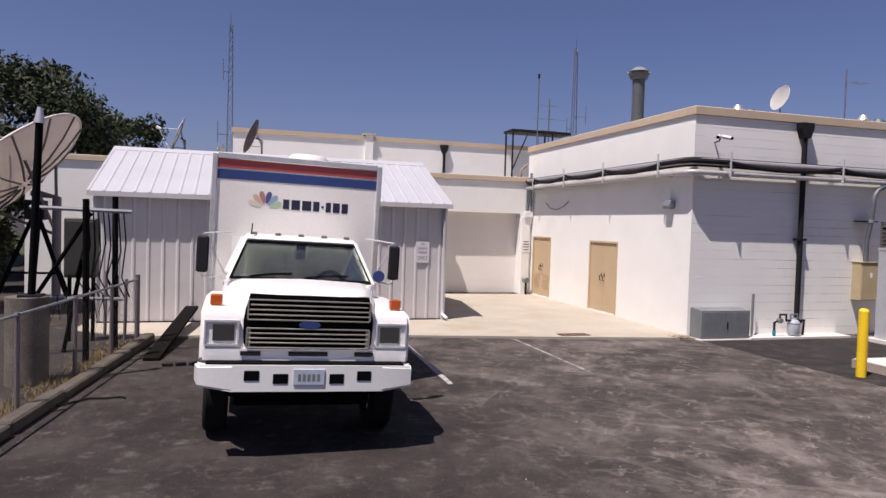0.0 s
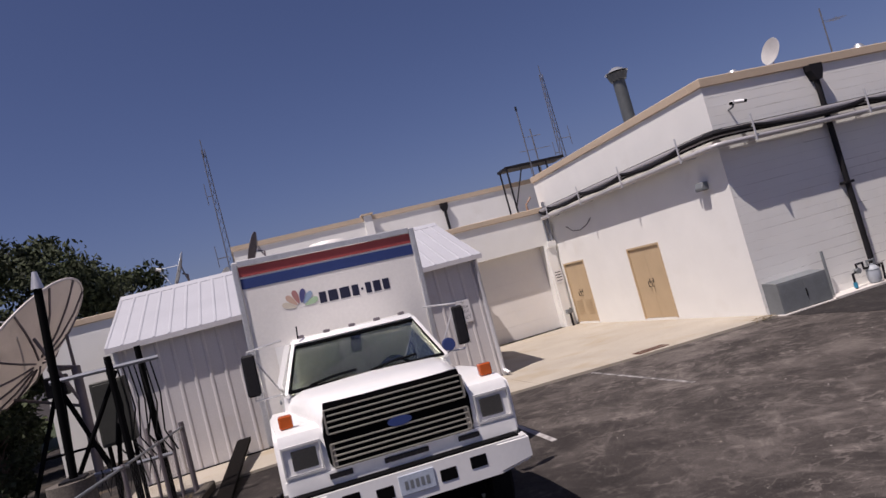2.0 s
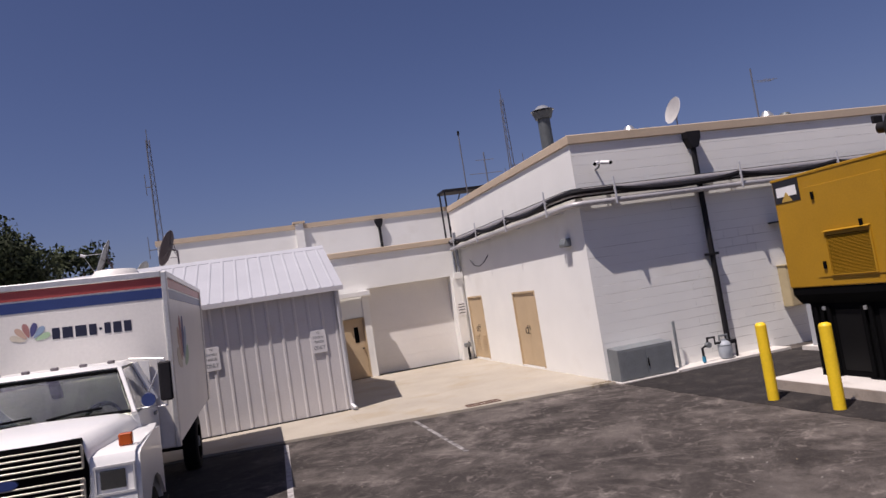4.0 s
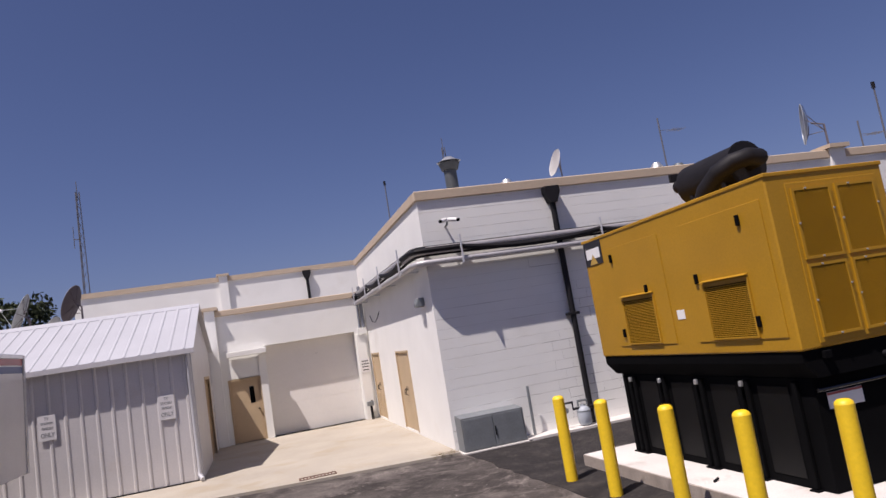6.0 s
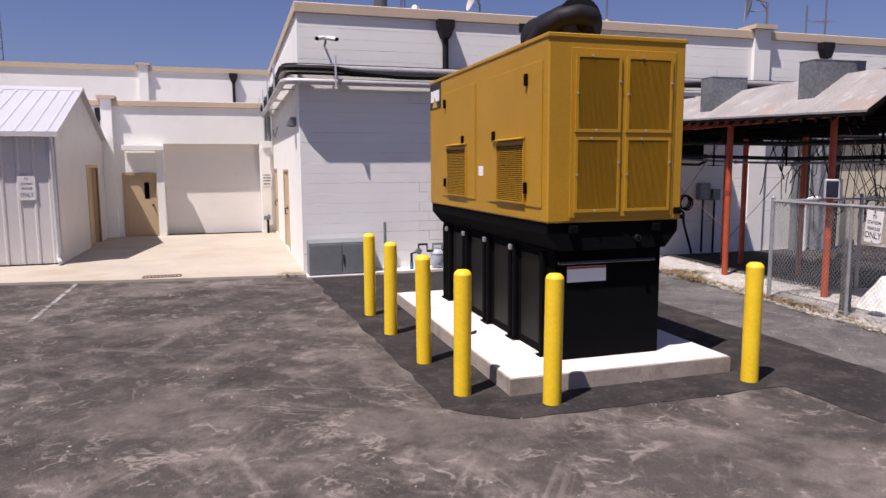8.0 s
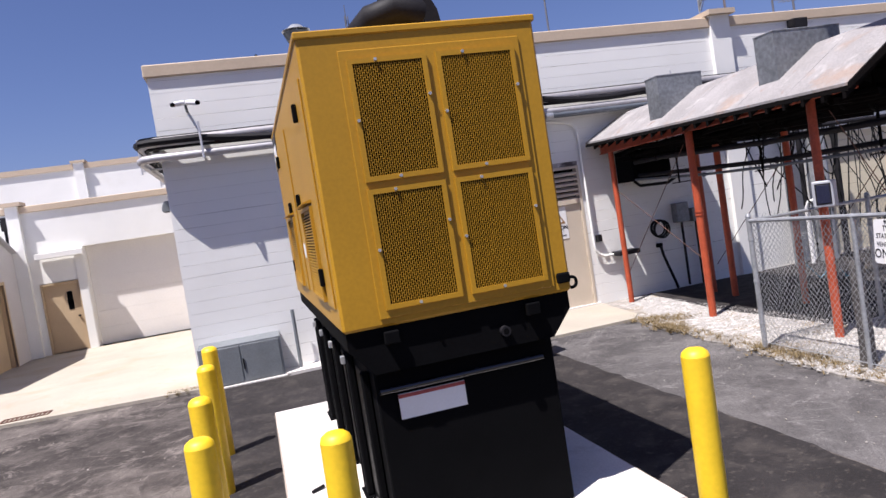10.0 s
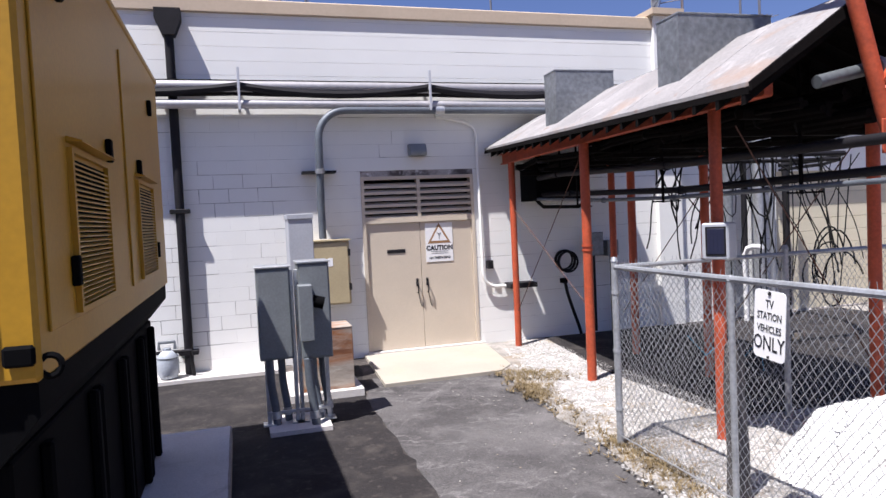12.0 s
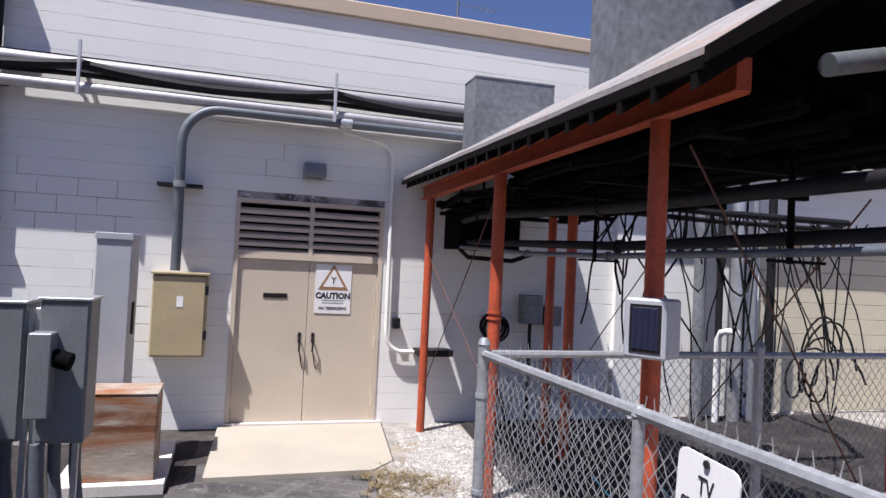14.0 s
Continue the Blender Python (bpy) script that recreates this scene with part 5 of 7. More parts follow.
for x, y, r in ((18.01, 14.2, 0.05), (17.99, 11.75, 0.056), (18.02, 9.4, 0.052), (19.33, 13.55, 0.05), (19.24, 12.85, 0.055), (19.28, 11.3, 0.05), (19.36, 9.1, 0.055)):
    p = ptube("post", M_RED, can, [(x, y, 0.0), (x, y, 2.814 if x < 19 else 2.72)], r, 12, "red steel pipe post")
    if (x, y) == (17.99, 11.75):
        for z in (1.55, 1.6):
            ptube("strap", M_RED, p, [(x, y, z), (x, y, z + 0.02)], r + 0.012, 12)
for pts in ([(18.01, 14.15, 0.55), (18.05, 12.0, 2.65)], [(18.01, 14.15, 2.1), (18.0, 11.85, 0.9)], [(19.43, 13.5, 0.5), (19.45, 11.35, 2.4)], [(19.45, 11.2, 0.6), (19.46, 9.4, 2.5)], [(18.03, 9.15, 2.65), (19.44, 9.25, 0.6)]):
    ptube("brace_rod", M_ROD, can, pts, 0.006, 6, "thin rusty brace rod")
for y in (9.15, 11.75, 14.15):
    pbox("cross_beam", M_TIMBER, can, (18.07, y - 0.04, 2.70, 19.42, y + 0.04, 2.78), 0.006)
for (x0, x1, zt, y) in ((17.86, 18.65, 3.80, 12.17), (17.94, 18.92, 3.77, 9.75)):
    v = askew(thing("roof_duct", (x0, y, 0), "dull grey sheet metal duct through the canopy roof", "duct", "canopy ducts"))
    bm = bmesh.new()
    foot = [(x - x0, roof_z(x, y) + 0.012) for x in (x1, min(x1, CR[0]), x0) if x < x1 or x == x1]
    prism(bm, [(0, zt), (x1 - x0, zt)] + foot, "y", 0, 0.34)
    part("duct_body", bm, M_DUCT, v)
    pbox("duct_flange", M_DUCT, v, (-0.006, -0.006, zt - 0.015, x1 - x0 + 0.006, 0.346, zt + 0.002), 0.003)
for pts, r, m_, lb in (([(18.26, 14.02, 2.585), (18.1, 13.0, 2.58), (18.1, 10.5, 2.48), (18.08, 7.75, 2.44)], 0.042, M_DARK, "black transmission line slung under the canopy towards the tower"),
                       ([(18.32, 14.02, 2.34), (18.3, 13.0, 2.30), (18.26, 10.5, 2.22), (18.2, 7.85, 2.235)], 0.036, M_DARK, "black transmission line slung under the canopy towards the tower"),
                       ([(18.23, 14.02, 2.27), (18.22, 12.0, 2.175), (18.18, 10.5, 2.145), (18.12, 7.95, 2.16)], 0.022, M_CONDUIT, "thin grey line slung under the canopy towards the tower")):
    ln = thing("transmission_line", (0, 0, 0), lb, "pipe", "transmission lines")
    ptube("pipe", m_, ln, pts, r, 10)
    for px, py, pz in pts[1:]:
        ptube("flange", m_, ln, [(px, py + 0.03, pz), (px, py + 0.055, pz)], r + 0.014, 10)
for y in (8.85, 10.7, 12.6):
    hg = thing("line_hanger", (18.16, y, 2.1), "dark steel strap hanging the lines from the roof", "bracket", "line hangers")
    pbox("strap", M_TIMBER, hg, (-0.012, -0.02, 0.0, 0.0, 0.02, roof_z(18.35) - 2.15), 0.002)
    pbox("cradle", M_TIMBER, hg, (-0.13, -0.02, 0.005, 0.2, 0.02, 0.02), 0.002)
eq = thing("line_box", (18.65, 14.3, 2.25), "dark equipment box under the canopy roof", "electrical box")
pbox("body", M_BLACK, eq, (-0.45, -0.3, 0, 0.35, 0.298, 0.5), 0.01)
ptube("cable_stub", M_RUBBER, eq, [(-0.4, -0.2, 0.0), (-0.3, -0.22, -0.1), (0.3, -0.2, -0.12), (0.6, -0.1, -0.02)], 0.03, 6)
for x, z, w, h in ((19.42, 1.32, 0.28, 0.38), (19.74, 1.3, 0.2, 0.26)):
    s = thing("junction_box", (x, WY, z), "dark grey junction box on the wall", "electrical box", "wall junction boxes")
    pbox("body", M_DUCT, s, (-w / 2, -0.18, 0, w / 2, -0.002, h), 0.01)
    ptube("conduit", M_DARK, s, [(0, -0.09, 0), (0, -0.09, -1.25)], 0.025, 8)
hose = thing("coiled_hose", (18.88, WY - 0.08, 1.28), "coil of black hose hung on the wall", "hose")
bm = bmesh.new()
for k in range(4):
    tube(bm, [(x + 0.012 * k, -0.03 * k, z - 0.01 * k) for x, _, z in arc((0, 0, 0), 0.155 + 0.012 * (k % 2), 0, 360, 20)], 0.016, 6)
part("hose_coil", bm, M_RUBBER, hose, "", True)
hh = thing("hanging_hose", (18.88, WY - 0.1, 0.3), "black hose hanging on the wall", "hose")
ptube("hose", M_RUBBER, hh, [(0, 0, 0.62), (0.03, 0, 0.45), (0.10, -0.02, 0.2), (0.2, -0.03, -0.1), (0.24, -0.03, -0.24)], 0.026, 6)
pbox("hook", M_BLACK, hh, (-0.05, 0.0, 0.6, 0.05, 0.098, 0.68), 0.008)
for k, (x, r, m_) in enumerate(((21.95, 0.09, M_DUCT), (22.25, 0.05, M_DARK), (22.5, 0.09, M_GALV), (22.75, 0.05, M_PIPE), (23.0, 0.06, M_DARK))):
    ptube("riser_pipe", m_, None, [(x, WY - 0.25 - 0.05 * k, 0.03), (x, WY - 0.25 - 0.05 * k, 3.3)], r, 10)
    tagged(scene.collection.objects[-1], ("dull grey", "black", "galvanized", "grey", "black")[k] + " riser pipe standing by the wall", "pipe", "riser pipes")

# runs hung under the roof; their near-black colour stands in for shade
rnd = random.Random(31)
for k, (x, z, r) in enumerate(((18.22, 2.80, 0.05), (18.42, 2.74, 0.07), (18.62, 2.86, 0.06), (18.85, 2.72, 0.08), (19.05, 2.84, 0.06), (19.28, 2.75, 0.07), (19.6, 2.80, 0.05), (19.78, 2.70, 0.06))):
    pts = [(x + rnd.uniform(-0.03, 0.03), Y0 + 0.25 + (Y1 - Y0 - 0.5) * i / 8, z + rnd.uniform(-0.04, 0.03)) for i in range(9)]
    run = askew(thing("cable_run", (0, 0, 0), "cable bundle under the canopy roof, shade put into its near-black colour", "cables", "cable runs"))
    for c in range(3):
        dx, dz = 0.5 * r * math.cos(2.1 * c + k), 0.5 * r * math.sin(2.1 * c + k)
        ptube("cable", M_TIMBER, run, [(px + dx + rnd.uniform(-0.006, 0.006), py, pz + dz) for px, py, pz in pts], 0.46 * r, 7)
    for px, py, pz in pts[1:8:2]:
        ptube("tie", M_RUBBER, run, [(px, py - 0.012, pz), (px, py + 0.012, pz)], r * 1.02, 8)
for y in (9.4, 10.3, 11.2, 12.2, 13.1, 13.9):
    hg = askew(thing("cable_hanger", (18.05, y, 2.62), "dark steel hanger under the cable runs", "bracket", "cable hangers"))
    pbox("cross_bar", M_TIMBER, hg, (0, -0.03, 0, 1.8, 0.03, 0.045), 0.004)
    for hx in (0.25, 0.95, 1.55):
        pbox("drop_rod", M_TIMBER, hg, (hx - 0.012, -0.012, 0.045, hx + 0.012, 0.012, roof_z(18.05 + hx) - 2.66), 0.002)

for k, (x, y, r) in enumerate(((20.82, 12.34, 0.13), (21.1, 12.5, 0.1), (21.4, 12.42, 0.15), (21.62, 12.6, 0.11), (20.5, 12.6, 0.09))):
    bm = bmesh.new()
    bmesh.ops.create_icosphere(bm, subdivisions=2, radius=r)
    for v in bm.verts:
        v.co = v.co * (1 + 0.35 * noise.noise(v.co * 7 + Vector((k * 3, 0, 0))))
        v.co.z = max(v.co.z * 0.8, -0.4 * r)
    ob = part("field_stone", bm, M_KERB, None, "pale tan broken stone lying under the canopy")
    ob.location = (x, y, 0.034 + 0.4 * r)
    tagged(ob, "", "stone", "field stones")
el = thing("white_elbow_pipe", (22.16, 13.8, 0.03), "white plastic pipe elbow on a riser", "pipe")
ptube("pipe", M_SIGN, el, [(0, 0.4, 0.0), (0, 0.4, 1.15), (0, 0.33, 1.26), (0, 0.2, 1.29), (0, 0.0, 1.29)], 0.045, 10)

tangle = askew(thing("cable_tangle", (0, 0, 0), "tangle of black cables hanging under the canopy", "cables"))
for off, r in ((0.0, 0.035), (0.075, 0.026)):
    ptube("carrier_line", M_DARK, tangle, [(18.9, 11.9 + off, 2.70 - off), (20.4, 11.9 + off, 2.67 - off), (21.9, 11.9 + off, 2.67 - off), (22.55, 12.9, 2.67 - off), (22.8, 14.1, 2.67 - off)], r, 8)
rnd = random.Random(11)
for k in range(34):
    x, y = rnd.uniform(19.2, 21.8), 11.9 + rnd.uniform(-0.06, 0.06)
    z = 2.66 + rnd.uniform(-0.03, 0.03)
    pts, dx, dy = [], rnd.uniform(-0.7, 0.7), rnd.uniform(-0.4, 0.4)
    drop = rnd.uniform(0.25, 2.0)
    for i in range(9):
        u = i / 8
        pts.append((x + dx * u + 0.08 * math.sin(5 * u + k), y + dy * u, z - drop * (4 * u * (1 - u) if k % 2 else u)))
    ptube("cable", M_RUBBER, tangle, pts, rnd.uniform(0.006, 0.012), 5)
for k in range(5):
    c = (20.9 + 0.13 * k, 11.2 + 0.05 * k, 1.15 + rnd.uniform(-0.1, 0.3))
    sq, tw = rnd.uniform(0.5, 1.0), rnd.uniform(0, 6)
    ptube("cable_loop", M_RUBBER, tangle, [(c[0] + sq * (a - c[0]) + 0.03 * math.sin(i * 0.7 + tw), b + 0.02 * i, c_ + 0.06 * math.sin(i * 0.5 + tw)) for i, (a, b, c_) in enumerate(arc(c, 0.2 + 0.05 * k, 0, 330, 16))], 0.011, 5)

pb = thing("meter_box", (17.63, 9.2, 1.6), "grey box with a dark window on the canopy post", "electrical box", rz=32)
pbox("body", M_PALE, pb, (-0.1, -0.12, 0, 0.10, 0.10, 0.30), 0.012)
pbox("window", M_NAVY, pb, (-0.108, -0.085, 0.045, -0.101, 0.05, 0.255), 0.002, "dark window")
pbox("window_frame", M_DARK, pb, (-0.105, -0.1, 0.03, -0.1005, 0.065, 0.27), 0)
for k in range(4):
    pbox("window_rib", M_NAVY, pb, (-0.112, -0.07 + 0.033 * k, 0.05, -0.1085, -0.058 + 0.033 * k, 0.25), 0.001)

# ---- chain-link fence and gate ----
def chain_link(parent, a, b, z0, z1, pitch=0.031, r=0.0022, material=None):
    """Woven wire between two plan points: bent wires joined in one mesh."""
    a, b = Vector((*a, 0)), Vector((*b, 0))
    d = b - a
    length = d.length
    d.normalize()
    nrm = Vector((-d.y, d.x, 0))
    rows = max(2, round((z1 - z0) / (2.4 * pitch)))
    hz = (z1 - z0) / rows
    n = int(length / pitch)
    vs, fs = [], []
    for i in range(n):
        s0 = (i + 0.5) * pitch
        prev = None
        for j in range(rows * 2 + 1):
            side = 0.5 if (i + j) % 2 else -0.5
            s = min(max(s0 + side * pitch, 0), length)
            c = a + d * s + nrm * (0.004 * (1 if j % 4 < 2 else -1)) + Vector((0, 0, z0 + j * hz / 2))
            k = len(vs)
            vs.extend([c + d * r * 1.4, c + nrm * r, c - d * r * 1.4, c - nrm * r])
            if prev is not None:
                for q in range(4):
                    fs.append((prev + q, prev + (q + 1) % 4, k + (q + 1) % 4, k + q))
            prev = k
        if i % 2:
            continue
        tip = a + d * s0 + Vector((0, 0, z1 + 0.04))
        k = len(vs)
        lean = 0.012 if i % 4 else -0.012
        vs.extend([tip + d * (lean + 0.004), tip + d * lean, a + d * s0 + Vector((0, 0, z1 - 0.02)) - d * 0.003, a + d * s0 + Vector((0, 0, z1 - 0.02)) + d * 0.003])
        fs.append((k, k + 1, k + 2, k + 3))
    me = bpy.data.meshes.new("wire_mesh")
    me.from_pydata([tuple(v) for v in vs], [], fs)
    me.materials.append(material or M_WEBS)
    for p in me.polygons:
        p.use_smooth = True
    ob = new("wire_mesh", me)
    ob.parent = parent
    return tagged(ob, "galvanized woven wire")


def fence_post(parent, x, y, h, r=0.032, dark=False):
    p = ptube("post", M_DARK if dark else M_FENCE, parent, [(x, y, 0.0), (x, y, h)], r, 10)
    ptube("post_cap", M_FENCE, p, [(x, y, h), (x, y, h + 0.02), (x, y, h + 0.035)], r + 0.005, 10, "", r * 0.7)
    return p


fen = thing("chain_link_fence", (0, 0, 0.03), "galvanized chain-link fence round the tower foot", "fence")
FH = 1.55
for x, y, dk in ((16.88, 9.58, False), (16.88, 6.98, False), (18.7, 9.62, False), (20.3, 9.66, False)):
    fence_post(fen, x, y, FH + 0.03, 0.033 if y < 7.1 else 0.03, dk)
ptube("top_rail", M_FENCE, fen, [(16.88, 9.58, FH - 0.02), (16.88, 6.98, FH - 0.02)], 0.023, 8)
ptube("top_rail", M_FENCE, fen, [(16.88, 9.58, FH - 0.02), (20.3, 9.66, FH - 0.02)], 0.021, 8)
ptube("bottom_wire", M_GALV, fen, [(16.88, 9.58, 0.08), (16.88, 8.0, 0.06), (16.88, 6.98, 0.08)], 0.006, 5)
chain_link(fen, (16.89, 9.58), (16.89, 6.98), 0.05, FH)
chain_link(fen, (16.88, 9.58), (20.3, 9.66), 0.05, FH)
for z in (0.3, 0.8, 1.3):
    ptube("post_band", M_FENCE, fen, [(16.88, 6.98, z), (16.88, 6.98, z + 0.04)], 0.045, 10)
    ptube("post_band", M_FENCE, fen, [(16.88, 9.58, z), (16.88, 9.58, z + 0.025)], 0.036, 10)
fence_post(fen, 16.88, 8.15, FH - 0.03, 0.022)
sp = thing("wooden_post", (17.02, 8.3, 0.0), "dark weathered wooden post behind the fence", "post")
bm = bmesh.new()
tube(bm, [(0, 0, 0.0), (0.01, 0, 0.35), (-0.005, 0.01, 0.75), (0.01, 0.01, 1.06), (0.015, 0.01, 1.09)], 0.078, 12, 0.062)
part("stump", bm, M_OLDWOOD, sp, "", True)
gate = thing("chain_link_gate", (16.89, 6.84, 0.05), "galvanized chain-link gate beside the fence post", "gate")
for a in ([(0, 0, 0.05), (0, 0, 1.56)], [(0.05, -1.5, 0.05), (0.05, -1.5, 1.56)], [(0, 0, 1.54), (0.05, -1.5, 1.54)], [(0, 0, 0.08), (0.05, -1.5, 0.08)], [(0, 0, 0.8), (0.05, -1.5, 0.8)]):
    ptube("gate_tube", M_FENCE, gate, a, 0.022, 8)
chain_link(gate, (0, 0), (0.05, -1.5), 0.08, 1.52)
for z in (0.35, 1.2):
    pbox("gate_hinge", M_GALV, gate, (-0.03, -0.02, z, 0.03, 0.13, z + 0.05), 0.006)


def caution_sign(m, w, h):
    s = thing("caution_sign", None, "white sign with a yellow warning triangle and black words", "sign", "caution signs", m=m)
    pbox("plate", M_SIGN, s, (-w / 2, 0, -h / 2, w / 2, 0.005, h / 2), 0.001)
    for sc, mt, dy in ((1.0, M_TRIANGLE, -0.002), (0.70, M_SIGN, -0.0035), (0.0, None, 0)):
        if mt:
            bm = bmesh.new()
            r = 0.385 * w * sc
            prism(bm, [(-r * 1.1, h * 0.19 - r * 0.75), (r * 1.1, h * 0.19 - r * 0.75), (0, h * 0.19 + r * 1.1)], "y", dy, dy + 0.0012)
            part("triangle", bm, mt, s)
    for pts in ([(0, h * 0.10), (0, h * 0.22)], [(0, h * 0.2), (-0.07 * w, h * 0.25)], [(0, h * 0.2), (0.07 * w, h * 0.25)]):
        ptube("symbol", M_INK, s, [(x, -0.004, z) for x, z in pts], 0.012 * w, 4)
    words("lettering", "CAUTION", 0.225 * w, pose(0, -0.001, -h * 0.145, 90), s, M_INK, 0.95, 0.05)
    for k in range(2):
        pbox("print_bar", M_GREY, s, (-0.3 * w, -0.002, -h * (0.235 + 0.05 * k) - 0.004, 0.3 * w, -0.0005, -h * (0.235 + 0.05 * k) + 0.004))
    words("lettering", "NO TRESPASSING", 0.115 * w, pose(0, -0.001, -h * 0.40, 90), s, M_INK, 0.85, 0.03)
    return s


caution_sign(pose(16.81, WY + 0.012, 1.68), 0.44, 0.60)
caution_sign(pose(16.84, 6.52, 1.22, 0, 0, -90), 0.45, 0.6)
tv = notice("parking_sign", pose(16.845, 7.78, 1.31, 0, 4, -90), 0.25, 0.42, "white vehicle parking sign wired to the fence", [("TV", 0.072, 0.125), ("STATION", 0.064, 0.052), ("VEHICLES", 0.062, -0.026), ("ONLY", 0.125, -0.117)], "vehicle signs")
ptube("bolt", M_INK, tv, [(0, -0.002, 0.193), (0, -0.008, 0.193)], 0.012, 8)
ptube("bolt", M_INK, tv, [(0, -0.002, -0.196), (0, -0.008, -0.196)], 0.009, 8)

# ---- red lattice tower foot ----
tower = askew(thing("radio_tower", (19.18, 8.2, 0.0), "red-painted steel lattice tower leg on a concrete foot", "tower"))


def leg_at(z, dx=0.0, dy=0.0):
    return (-0.285 * (z - 0.4) + dx, dy + 0.02 * (z - 0.4), z)


TH = 13.0
for dx, dy, r in ((0, 0, 0.055), (0.95, -0.1, 0.055), (0.5, -0.85, 0.05)):
    ptube("leg", M_RED, tower, [leg_at(0.04, dx, dy), leg_at(TH, dx * 0.75, dy * 0.75)], r, 10, "red tubular tower leg")
z = 0.9
k = 0
while z < TH - 1.2:
    f = 1 - 0.25 * z / TH
    g = 1 - 0.25 * (z + 0.95) / TH
    for (a, b) in (((0, 0), (0.95, -0.1)), ((0, 0), (0.5, -0.85)), ((0.95, -0.1), (0.5, -0.85))):
        ptube("brace", M_RED, tower, [leg_at(z, a[0] * f, a[1] * f), leg_at(z + 0.95, b[0] * g, b[1] * g)], 0.024, 6)
        ptube("girt", M_RED, tower, [leg_at(z, a[0] * f, a[1] * f), leg_at(z, b[0] * f, b[1] * f)], 0.03, 6)
    z += 0.95
for zz in (1.5, 2.45):
    c = leg_at(zz)
    pbox("gusset", M_RED, tower, (c[0] - 0.13, c[1] - 0.05, zz - 0.1, c[0] + 0.17, c[1] - 0.035, zz + 0.14), 0.005)
pbox("base_plate", M_RED, tower, (-0.22, -0.22, 0.3, 0.25, 0.22, 0.36), 0.006)
pl = askew(thing("coax_assembly", (0, 0, 0), "thick grey and black coaxial pipes clamped to the tower", "pipe"))
ptube("grey_pipe", M_STACK, pl, [(18.08, 8.36, 2.87), (18.9, 8.36, 3.05), (19.45, 8.36, 3.15)], 0.047, 12)
ptube("black_pipe", M_BLACK, pl, [(19.33, 8.3, 2.5), (19.33, 8.3, 5.5)], 0.075, 12)
ptube("black_pipe", M_BLACK, pl, [(19.33, 8.3, 3.2), (20.8, 8.3, 3.35)], 0.07, 12)
ptube("clamp_ring", M_PIPE, pl, [(18.60, 8.36, 2.985), (18.64, 8.36, 2.995)], 0.066, 12)
ptube("clamp_ring", M_BLACK, pl, [(19.33, 8.3, 3.45), (19.33, 8.3, 3.52)], 0.1, 12)
ptube("clamp_ring", M_BLACK, pl, [(19.33, 8.3, 3.02), (19.33, 8.3, 3.1)], 0.1, 12)

bm = bmesh.new()
bmesh.ops.create_grid(bm, x_segments=40, y_segments=40, size=1.0)
for v in bm.verts:
    x, y = v.co.x, v.co.y
    e = max(0, 1 - (abs(x) ** 3 + abs(y) ** 3))
    v.co = Vector((x * 1.1, y * 0.75, 0.5 * min(1, e * 1.5) + (0.05 * noise.noise(Vector((x * 6, y * 6, 0))) + 0.03 * noise.noise(Vector((x * 17, y * 17, 3)))) * (e > 0.05) - 0.06))
ob = part("concrete_footing", bm, M_WHITEROCK, None, "", True)
ob.location = (18.55, 8.1, 0.03)
tagged(ob, "bright white rough concrete mound at the tower foot", "footing")
def mound_region(rnd):
    x, y = rnd.uniform(-1.0, 1.0), rnd.uniform(-1.0, 1.0)
    e = max(0, 1 - (abs(x) ** 3 + abs(y) ** 3))
    return 18.55 + 1.1 * x, 8.1 + 0.75 * y, max(0.0, 0.5 * min(1, e * 1.5) - 0.05)


scatter("white_rubble", M_WHITEROCK, "bright white crushed stone heaped on the tower foot", "rubble", 2600, mound_region, 0.013, 21, 0.35, 0.015)
oh = thing("orange_hose", (17.8, 8.05, 0.30), "orange cord looped on the mound", "cord")
ptube("cord", M_ORANGE, oh, arc((0, 0, 0.0), 0.085, -10, 200, 12), 0.014, 6)
gb = thing("blue_cord", (17.95, 9.4, 0.85), "thin turquoise cord tangled in the fence", "cord")
ptube("cord", M_BLUE, gb, [(-0.5, 0, 0.1), (-0.3, 0.02, -0.1), (-0.1, 0, 0.05), (0.1, 0.02, -0.15), (0.25, 0, 0.0), (0.3, 0.02, -0.3)], 0.0035, 5)


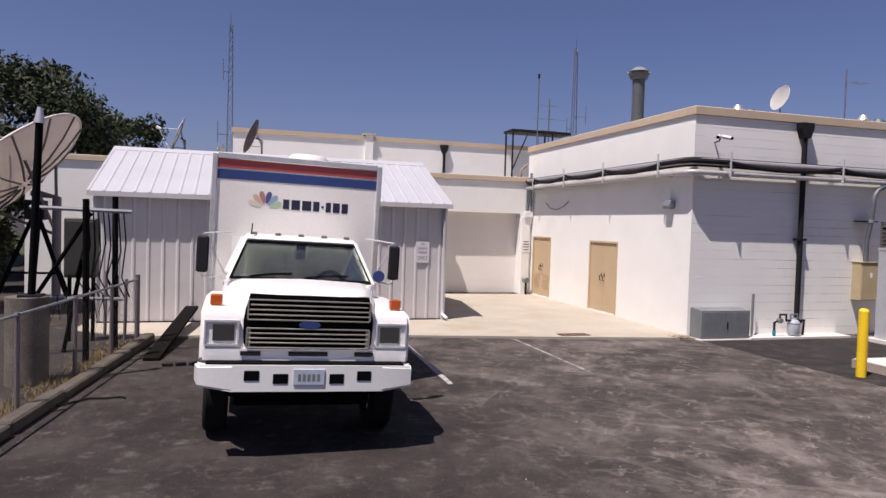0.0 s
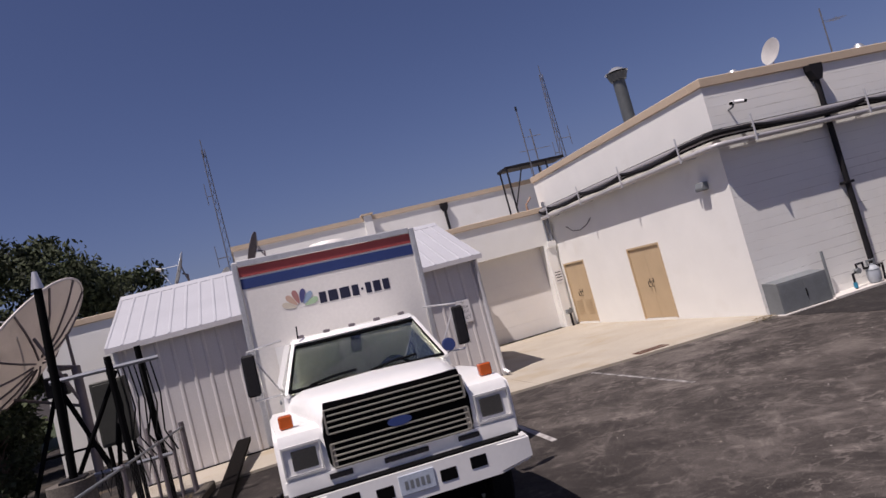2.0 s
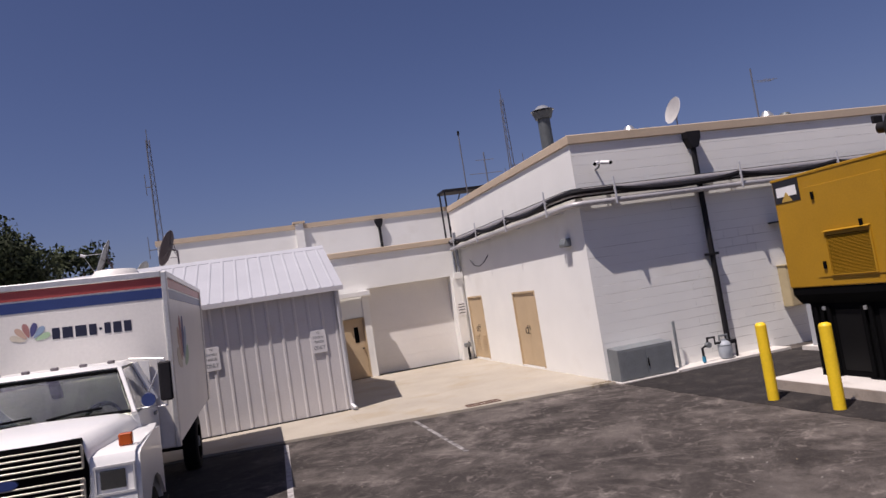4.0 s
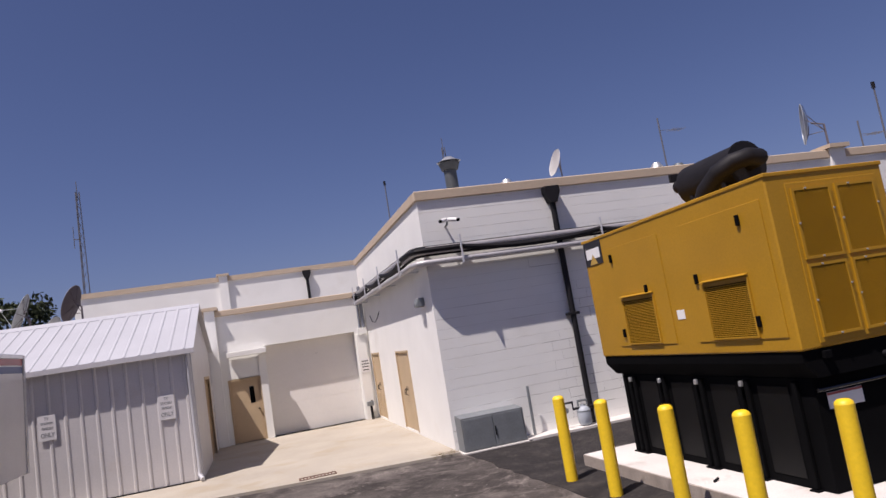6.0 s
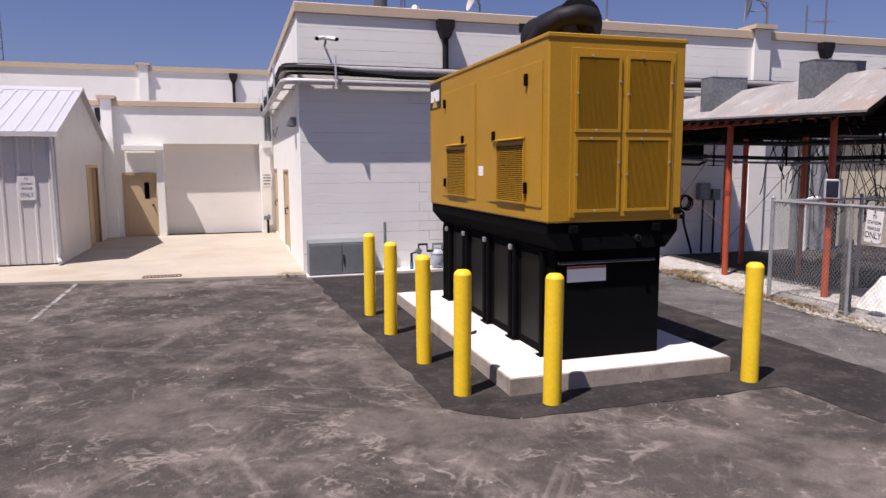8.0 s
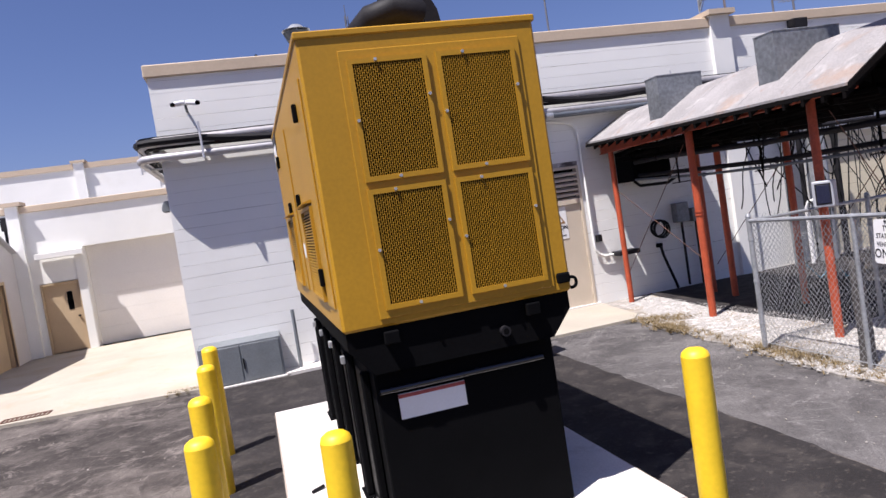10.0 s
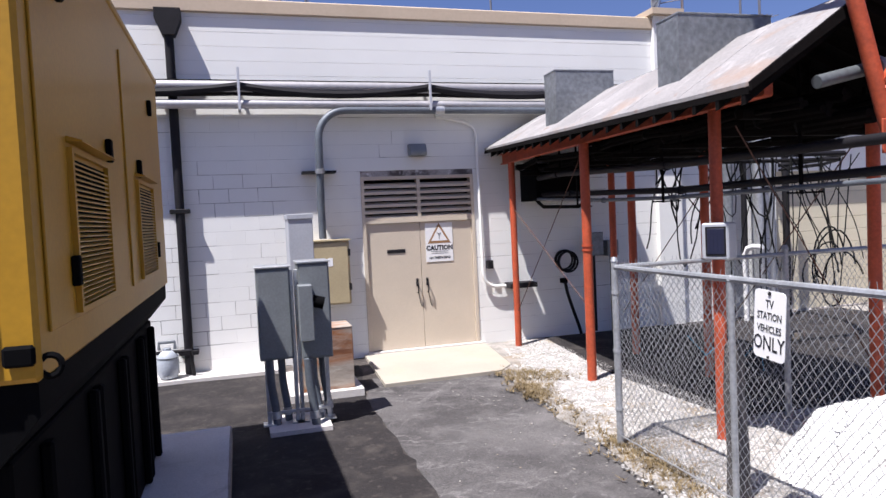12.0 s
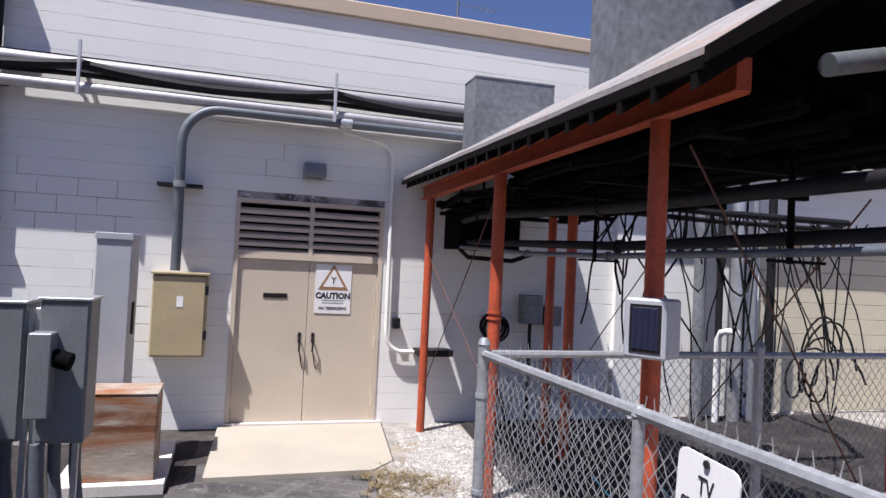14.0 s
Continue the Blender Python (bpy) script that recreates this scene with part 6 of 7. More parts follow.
# ---- box truck ----
def build_truck():
    t = thing("box_truck", None, "white box truck with red and blue stripes, parked before the shed", "truck", m=pose(1.03, 8.22, 0.0, 0, 2.0, 0))
    # bumper
    bm = bmesh.new()
    prism(bm, [(-1.11, 0.26), (-1.07, 0.05), (-0.75, 0.0), (0.75, 0.0), (1.07, 0.05), (1.11, 0.26), (1.07, 0.26), (1.0, 0.12), (-1.0, 0.12), (-1.07, 0.26)], "z", 0.69, 1.0)
    bmesh.ops.bevel(bm, geom=[e for e in bm.edges if abs(e.verts[0].co.z - e.verts[1].co.z) < 1e-4], offset=0.02, segments=2, affect="EDGES")
    for v in bm.verts:
        end = max(0.0, abs(v.co.x) - 0.72) / 0.39
        v.co.z += 0.05 * end * end if v.co.z < 0.83 else -0.045 - 0.02 * end
    bumper = part("bumper", bm, M_TRUCK, t, "white steel bumper with square openings", True)
    for x, z in ((-0.56, 0.85), (-0.28, 0.82), (0.28, 0.82), (0.56, 0.85)):
        # black plate on the closed bumper paints the shade inside an opening
        pbox("bumper_opening", M_BLACK, bumper, (x - 0.074, -0.006, z - 0.05, x + 0.074, 0.01, z + 0.05), 0.0045, "black plate painted as the shade in a bumper opening")
    pbox("number_plate", M_PLATE, bumper, (-0.155, -0.012, 0.76, 0.155, -0.002, 0.92), 0.003, "pale blue plate with dark marks")
    for k in range(5):
        pbox("plate_bar", M_GREY, bumper, (-0.11 + k * 0.047, -0.0135, 0.80, -0.08 + k * 0.047, -0.0122, 0.87))
    pbox("radiator_support", M_BLACK, t, (-0.72, 0.5, 0.42, 0.72, 0.62, 0.95), 0.02, "black frame behind the bumper")
    ptube("front_axle", M_BLACK, t, [(-0.9, 1.1, 0.5), (-0.5, 1.08, 0.40), (0.5, 1.08, 0.40), (0.9, 1.1, 0.5)], 0.09, 10, "black beam axle")
    for x in (-0.45, 0.45):
        pbox("frame_rail", M_BLACK, t, (x - 0.05, 0.63, 0.58, x + 0.05, 7.6, 0.78), 0.01, "black frame rail")
    pbox("engine_pan", M_BLACK, t, (-0.3, 0.7, 0.36, 0.3, 2.4, 0.75), 0.05, "black engine and gearbox underside")
    pbox("gravel_pan", M_BLACK, t, (-1.0, 0.10, 0.935, 1.0, 0.26, 0.957), 0.003, "black pan behind the bumper")
    # lower front panel and grille
    bm = bmesh.new()
    box(bm, -1.04, 0.22, 0.96, 1.04, 0.4, 1.08)
    part("lower_panel", bm, M_TRUCK, t)
    for x0, x1 in ((-0.68, -0.48), (-0.2, 0.2), (0.48, 0.68)):
        pbox("panel_slot", M_DARK, t, (x0, 0.205, 1.01, x1, 0.219, 1.055), 0.003)
    bm = bmesh.new()
    prism(bm, [(-0.60, 1.06), (0.60, 1.06), (0.655, 1.14), (0.665, 1.38), (0.61, 1.635), (-0.61, 1.635), (-0.665, 1.38), (-0.655, 1.14)], "y", 0.222, 0.30)
    gr = part("grille", bm, M_BLACK, t, "dark grille with pale horizontal bars")
    for z in (1.145, 1.19, 1.24, 1.43, 1.48, 1.53):
        half = 0.63 - 0.22 * max(0.0, z - 1.40)
        pbox("grille_bar", M_CHROME, gr, (-half, 0.195, z - 0.007, half, 0.223, z + 0.007), 0.003)
    for x in (-0.60, 0.60):
        pbox("grille_side", M_CHROME, gr, (x - 0.010, 0.20, 1.09, x + 0.010, 0.223, 1.28), 0.003)
    for za, zb in ((1.10, 1.285), (1.385, 1.575)):
        for x0, x1, z0, z1 in ((-0.625, 0.625, za - 0.012, za), (-0.625, 0.625, zb, zb + 0.012), (-0.632, -0.615, za, zb), (0.615, 0.632, za, zb)):
            pbox("grille_frame", M_CHROME, gr, (x0, 0.192, z0, x1, 0.2225, z1), 0.002)
    bm = bmesh.new()
    prism(bm, [(0.11 * math.cos(a * math.pi / 8), 1.335 + 0.042 * math.sin(a * math.pi / 8)) for a in range(16)], "y", 0.19, 0.224)
    part("maker_oval", bm, M_SBLUE, gr, "plain dark blue oval badge")
    # hood
    bm = bmesh.new()
    rings = []
    for y, w, zt in ((0.23, 0.655, 1.63), (0.30, 0.68, 1.655), (0.9, 0.79, 1.685), (1.52, 0.88, 1.70)):
        prof = [(-w, 1.0), (-w, zt - 0.16), (-w + 0.05, zt - 0.06), (-w + 0.16, zt - 0.012), (-0.25, zt + 0.006), (0, zt + 0.01), (0.25, zt + 0.006), (w - 0.16, zt - 0.012), (w - 0.05, zt - 0.06), (w, zt - 0.16), (w, 1.0)]
        rings.append([bm.verts.new((x, y, z)) for x, z in prof])
    for q, s in zip(rings, rings[1:]):
        for i in range(len(q) - 1):
            bm.faces.new((q[i], q[i + 1], s[i + 1], s[i]))
    f = rings[0]
    g = [bm.verts.new((x, 0.23, z)) for x, z in ((-0.61, 1.0), (-0.61, 1.62), (0.61, 1.62), (0.61, 1.0))]
    bm.faces.new((f[0], f[1], f[2], f[3], g[1], g[0]))
    bm.faces.new((f[3], f[4], f[5], f[6], f[7], g[2], g[1]))
    bm.faces.new((f[7], f[8], f[9], f[10], g[3], g[2]))
    hood = part("hood", bm, M_TRUCK, t, "white hood", True)
    # fenders, lamps, wheels
    for s in (-1, 1):
        bm = bmesh.new()
        arch = [(1.1 + 0.60 * math.cos(radians(a)), 0.50 + 0.60 * math.sin(radians(a))) for a in range(160, 19, -20)]
        outline = [(0.24, 0.96), (0.24, 1.38), (0.28, 1.45), (0.40, 1.48), (1.2, 1.50), (1.68, 1.50), (1.72, 0.70)] + arch[::-1]
        xa, xb = sorted((s * 0.66, s * 1.075))
        prism(bm, outline, "x", xa, xb)
        bmesh.ops.bevel(bm, geom=[e for e in bm.edges if abs(e.verts[0].co.x - e.verts[1].co.x) < 1e-4 and abs(e.verts[0].co.x) > 1], offset=0.035, segments=2, affect="EDGES")
        fd = part("fender", bm, M_TRUCK, t, "white fender", True)
        bm = bmesh.new()
        for a in ((0.70, 1.105, 1.035, 1.125), (0.70, 1.345, 1.035, 1.365), (0.70, 1.125, 0.715, 1.345), (1.02, 1.125, 1.035, 1.345)):
            box(bm, min(s * a[0], s * a[2]), 0.212, a[1], max(s * a[0], s * a[2]), 0.239, a[3])
        part("headlamp_bezel", bm, M_BEZEL, fd, "dull silver lamp surround")
        pbox("lamp_recess", M_TRUCK, fd, (min(s * 0.716, s * 1.019), 0.231, 1.126, max(s * 0.716, s * 1.019), 0.2385, 1.344), 0, "pale lamp recess")
        pbox("headlamp", M_LENS, fd, (min(s * 0.745, s * 0.955), 0.218, 1.155, max(s * 0.745, s * 0.955), 0.2305, 1.32), 0.006, "rectangular sealed beam headlamp")
        pbox("marker_lamp", M_AMBER, fd, (min(s * 0.88, s * 1.0), 0.42, 1.485, max(s * 0.88, s * 1.0), 0.50, 1.60), 0.012, "amber fender lamp")
        for wy, name in ((1.1, "wheel"), (6.6, "wheel")):
            bm = bmesh.new()
            xa = s * 0.78
            prof = [(0.30, 0.0), (0.45, 0.0), (0.48, 0.03), (0.48, 0.22), (0.45, 0.25), (0.30, 0.25)]
            rr = [[bm.verts.new((xa + s * (d - 0.0), wy + r * math.cos(2 * math.pi * k / 24), 0.48 + r * math.sin(2 * math.pi * k / 24))) for k in range(24)] for r, d in prof]
            for q, v in zip(rr, rr[1:]):
                for k in range(24):
                    bm.faces.new((q[k], q[(k + 1) % 24], v[(k + 1) % 24], v[k]))
            tyre = part("tyre", bm, M_RUBBER, t, "black tyre", True)
            bm = bmesh.new()
            tube(bm, [(xa + s * 0.05, wy, 0.48), (xa + s * 0.2, wy, 0.48)], 0.30, 20)
            part("rim", bm, M_BOX, tyre, "white steel rim", True)
            ptube("hub", M_GREY, tyre, [(xa + s * 0.2, wy, 0.48), (xa + s * 0.25, wy, 0.48)], 0.09, 10)
    # cab
    bm = bmesh.new()
    rings = []
    for z, w, ya, yb in ((0.78, 0.90, 1.55, 2.78), (1.45, 0.92, 1.50, 2.80), (1.66, 0.895, 1.50, 2.80)):
        rings.append([bm.verts.new(p) for p in ((-w, ya, z), (w, ya, z), (w, yb, z), (-w, yb, z))])
    for q, s_ in zip(rings, rings[1:]):
        for k in range(4):
            bm.faces.new((q[k], q[(k + 1) % 4], s_[(k + 1) % 4], s_[k]))
    bm.faces.new(rings[0][::-1])
    part("cab_body", bm, M_TRUCK, t, "white cab lower body")
    bm = bmesh.new()
    box(bm, -0.70, 1.84, 2.11, 0.70, 2.72, 2.20, 0.045)
    roof = part("cab_roof", bm, M_TRUCK, t, "white cab roof", True)
    for k in range(5):
        x = -0.58 + k * 0.29
        pbox("roof_marker", M_DISHD, roof, (x - 0.035, 1.95, 2.199, x + 0.035, 2.03, 2.235), 0.008, "small dark roof marker lamp")
    pbox("cab_back", M_TRUCK, t, (-0.86, 2.76, 1.66, 0.86, 2.80, 2.15))
    for s in (-1, 1):
        bm = bmesh.new()
        tube(bm, [(s * 0.86, 1.47, 1.66), (s * 0.675, 1.88, 2.14)], 0.034, 6)
        part("front_pillar", bm, M_TRUCK, t, "", True)
        bm = bmesh.new()
        tube(bm, [(s * 0.89, 2.72, 1.66), (s * 0.69, 2.68, 2.14)], 0.06, 6)
        part("rear_pillar", bm, M_TRUCK, t, "", True)
        bm = bmesh.new()
        vs = [bm.verts.new(p) for p in ((s * 0.875, 1.56, 1.67), (s * 0.885, 2.68, 1.67), (s * 0.69, 2.66, 2.12), (s * 0.68, 1.90, 2.12))]
        bm.faces.new(vs)
        bmesh.ops.solidify(bm, geom=bm.faces[:], thickness=0.006)
        gl = part("side_window", bm, M_GLASS, t, "side window glass")
        gl.visible_shadow = False
        pbox("door_handle", M_GREY, t, (s * 0.925 - 0.012, 2.45, 1.50, s * 0.925 + 0.012, 2.6, 1.54), 0.004)
        mr = pbox("mirror", M_DARK, t, (s * 1.17 - 0.068, 1.70, 1.72, s * 1.17 + 0.068, 1.77, 2.16), 0.02, "tall dark side mirror")
        pbox("mirror_frame", M_ALU, mr, (s * 1.17 - 0.074, 1.715, 1.715, s * 1.17 - 0.0685, 1.755, 2.165), 0.002)
        pbox("mirror_frame", M_ALU, mr, (s * 1.17 + 0.0685, 1.715, 1.715, s * 1.17 + 0.074, 1.755, 2.165), 0.002)
        pbox("mirror_glass", M_LENS, mr, (s * 1.17 - 0.055, 1.771, 1.75, s * 1.17 + 0.055, 1.776, 2.13))
        for z in (2.19, 1.67):
            ptube("mirror_arm", M_ALU, mr, [(s * 0.80, 1.80, z + (0.04 if z > 2 else 0)), (s * 1.17, 1.73, z), (s * 1.17, 1.73, z + (-0.03 if z > 2 else 0.05))], 0.012, 6)
        ptube("mirror_arm", M_ALU, mr, [(s * 0.9, 1.78, 1.70), (s * 1.15, 1.74, 2.17)], 0.009, 6)
        pbox("step", M_DARK, t, (min(s * 0.7, s * 0.98), 1.75, 0.45, max(s * 0.7, s * 0.98), 2.6, 0.52), 0.006)
    ptube("spot_mirror", M_SBLUE, t, [(0.98, 1.68, 1.76), (0.98, 1.73, 1.76)], 0.075, 12, "round convex mirror")
    bm = bmesh.new()
    vs = [bm.verts.new(p) for p in ((-0.84, 1.455, 1.685), (0.84, 1.455, 1.685), (0.675, 1.86, 2.125), (-0.675, 1.86, 2.125))]
    bm.faces.new(vs)
    bmesh.ops.solidify(bm, geom=bm.faces[:], thickness=0.006)
    ws = part("windscreen", bm, M_GLASS, t, "tinted windscreen")
    ws.visible_shadow = False
    ptube("windscreen_gasket", M_BLACK, t, [(-0.83, 1.445, 1.695), (0.83, 1.445, 1.695), (0.665, 1.848, 2.118), (-0.665, 1.848, 2.118), (-0.83, 1.445, 1.695)], 0.02, 6, "black rubber windscreen seal")
    for x0, x1 in ((-0.62, -0.12), (0.02, 0.55)):
        ptube("wiper", M_BLACK, ws, [(x0, 1.462, 1.715), ((x0 + x1) / 2, 1.48, 1.75), (x1, 1.49, 1.76)], 0.014, 5)
    pbox("rear_view_mirror", M_BLACK, ws, (-0.06, 1.86, 2.03, 0.06, 1.9, 2.11), 0.01)
    pbox("dashboard", M_SEAT, t, (-0.8, 1.56, 1.5, 0.8, 1.9, 1.66), 0.02)
    for x in (-0.42, 0.42):
        pbox("seat", M_SEAT, t, (x - 0.27, 2.25, 1.2, x + 0.27, 2.7, 2.0), 0.04, "dark cab seat")
    ptube("steering_wheel", M_BLACK, t, [(0.42 + 0.2 * math.cos(a * math.pi / 9), 1.86 + 0.1 * math.sin(a * math.pi / 9), 1.80 + 0.17 * math.sin(a * math.pi / 9)) for a in range(19)], 0.017, 6)
    # chassis
    for x in (-0.42, 0.34):
        pbox("chassis_rail", M_BLACK, t, (x, 0.3, 0.62, x + 0.1, 8.1, 0.86), 0.01)
    ptube("axle", M_BLACK, t, [(-0.9, 1.1, 0.46), (0.9, 1.1, 0.46)], 0.07, 8)
    ptube("axle", M_BLACK, t, [(-0.9, 6.6, 0.48), (0.9, 6.6, 0.48)], 0.1, 8)
    pbox("engine_sump", M_BLACK, t, (-0.35, 0.5, 0.5, 0.35, 1.9, 0.98), 0.03)
    # cargo box
    X0, X1, Y0_, Y1_, Z0, Z1 = -1.13, 1.12, 2.82, 8.22, 1.02, 3.26
    bodyp = pbox("cargo_box", M_BOX, t, (X0, Y0_, Z0, X1, Y1_, Z1), 0.015, "off-white cargo box")
    for x in (X0, X1):
        for y in (Y0_, Y1_):
            pbox("corner_post", M_ALU, bodyp, (x - 0.035, y - 0.03, Z0, x + 0.035, y + 0.05, Z1), 0.012)
    bm = bmesh.new()
    box(bm, X0 + 0.036, Y0_ - 0.03, Z1 - 0.07, X1 - 0.036, Y0_ + 0.05, Z1 + 0.012, 0.01)
    part("top_rail", bm, M_ALU, bodyp, "pale aluminium top rail")
    for x in (X0, X1):
        pbox("side_rail", M_ALU, bodyp, (x - 0.028, Y0_ + 0.052, Z1 - 0.07, x + 0.028, Y1_ - 0.04, Z1 + 0.012), 0.01)
    for mt, za, zb in ((M_SRED, 3.07, 3.20), (M_SBLUE, 2.92, 3.045)):
        pbox("stripe", mt, bodyp, (X0 + 0.037, Y0_ - 0.006, za, X1 - 0.037, Y0_ - 0.001, zb))
        for x, e in ((X1, 1), (X0, -1)):
            pbox("side_stripe", mt, bodyp, (min(x + e * 0.001, x + e * 0.006), Y0_ + 0.052, za, max(x + e * 0.001, x + e * 0.006), Y1_ - 0.05, zb))

    def emblem(m, s):
        for k, (a, mt) in enumerate(zip((160, 132, 105, 75, 48, 20), M_FEATHER)):
            bm = bmesh.new()
            pts = []
            for i in range(14):
                u = 2 * math.pi * i / 14
                r, w = 0.17 + 0.105 * math.cos(u), 0.052 * math.sin(u) * (0.75 + 0.35 * math.cos(u))
                ca, sa = math.cos(radians(a)), math.sin(radians(a))
                pts.append((s * (r * ca - w * sa), s * (r * sa + w * ca)))
            prism(bm, pts, "y", -0.004, -0.001)
            ob = part("emblem_petal", bm, mt, bodyp)
            ob.matrix_basis = m
    emblem(pose(-0.45, Y0_ - 0.002, 2.555), 0.86)
    emblem(pose(X1 + 0.002, 4.3, 1.9, 0, 0, 90), 3.0)
    emblem(pose(X0 - 0.002, 4.3, 1.9, 0, 0, -90), 3.0)
    x = -0.21
    for k, w in enumerate((0.115, 0.145, 0.155, 0.115, 0.06, 0.10, 0.125, 0.115)):
        zc, h = 2.625, (0.068 if k != 4 else 0.014)
        bm = bmesh.new()
        box(bm, x, Y0_ - 0.005, zc - h - 0.006 * k / 8, x + w - 0.03, Y0_ - 0.001, zc + h - 0.006 * k / 8)
        part("name_bar", bm, M_NAVY, bodyp)
        x += w
    bm = bmesh.new()
    tube(bm, [(0.25, 4.6, Z1), (0.25, 4.6, Z1 + 0.18), (0.25, 4.6, Z1 + 0.23)], 0.36, 20, 0.28)
    part("roof_vent", bm, M_BOX, bodyp, "round white roof vent", True)
    ptube("antenna", M_BLACK, t, [(-0.62, 1.85, 2.2), (-0.61, 1.85, 2.34)], 0.008, 5)
    return t


build_truck()

# ---- dish yard beside the parking lot ----
plank = thing("plank", (-1.05, 13.45, 0.0), "long dark weathered plank ramp up to the shed wall", "plank", rz=-5.0)
bm = bmesh.new()
prism(bm, [(0.0, 0.0), (0.06, 0.0), (4.08, 0.36), (4.08, 0.42), (3.95, 0.42), (0.0, 0.05)], "x", -0.13, 0.13)
part("board", bm, M_TIMBER, plank)
cord = thing("black_cord", (0, 0, 0), "short black cord lying on the asphalt", "cord")
ptube("cord", M_RUBBER, cord, [(-2.1, 10.62, 0.02), (-1.73, 10.73, 0.02), (-1.5, 11.0, 0.02), (-1.3, 10.98, 0.02), (-1.12, 11.02, 0.02), (-1.05, 10.95, 0.02)], 0.013, 6)
for k in range(4):
    b_ = thing("rubble_block", (-0.75 + 0.2 * k, 13.0 + 0.02 * k, 0.0), "small dark broken block on the asphalt", "block", "broken blocks", rz=20 * k)
    pbox("block_body", M_DARK, b_, (-0.08, -0.04, 0, 0.08, 0.04, 0.06), 0.01)

yard = thing("yard_fence", (0, 0, 0), "dull chain-link fence along the parking lot", "fence")


def yx(y):
    return fence_x(y) - 0.03


for y in (4.6, 6.5, 8.4, 10.3, 12.1, 13.7, 15.2):
    ptube("post", M_DISHD, yard, [(yx(y), y, 0.0), (yx(y), y, 1.24 if y < 15 else 1.3)], 0.03 if y < 15 else 0.045, 8)
ptube("top_rail", M_DUCT, yard, [(yx(4.6), 4.6, 1.21), (yx(15.2), 15.2, 1.21)], 0.02, 8)
chain_link(yard, (yx(4.6), 4.6), (yx(15.2), 15.2), 0.04, 1.18, 0.045, 0.001, M_WEBD)
for x, y, h in ((-1.95, 15.6, 1.25), (-2.2, 15.95, 1.3), (-1.75, 15.35, 1.2)):
    ptube("end_post", M_DISHD, yard, [(x, y, 0), (x + 0.02, y, h)], 0.03, 8)

ped = thing("concrete_pier", (-2.47, 11.95, 0.03), "round weathered concrete pier", "pier")
ptube("pier", M_PIER, ped, [(0, 0, 0), (0, 0, 1.2), (0, 0, 1.215)], 0.27, 24)
pole = thing("pole", (-2.42, 11.95, 1.245), "black pole with a bright metal cap on the pier", "pole")
ptube("shaft", M_BLACK, pole, [(0, 0, 0), (0.08, 0.0, 2.4)], 0.05, 10)
ptube("cap", M_ALU, pole, [(0.08, 0.0, 2.4), (0.085, 0.0, 2.62)], 0.075, 10, "bright cap", 0.03)
pbox("base_plate", M_DARK, pole, (-0.14, -0.14, 0, 0.14, 0.14, 0.03))
rack = thing("pipe_rack", (0, 0, 0.03), "dark pipe frame beside the dish", "frame")
for x, y, h in ((-1.98, 13.2, 2.62), (-1.76, 14.4, 2.70)):
    ptube("upright", M_BLACK, rack, [(x, y, 0), (x - 0.02, y, h)], 0.05, 8)
ptube("cross_pipe", M_PIPE, rack, [(-3.0, 14.0, 2.47), (-1.45, 14.0, 2.44)], 0.035, 8)
ptube("cross_pipe", M_PIPE, rack, [(-3.05, 14.2, 0.95), (-1.6, 14.2, 0.92)], 0.03, 8)
for k in range(7):
    ptube("cable", M_RUBBER, rack, [(-2.75 + 0.14 * k, 14.1, 1.0), (-2.7 + 0.14 * k, 14.1, 0.55 + 0.03 * (k % 3)), (-2.6 + 0.14 * k, 14.1, 0.95)], 0.012, 5)
for k in range(9):
    x = -2.25 + 0.08 * k
    ptube("cable", M_RUBBER, rack, [(x, 14.2, 2.42), (x + 0.05, 14.15, 1.9 - 0.05 * (k % 4)), (x - 0.1 + 0.04 * (k % 3), 14.2, 1.3), (x + 0.1, 14.25, 0.95)], 0.013, 5)
for a, b in (((-3.02, 14.0, 0.0), (-2.85, 14.0, 2.47)), ((-2.95, 14.1, 0.95), (-2.1, 14.1, 2.4)), ((-2.55, 14.3, 0.0), (-2.25, 14.2, 1.6))):
    ptube("strut", M_BLACK, rack, [a, b], 0.035, 8)
tri = thing("dish_tripod", (0, 0, 0.03), "black pipe tripod under the large dish", "stand")
for foot in ((-3.4, 18.9, 0.0), (-5.2, 19.1, 0.0), (-4.0, 21.4, 0.0)):
    ptube("leg", M_BLACK, tri, [foot, (-4.5, 20.1, 2.45)], 0.05, 8)
ptube("tie", M_BLACK, tri, [(-3.83, 19.37, 0.95), (-4.92, 19.5, 0.95)], 0.03, 6)
pbox("hub_block", M_DARK, tri, (-4.72, 19.9, 2.2, -4.28, 20.3, 2.68), 0.03)
cab = thing("control_cabinet", (-2.5, 15.2, 0.03), "dark olive control cabinet on the frame", "cabinet")
pbox("body", M_OLIVE, cab, (-0.27, 0, 1.2, 0.27, 0.3, 2.3), 0.02)
for x in (-0.2, 0.2):
    ptube("leg", M_BLACK, cab, [(x, 0.15, 0), (x, 0.15, 1.2)], 0.035, 8)
pbox("cabinet_door", M_OLIVE, cab, (-0.24, -0.012, 1.25, 0.24, -0.001, 2.25), 0.006)


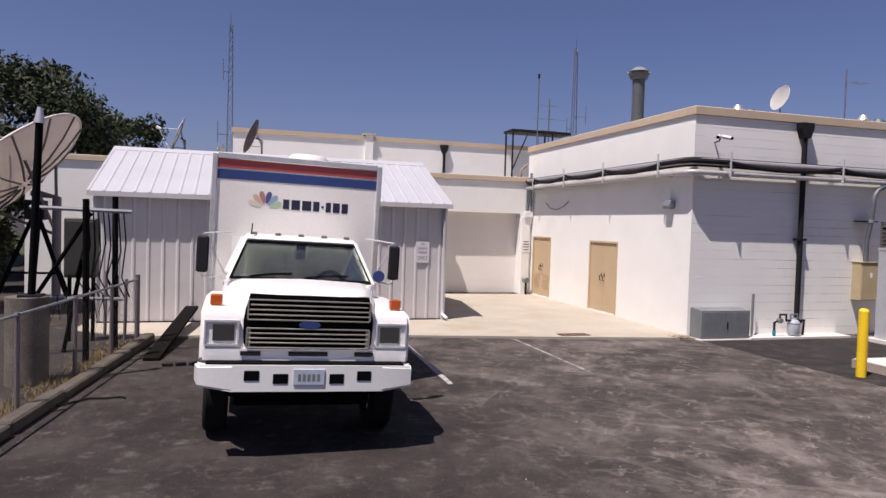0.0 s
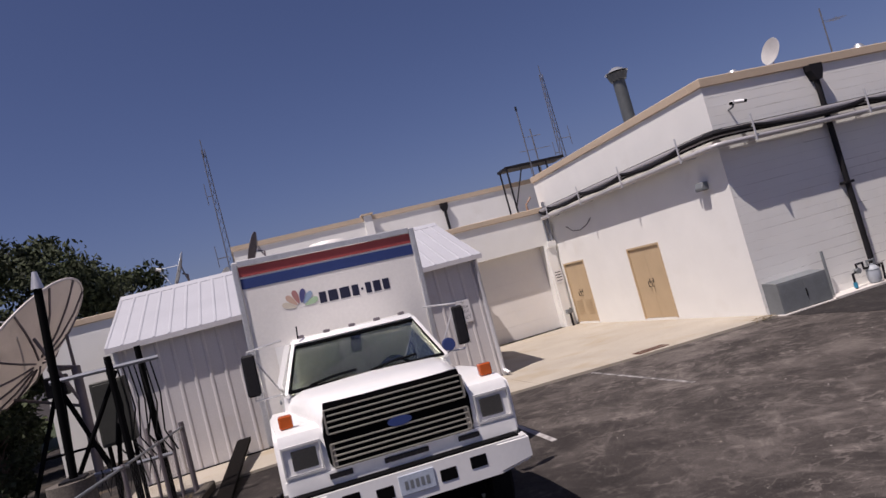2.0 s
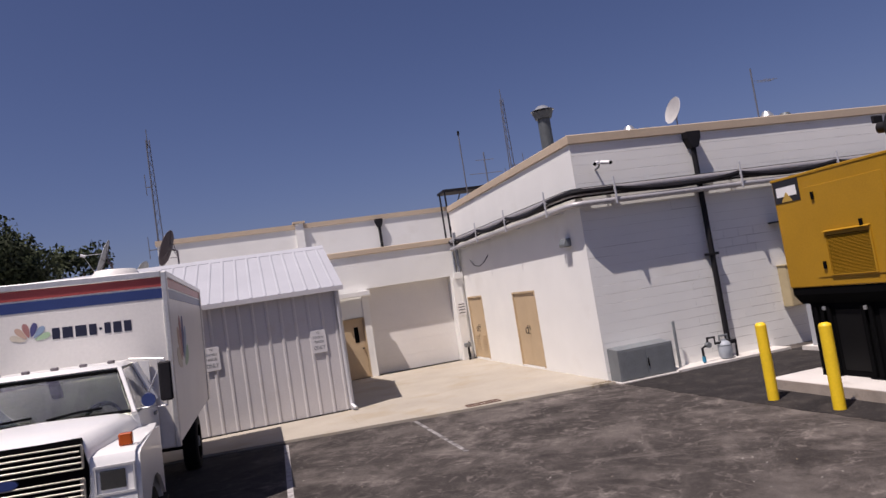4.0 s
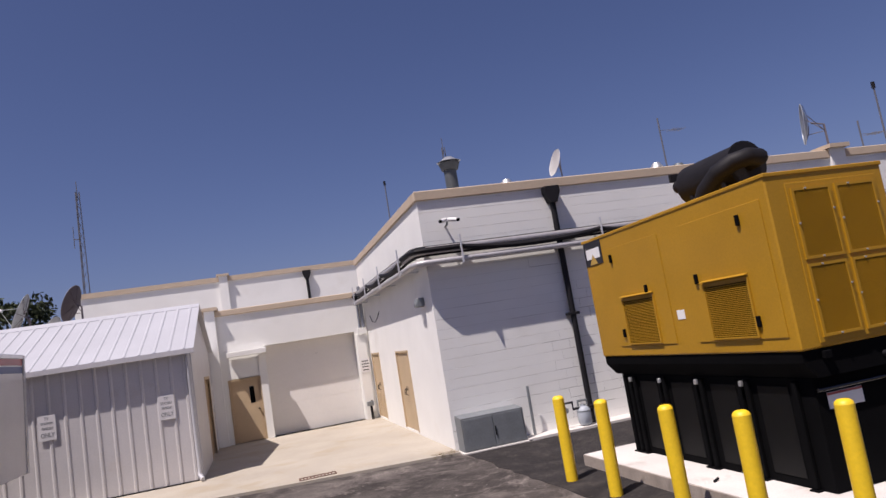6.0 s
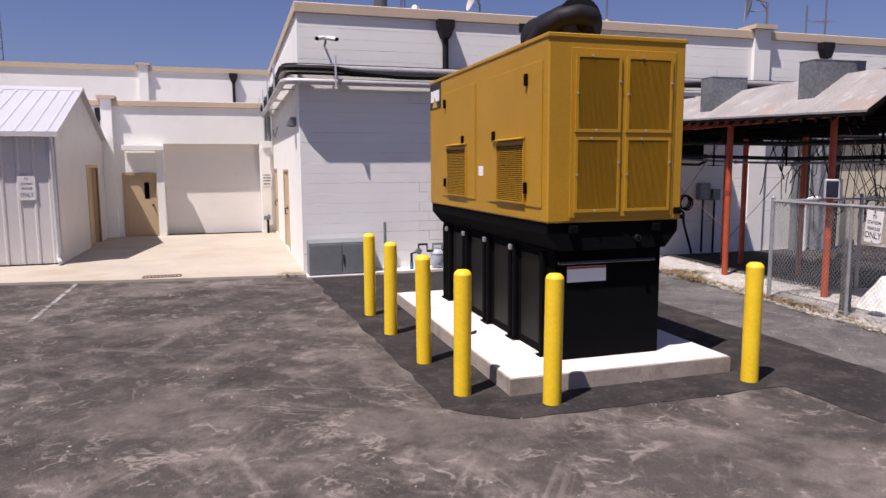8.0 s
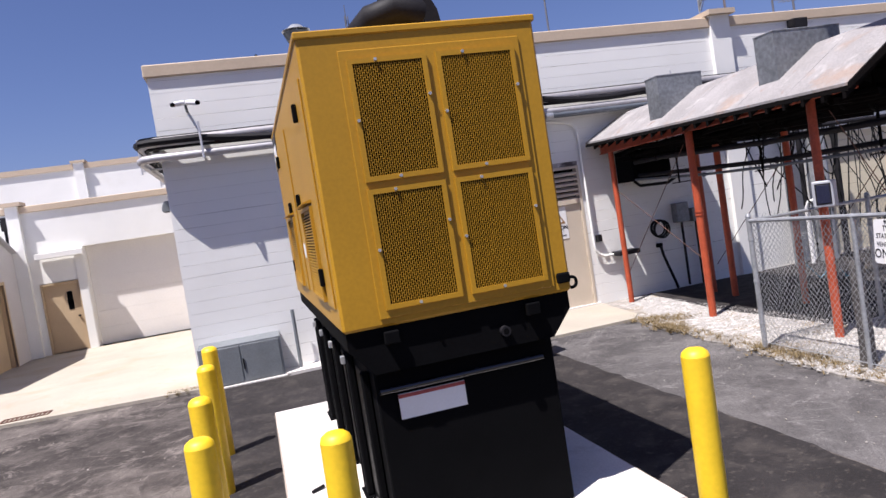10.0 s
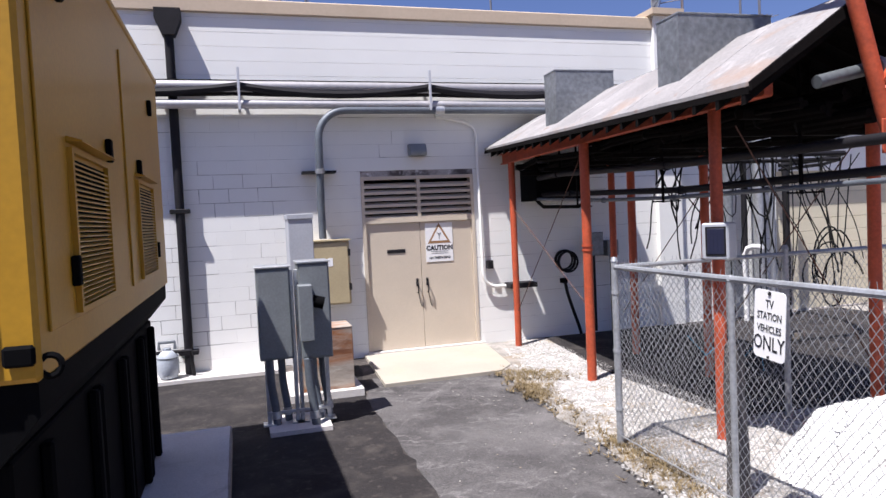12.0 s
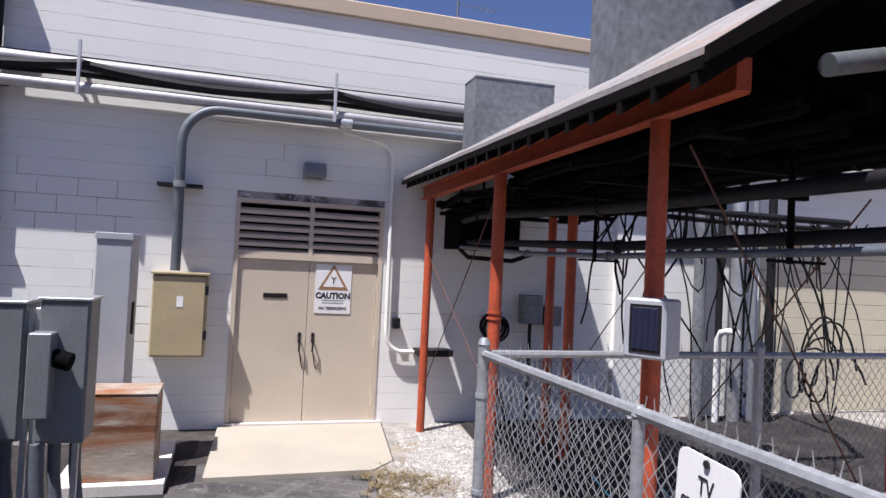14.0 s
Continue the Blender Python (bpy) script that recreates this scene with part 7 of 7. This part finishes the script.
def dish(name, at, normal, radius, depth, label, group, material, feed=True, base=None, ribs=12):
    """A parabolic antenna that looks along normal; base: where its pole stands."""
    turn = Vector(normal).to_track_quat("Z", "Y").to_matrix().to_4x4()
    m = Matrix.Translation(at) @ turn
    d = thing(name, None, label, "satellite dish", group, m=Matrix.Translation(at))
    bm = bmesh.new()
    rings, n = [], 40
    for i in range(9):
        r = radius * i / 8
        z = depth * (r / radius) ** 2
        rings.append([bm.verts.new((r * math.cos(2 * math.pi * k / n), r * math.sin(2 * math.pi * k / n), z)) for k in range(n)] if i else [bm.verts.new((0, 0, 0))])
    for k in range(n):
        bm.faces.new((rings[0][0], rings[1][k], rings[1][(k + 1) % n]))
    for q, s in zip(rings[1:], rings[2:]):
        for k in range(n):
            bm.faces.new((q[k], q[(k + 1) % n], s[(k + 1) % n], s[k]))
    bmesh.ops.solidify(bm, geom=bm.faces[:], thickness=0.012)
    bm.transform(turn)
    refl = part("reflector", bm, material, d, "", True)
    for k in range(ribs):
        a = 2 * math.pi * k / ribs
        bm = bmesh.new()
        tube(bm, [(turn @ Vector((r * math.cos(a), r * math.sin(a), depth * (r / radius) ** 2 - 0.025))) for r in (0.1 * radius, 0.4 * radius, 0.7 * radius, 0.99 * radius)], 0.013 * radius, 5)
        part("rib", bm, M_DISHD, refl)
    bm = bmesh.new()
    tube(bm, [turn @ Vector((radius * math.cos(2 * math.pi * k / n), radius * math.sin(2 * math.pi * k / n), depth)) for k in range(n + 1)], 0.016 * radius, 6)
    part("rim", bm, material, refl, "", True)
    if feed:
        foc = min(radius * radius / (4 * depth), 0.95 * radius)
        for k in range(3):
            a = 2 * math.pi * k / 3 + 0.4
            ptube("feed_strut", M_GALV, d, [turn @ Vector((0.75 * radius * math.cos(a), 0.75 * radius * math.sin(a), depth * 0.56)), turn @ Vector((0, 0, foc))], 0.012 * radius, 6)
        ptube("feed_horn", M_SIGN, d, [turn @ Vector((0, 0, foc - 0.12 * radius)), turn @ Vector((0, 0, foc + 0.1 * radius))], 0.07 * radius, 10, "white feed horn")
    if base is not None:
        off = Vector(base) - Vector(at)
        back = turn @ Vector((0, 0, -0.15 * radius))
        ptube("mast", M_DISHD, d, [off, Vector((off.x, off.y, back.z - 0.1)), back], 0.05 * radius, 10)
        for a in (0.6, 2.5, 4.4):
            ptube("stay", M_DISHD, d, [Vector((off.x, off.y, back.z - 0.5 * radius)), turn @ Vector((0.55 * radius * math.cos(a), 0.55 * radius * math.sin(a), depth * 0.3 - 0.03))], 0.018 * radius, 6)
    return d


dish("satellite_dish", (-4.82, 20.3, 3.1), (-0.70, 0.075, 0.70), 2.02, 0.42, "large pale satellite dish on a dark pipe mount", "", M_DISH, True, (-4.0, 19.9, 0.04))
dish("roof_dish", (-2.45, 33.0, 5.85), (-0.90, -0.11, 0.38), 0.9, 0.10, "slim grey satellite dish on the low roof", "roof dishes", M_GALV, True, (-2.15, 32.8, 3.68), 8)
dish("roof_dish", (0.66, 27.9, 5.45), (-0.90, 0.16, 0.36), 0.66, 0.11, "dark-backed satellite dish on the low roof", "roof dishes", M_DISHD, False, (0.95, 27.6, 3.68), 8)
dish("roof_dish", (14.62, 17.0, 6.18), (-0.95, 0.05, 0.3), 0.35, 0.07, "small pale satellite dish on the block roof", "roof dishes", M_DISHW, False, (14.85, 17.3, 5.1), 0)
dish("roof_dish", (22.25, 16.5, 6.5), (-0.76, 0.64, 0.06), 0.58, 0.12, "small grey satellite dish on the block roof", "roof dishes", M_GALV, False, (22.6, 16.3, 5.1), 6)
dish("roof_dish", (-0.6, 30.2, 4.95), (-0.8, 0.3, 0.5), 0.4, 0.08, "small grey satellite dish on the low roof", "roof dishes", M_GALV, False, (-0.5, 30.2, 3.68), 0)

# ---- rooftops ----
stack = thing("exhaust_stack", (13.45, 22.4, 4.9), "grey metal exhaust stack with a flared cap", "chimney")
ptube("flue", M_STACK, stack, [(0, 0, 0), (0, 0, 2.75)], 0.21, 18)
ptube("cap_band", M_STACK, stack, [(0, 0, 2.72), (0, 0, 2.95)], 0.27, 18, "", 0.36)
ptube("cap_top", M_GALV, stack, [(0, 0, 3.0), (0, 0, 3.06), (0, 0, 3.16)], 0.40, 18, "bright conical cap", 0.14)
for a in range(4):
    pbox("cap_leg", M_GALV, stack, (0.3 * math.cos(a * 1.57) - 0.02, 0.3 * math.sin(a * 1.57) - 0.02, 2.9, 0.3 * math.cos(a * 1.57) + 0.02, 0.3 * math.sin(a * 1.57) + 0.02, 3.03))
pbox("curb", M_CAP, stack, (-0.65, -0.5, 0, 0.5, 0.5, 0.75), 0.02, "tan roof curb")
for x, y, z, r in ((13.1, 16.9, 4.93, 0.17), (17.5, 17.0, 5.0, 0.18), (16.6, 21.0, 4.93, 0.2), (24.0, 19.0, 4.93, 0.22)):
    v = thing("roof_vent", (x, y, z), "small bright mushroom roof vent", "roof vent", "roof vents")
    ptube("neck", M_GALV, v, [(0, 0, 0), (0, 0, 0.85)], r * 0.6, 12)
    ptube("hood", M_GALV, v, [(0, 0, 0.78), (0, 0, 0.86), (0, 0, 0.93)], r * 1.05, 14, "", r * 0.5)
for x, y, z0, z1, arms in ((19.95, 20.0, 5.0, 8.1, True), (23.85, 15.6, 5.0, 7.1, False), (12.6, 29.0, 3.68, 8.9, False), (24.6, 17.0, 5.0, 6.6, True)):
    a = thing("roof_antenna", (x, y, z0), "thin antenna pole on the roof", "antenna", "roof antennas")
    ptube("pole", M_STEEL, a, [(0, 0, 0), (0, 0, z1 - z0)], 0.025, 6)
    if arms:
        ptube("boom", M_STEEL, a, [(0.0, 0, z1 - z0 - 0.42), (0.95, 0.2, z1 - z0 - 0.38)], 0.008, 5)
        for k in range(4):
            ptube("element", M_STEEL, a, [(0.5 + 0.14 * k, -0.1, z1 - z0 - 0.41), (0.5 + 0.14 * k, 0.35, z1 - z0 - 0.39)], 0.009, 4)
    else:
        ptube("tip", M_DARK, a, [(0, 0, z1 - z0), (0, 0, z1 - z0 + 0.18)], 0.05, 8)


for x, y, h in ((13.75, 17.2, 0.9), (18.4, 17.3, 0.98), (22.0, 19.5, 1.4)):
    u = thing("roof_unit", (x, y, 4.93), "small dark fan housing on the block roof", "roof unit", "roof units")
    pbox("curb", M_DUCT, u, (-0.2, -0.2, 0, 0.2, 0.2, h - 0.3), 0.01)
    ptube("fan_hood", M_STACK, u, [(0, 0, h - 0.3), (0, 0, h - 0.12), (0, 0, h)], 0.26, 12, "", 0.12)


def lattice_mast(x, y, z0, z1, w0, w1, label, arms=()):
    m = thing("lattice_mast", (x, y, z0), label, "mast", "lattice masts")
    H = z1 - z0

    def corner(k, z):
        w = w0 + (w1 - w0) * z / H
        return (w * math.cos(k * 2.094), w * math.sin(k * 2.094), z)
    for k in range(3):
        ptube("leg", M_STEEL, m, [corner(k, 0), corner(k, H)], 0.022, 5)
    n = int(H / 0.45)
    for i in range(n):
        for k in range(3):
            ptube("brace", M_STEEL, m, [corner(k, H * i / n), corner((k + 1) % 3, H * (i + 1) / n)], 0.009, 4)
    ptube("whip", M_STEEL, m, [(0, 0, H - 0.4), (0, 0, H + 0.5)], 0.02, 5)
    for z, l, d in arms:
        ptube("side_arm", M_STEEL, m, [(0, 0, z), (l, d, z)], 0.022, 5)
        ptube("side_element", M_STEEL, m, [(l, d, z - 0.4), (l, d, z + 0.6)], 0.018, 5)
    return m


lattice_mast(-0.4, 34.9, 0.0, 11.4, 0.24, 0.09, "tall thin steel lattice mast on the rear roof", ((9.2, -0.3, 0), (6.3, -0.5, 0)))
lattice_mast(17.2, 34.7, 5.8, 12.0, 0.2, 0.09, "steel lattice mast with side antennas on the rear roof", ((1.0, -2.0, 0.0), (2.6, 0.7, 0), (1.9, -0.4, 0)))
ya = thing("roof_antenna", (15.7, 34.6, 5.82), "roof antenna pole with cross bars", "antenna", "roof antennas")
ptube("pole", M_STEEL, ya, [(0, 0, 0), (0, 0, 3.4)], 0.035, 6)
for z, l in ((3.0, 0.5), (2.3, 0.9), (1.7, 0.4)):
    ptube("element", M_STEEL, ya, [(-l, 0, z), (l, 0, z)], 0.016, 5)
rf = thing("roof_platform", (13.0, 30.55, 3.65), "dark steel platform on legs on the link roof", "platform")
pbox("deck", M_DARK, rf, (-1.1, -0.4, 3.05, 1.8, 0.7, 3.17), 0.01)
for x in (-1.05, 0.9):
    for y in (-0.35, 0.5):
        ptube("leg", M_DARK, rf, [(x, y, 0), (x, y, 3.05)], 0.04, 6)
ptube("brace", M_DARK, rf, [(-1.05, -0.35, 1.3), (-0.35, -0.35, 2.95)], 0.03, 6)
ptube("pipe", M_RUST, rf, [(-0.7, -0.6, 0), (-0.7, -0.6, 1.3), (-0.4, -0.6, 1.6)], 0.05, 8, "rusty pipe")


# ---- trees ----
def tree(x, y, h, spread, low, seed, label, count=9000, leaf=0.16):
    t = thing("tree", (x, y, 0.0), label, "tree", "trees behind the yard")
    rnd = random.Random(seed)
    bm = bmesh.new()
    tube(bm, [(0, 0, 0), (0.1, 0, h * 0.25), (0.05, 0.1, h * 0.5), (0, 0, h * 0.8)], 0.035 * h, 9, 0.006 * h)
    tips = []
    for k in range(11):
        a, z0 = rnd.uniform(0, 6.3), h * rnd.uniform(0.22, 0.65)
        l = spread * rnd.uniform(0.5, 0.9)
        e = Vector((l * math.cos(a), l * math.sin(a), z0 + h * rnd.uniform(0.1, 0.28)))
        mid = Vector((e.x * 0.5, e.y * 0.5, (z0 + e.z) / 2 + 0.03 * h))
        tube(bm, [(0.05, 0.05, z0), mid, e], 0.013 * h, 6, 0.003 * h)
        tips += [e, mid]
    part("trunk", bm, M_BARK, t, "", True)
    clumps = []
    for k in range(46):
        for _ in range(40):
            c = Vector((rnd.uniform(-1, 1), rnd.uniform(-1, 1), rnd.uniform(-1, 1)))
            if 0.25 < c.length < 1:
                break
        clumps.append((Vector((c.x * spread * 0.85, c.y * spread * 0.85, low + (h - low) * (0.5 + 0.45 * c.z))), spread * rnd.uniform(0.16, 0.34)))
    vs, fs = [], []
    for i in range(count):
        c, r = clumps[i % len(clumps)]
        d = Vector((rnd.gauss(0, 1), rnd.gauss(0, 1), rnd.gauss(0, 0.8))).normalized() * r * rnd.uniform(0.45, 1.12)
        p = c + d
        u = Vector((rnd.gauss(0, 1), rnd.gauss(0, 1), rnd.gauss(0, 1))).normalized()
        v = u.cross(Vector((rnd.gauss(0, 1), rnd.gauss(0, 1), rnd.gauss(0, 1)))).normalized()
        s = leaf * rnd.uniform(0.6, 1.5)
        k = len(vs)
        vs += [tuple(p - u * s), tuple(p + v * s * 0.45), tuple(p + u * s), tuple(p - v * s * 0.45)]
        fs.append((k, k + 1, k + 2, k + 3))
    me = bpy.data.meshes.new("crown")
    me.from_pydata(vs, [], fs)
    me.materials.append(M_LEAF)
    ob = new("crown", me)
    ob.parent = t
    return t


tree(-8.5, 37, 9.6, 3.9, 1.6, 21, "dark green broadleaf tree with a dense crown", 20000, 0.125)
tree(-13.5, 39, 12.0, 4.6, 1.5, 22, "tall dark green broadleaf tree", 20000, 0.14)
tree(-7.6, 24.5, 5.6, 1.7, 0.2, 28, "dark dense bush-like tree beside the low wall", 9000, 0.11)
tree(-10.5, 29, 7.6, 3.0, 0.6, 23, "low dark green tree with branches to the ground", 15000, 0.11)
tree(-6.2, 20.6, 2.6, 1.1, 0.1, 31, "low dark shrub behind the satellite dish", 6000, 0.07)
tree(-15, 25, 9.0, 4.0, 0.5, 24, "dark green tree with branches to the ground", 9000)
tree(49, 58, 13.0, 5.0, 3.0, 26, "distant dark green tree beyond the roofs", 7000, 0.25)
tree(66, 58, 14.6, 6.0, 3.0, 27, "distant dark green tree beyond the roofs", 7000, 0.25)
tree(-5.6, 44, 8.2, 2.6, 2.0, 25, "small green tree beyond the low roof", 6000)


# ---- block courses of the south wall ----
def block_mesh(w, left, under):
    """One painted block; where the paint has bridged a joint its edge hardly shows."""
    bm = bmesh.new()
    d = 0.005 if left or under else 0.0015
    e, f = (0.008 if left else 0.0), (0.008 if under else 0.0012)
    h = 0.1988
    a = [bm.verts.new(p) for p in ((e * 0.6, d, f * 0.6), (w, d, f * 0.6), (w, d, h), (e * 0.6, d, h))]
    b = [bm.verts.new(p) for p in ((e, 0, f), (w, 0, f), (w, 0, h - 0.0008), (e, 0, h - 0.0008))]
    bm.faces.new(b)
    for i in range(4):
        bm.faces.new((a[i], a[(i + 1) % 4], b[(i + 1) % 4], b[i]))
    return mesh_of("block", bm, M_BLOCK)


meshes = {}
rest = bmesh.new()
rnd = random.Random(5)
rows_n = 26
holes = [DD, (23.2, 26.6, 0.05, 2.7), (20.7, 21.15, 0, 9)]
for j in range(rows_n):
    z = j * 0.2 + 0.004
    x = WX - (0.2 if j % 2 else 0.0)
    while x < 29.8:
        xa, xb = max(x, WX), x + 0.3965
        spans = [(xa, xb)]
        for s, e, sill, head in holes:
            if z + 0.1 > sill and z + 0.1 < head:
                spans = [q for a, b in spans for q in ((a, min(b, s)), (max(a, e), b)) if q[1] - q[0] > 0.03]
        for a, b in spans:
            w = round(b - a, 3)
            dy = rnd.uniform(-0.0006, 0.0004)
            if 12.3 < a < 17.4 and z < 4.0:
                wear = noise.noise(Vector((a * 0.9, 0, z * 1.3)))
                if 12.4 < a < 14.9 and 0.6 < z < 2.7:
                    wear += 0.42
                left, under = wear + rnd.uniform(-0.25, 0.25) > 0.40, wear + rnd.uniform(-0.25, 0.25) > 0.36
                w = round(w + 0.0034, 4)
                if (w, left, under) not in meshes:
                    meshes[w, left, under] = block_mesh(w, left, under)
                ob = new("block", meshes[w, left, under])
                ob.parent = wall_south
                ob.location = (a, WY + dy, z)
            else:
                e, b = 0.0022, b + 0.0034
                gap = 0.005 * max(0.0, min(1.0, 3.0 * (noise.noise(Vector((a * 0.55, 7.0, z * 4.1))) - 0.12))) if z < 5 else 0.0
                p = [rest.verts.new(q) for q in ((a, WY + 0.003, z + gap), (b, WY + 0.003, z + gap), (b, WY + 0.003, z + 0.1988), (a, WY + 0.003, z + 0.1988))]
                q = [rest.verts.new(s_) for s_ in ((a, WY + dy, z + gap + e), (b, WY + dy, z + gap + e), (b, WY + dy, z + 0.1988 - e), (a, WY + dy, z + 0.1988 - e))]
                rest.faces.new(q)
                for i in range(4):
                    rest.faces.new((p[i], p[(i + 1) % 4], q[(i + 1) % 4], q[i]))
        x += 0.4
tagged(part("block_courses", rest, M_BLOCK, wall_south, "white-painted block courses"), kind="stuff")
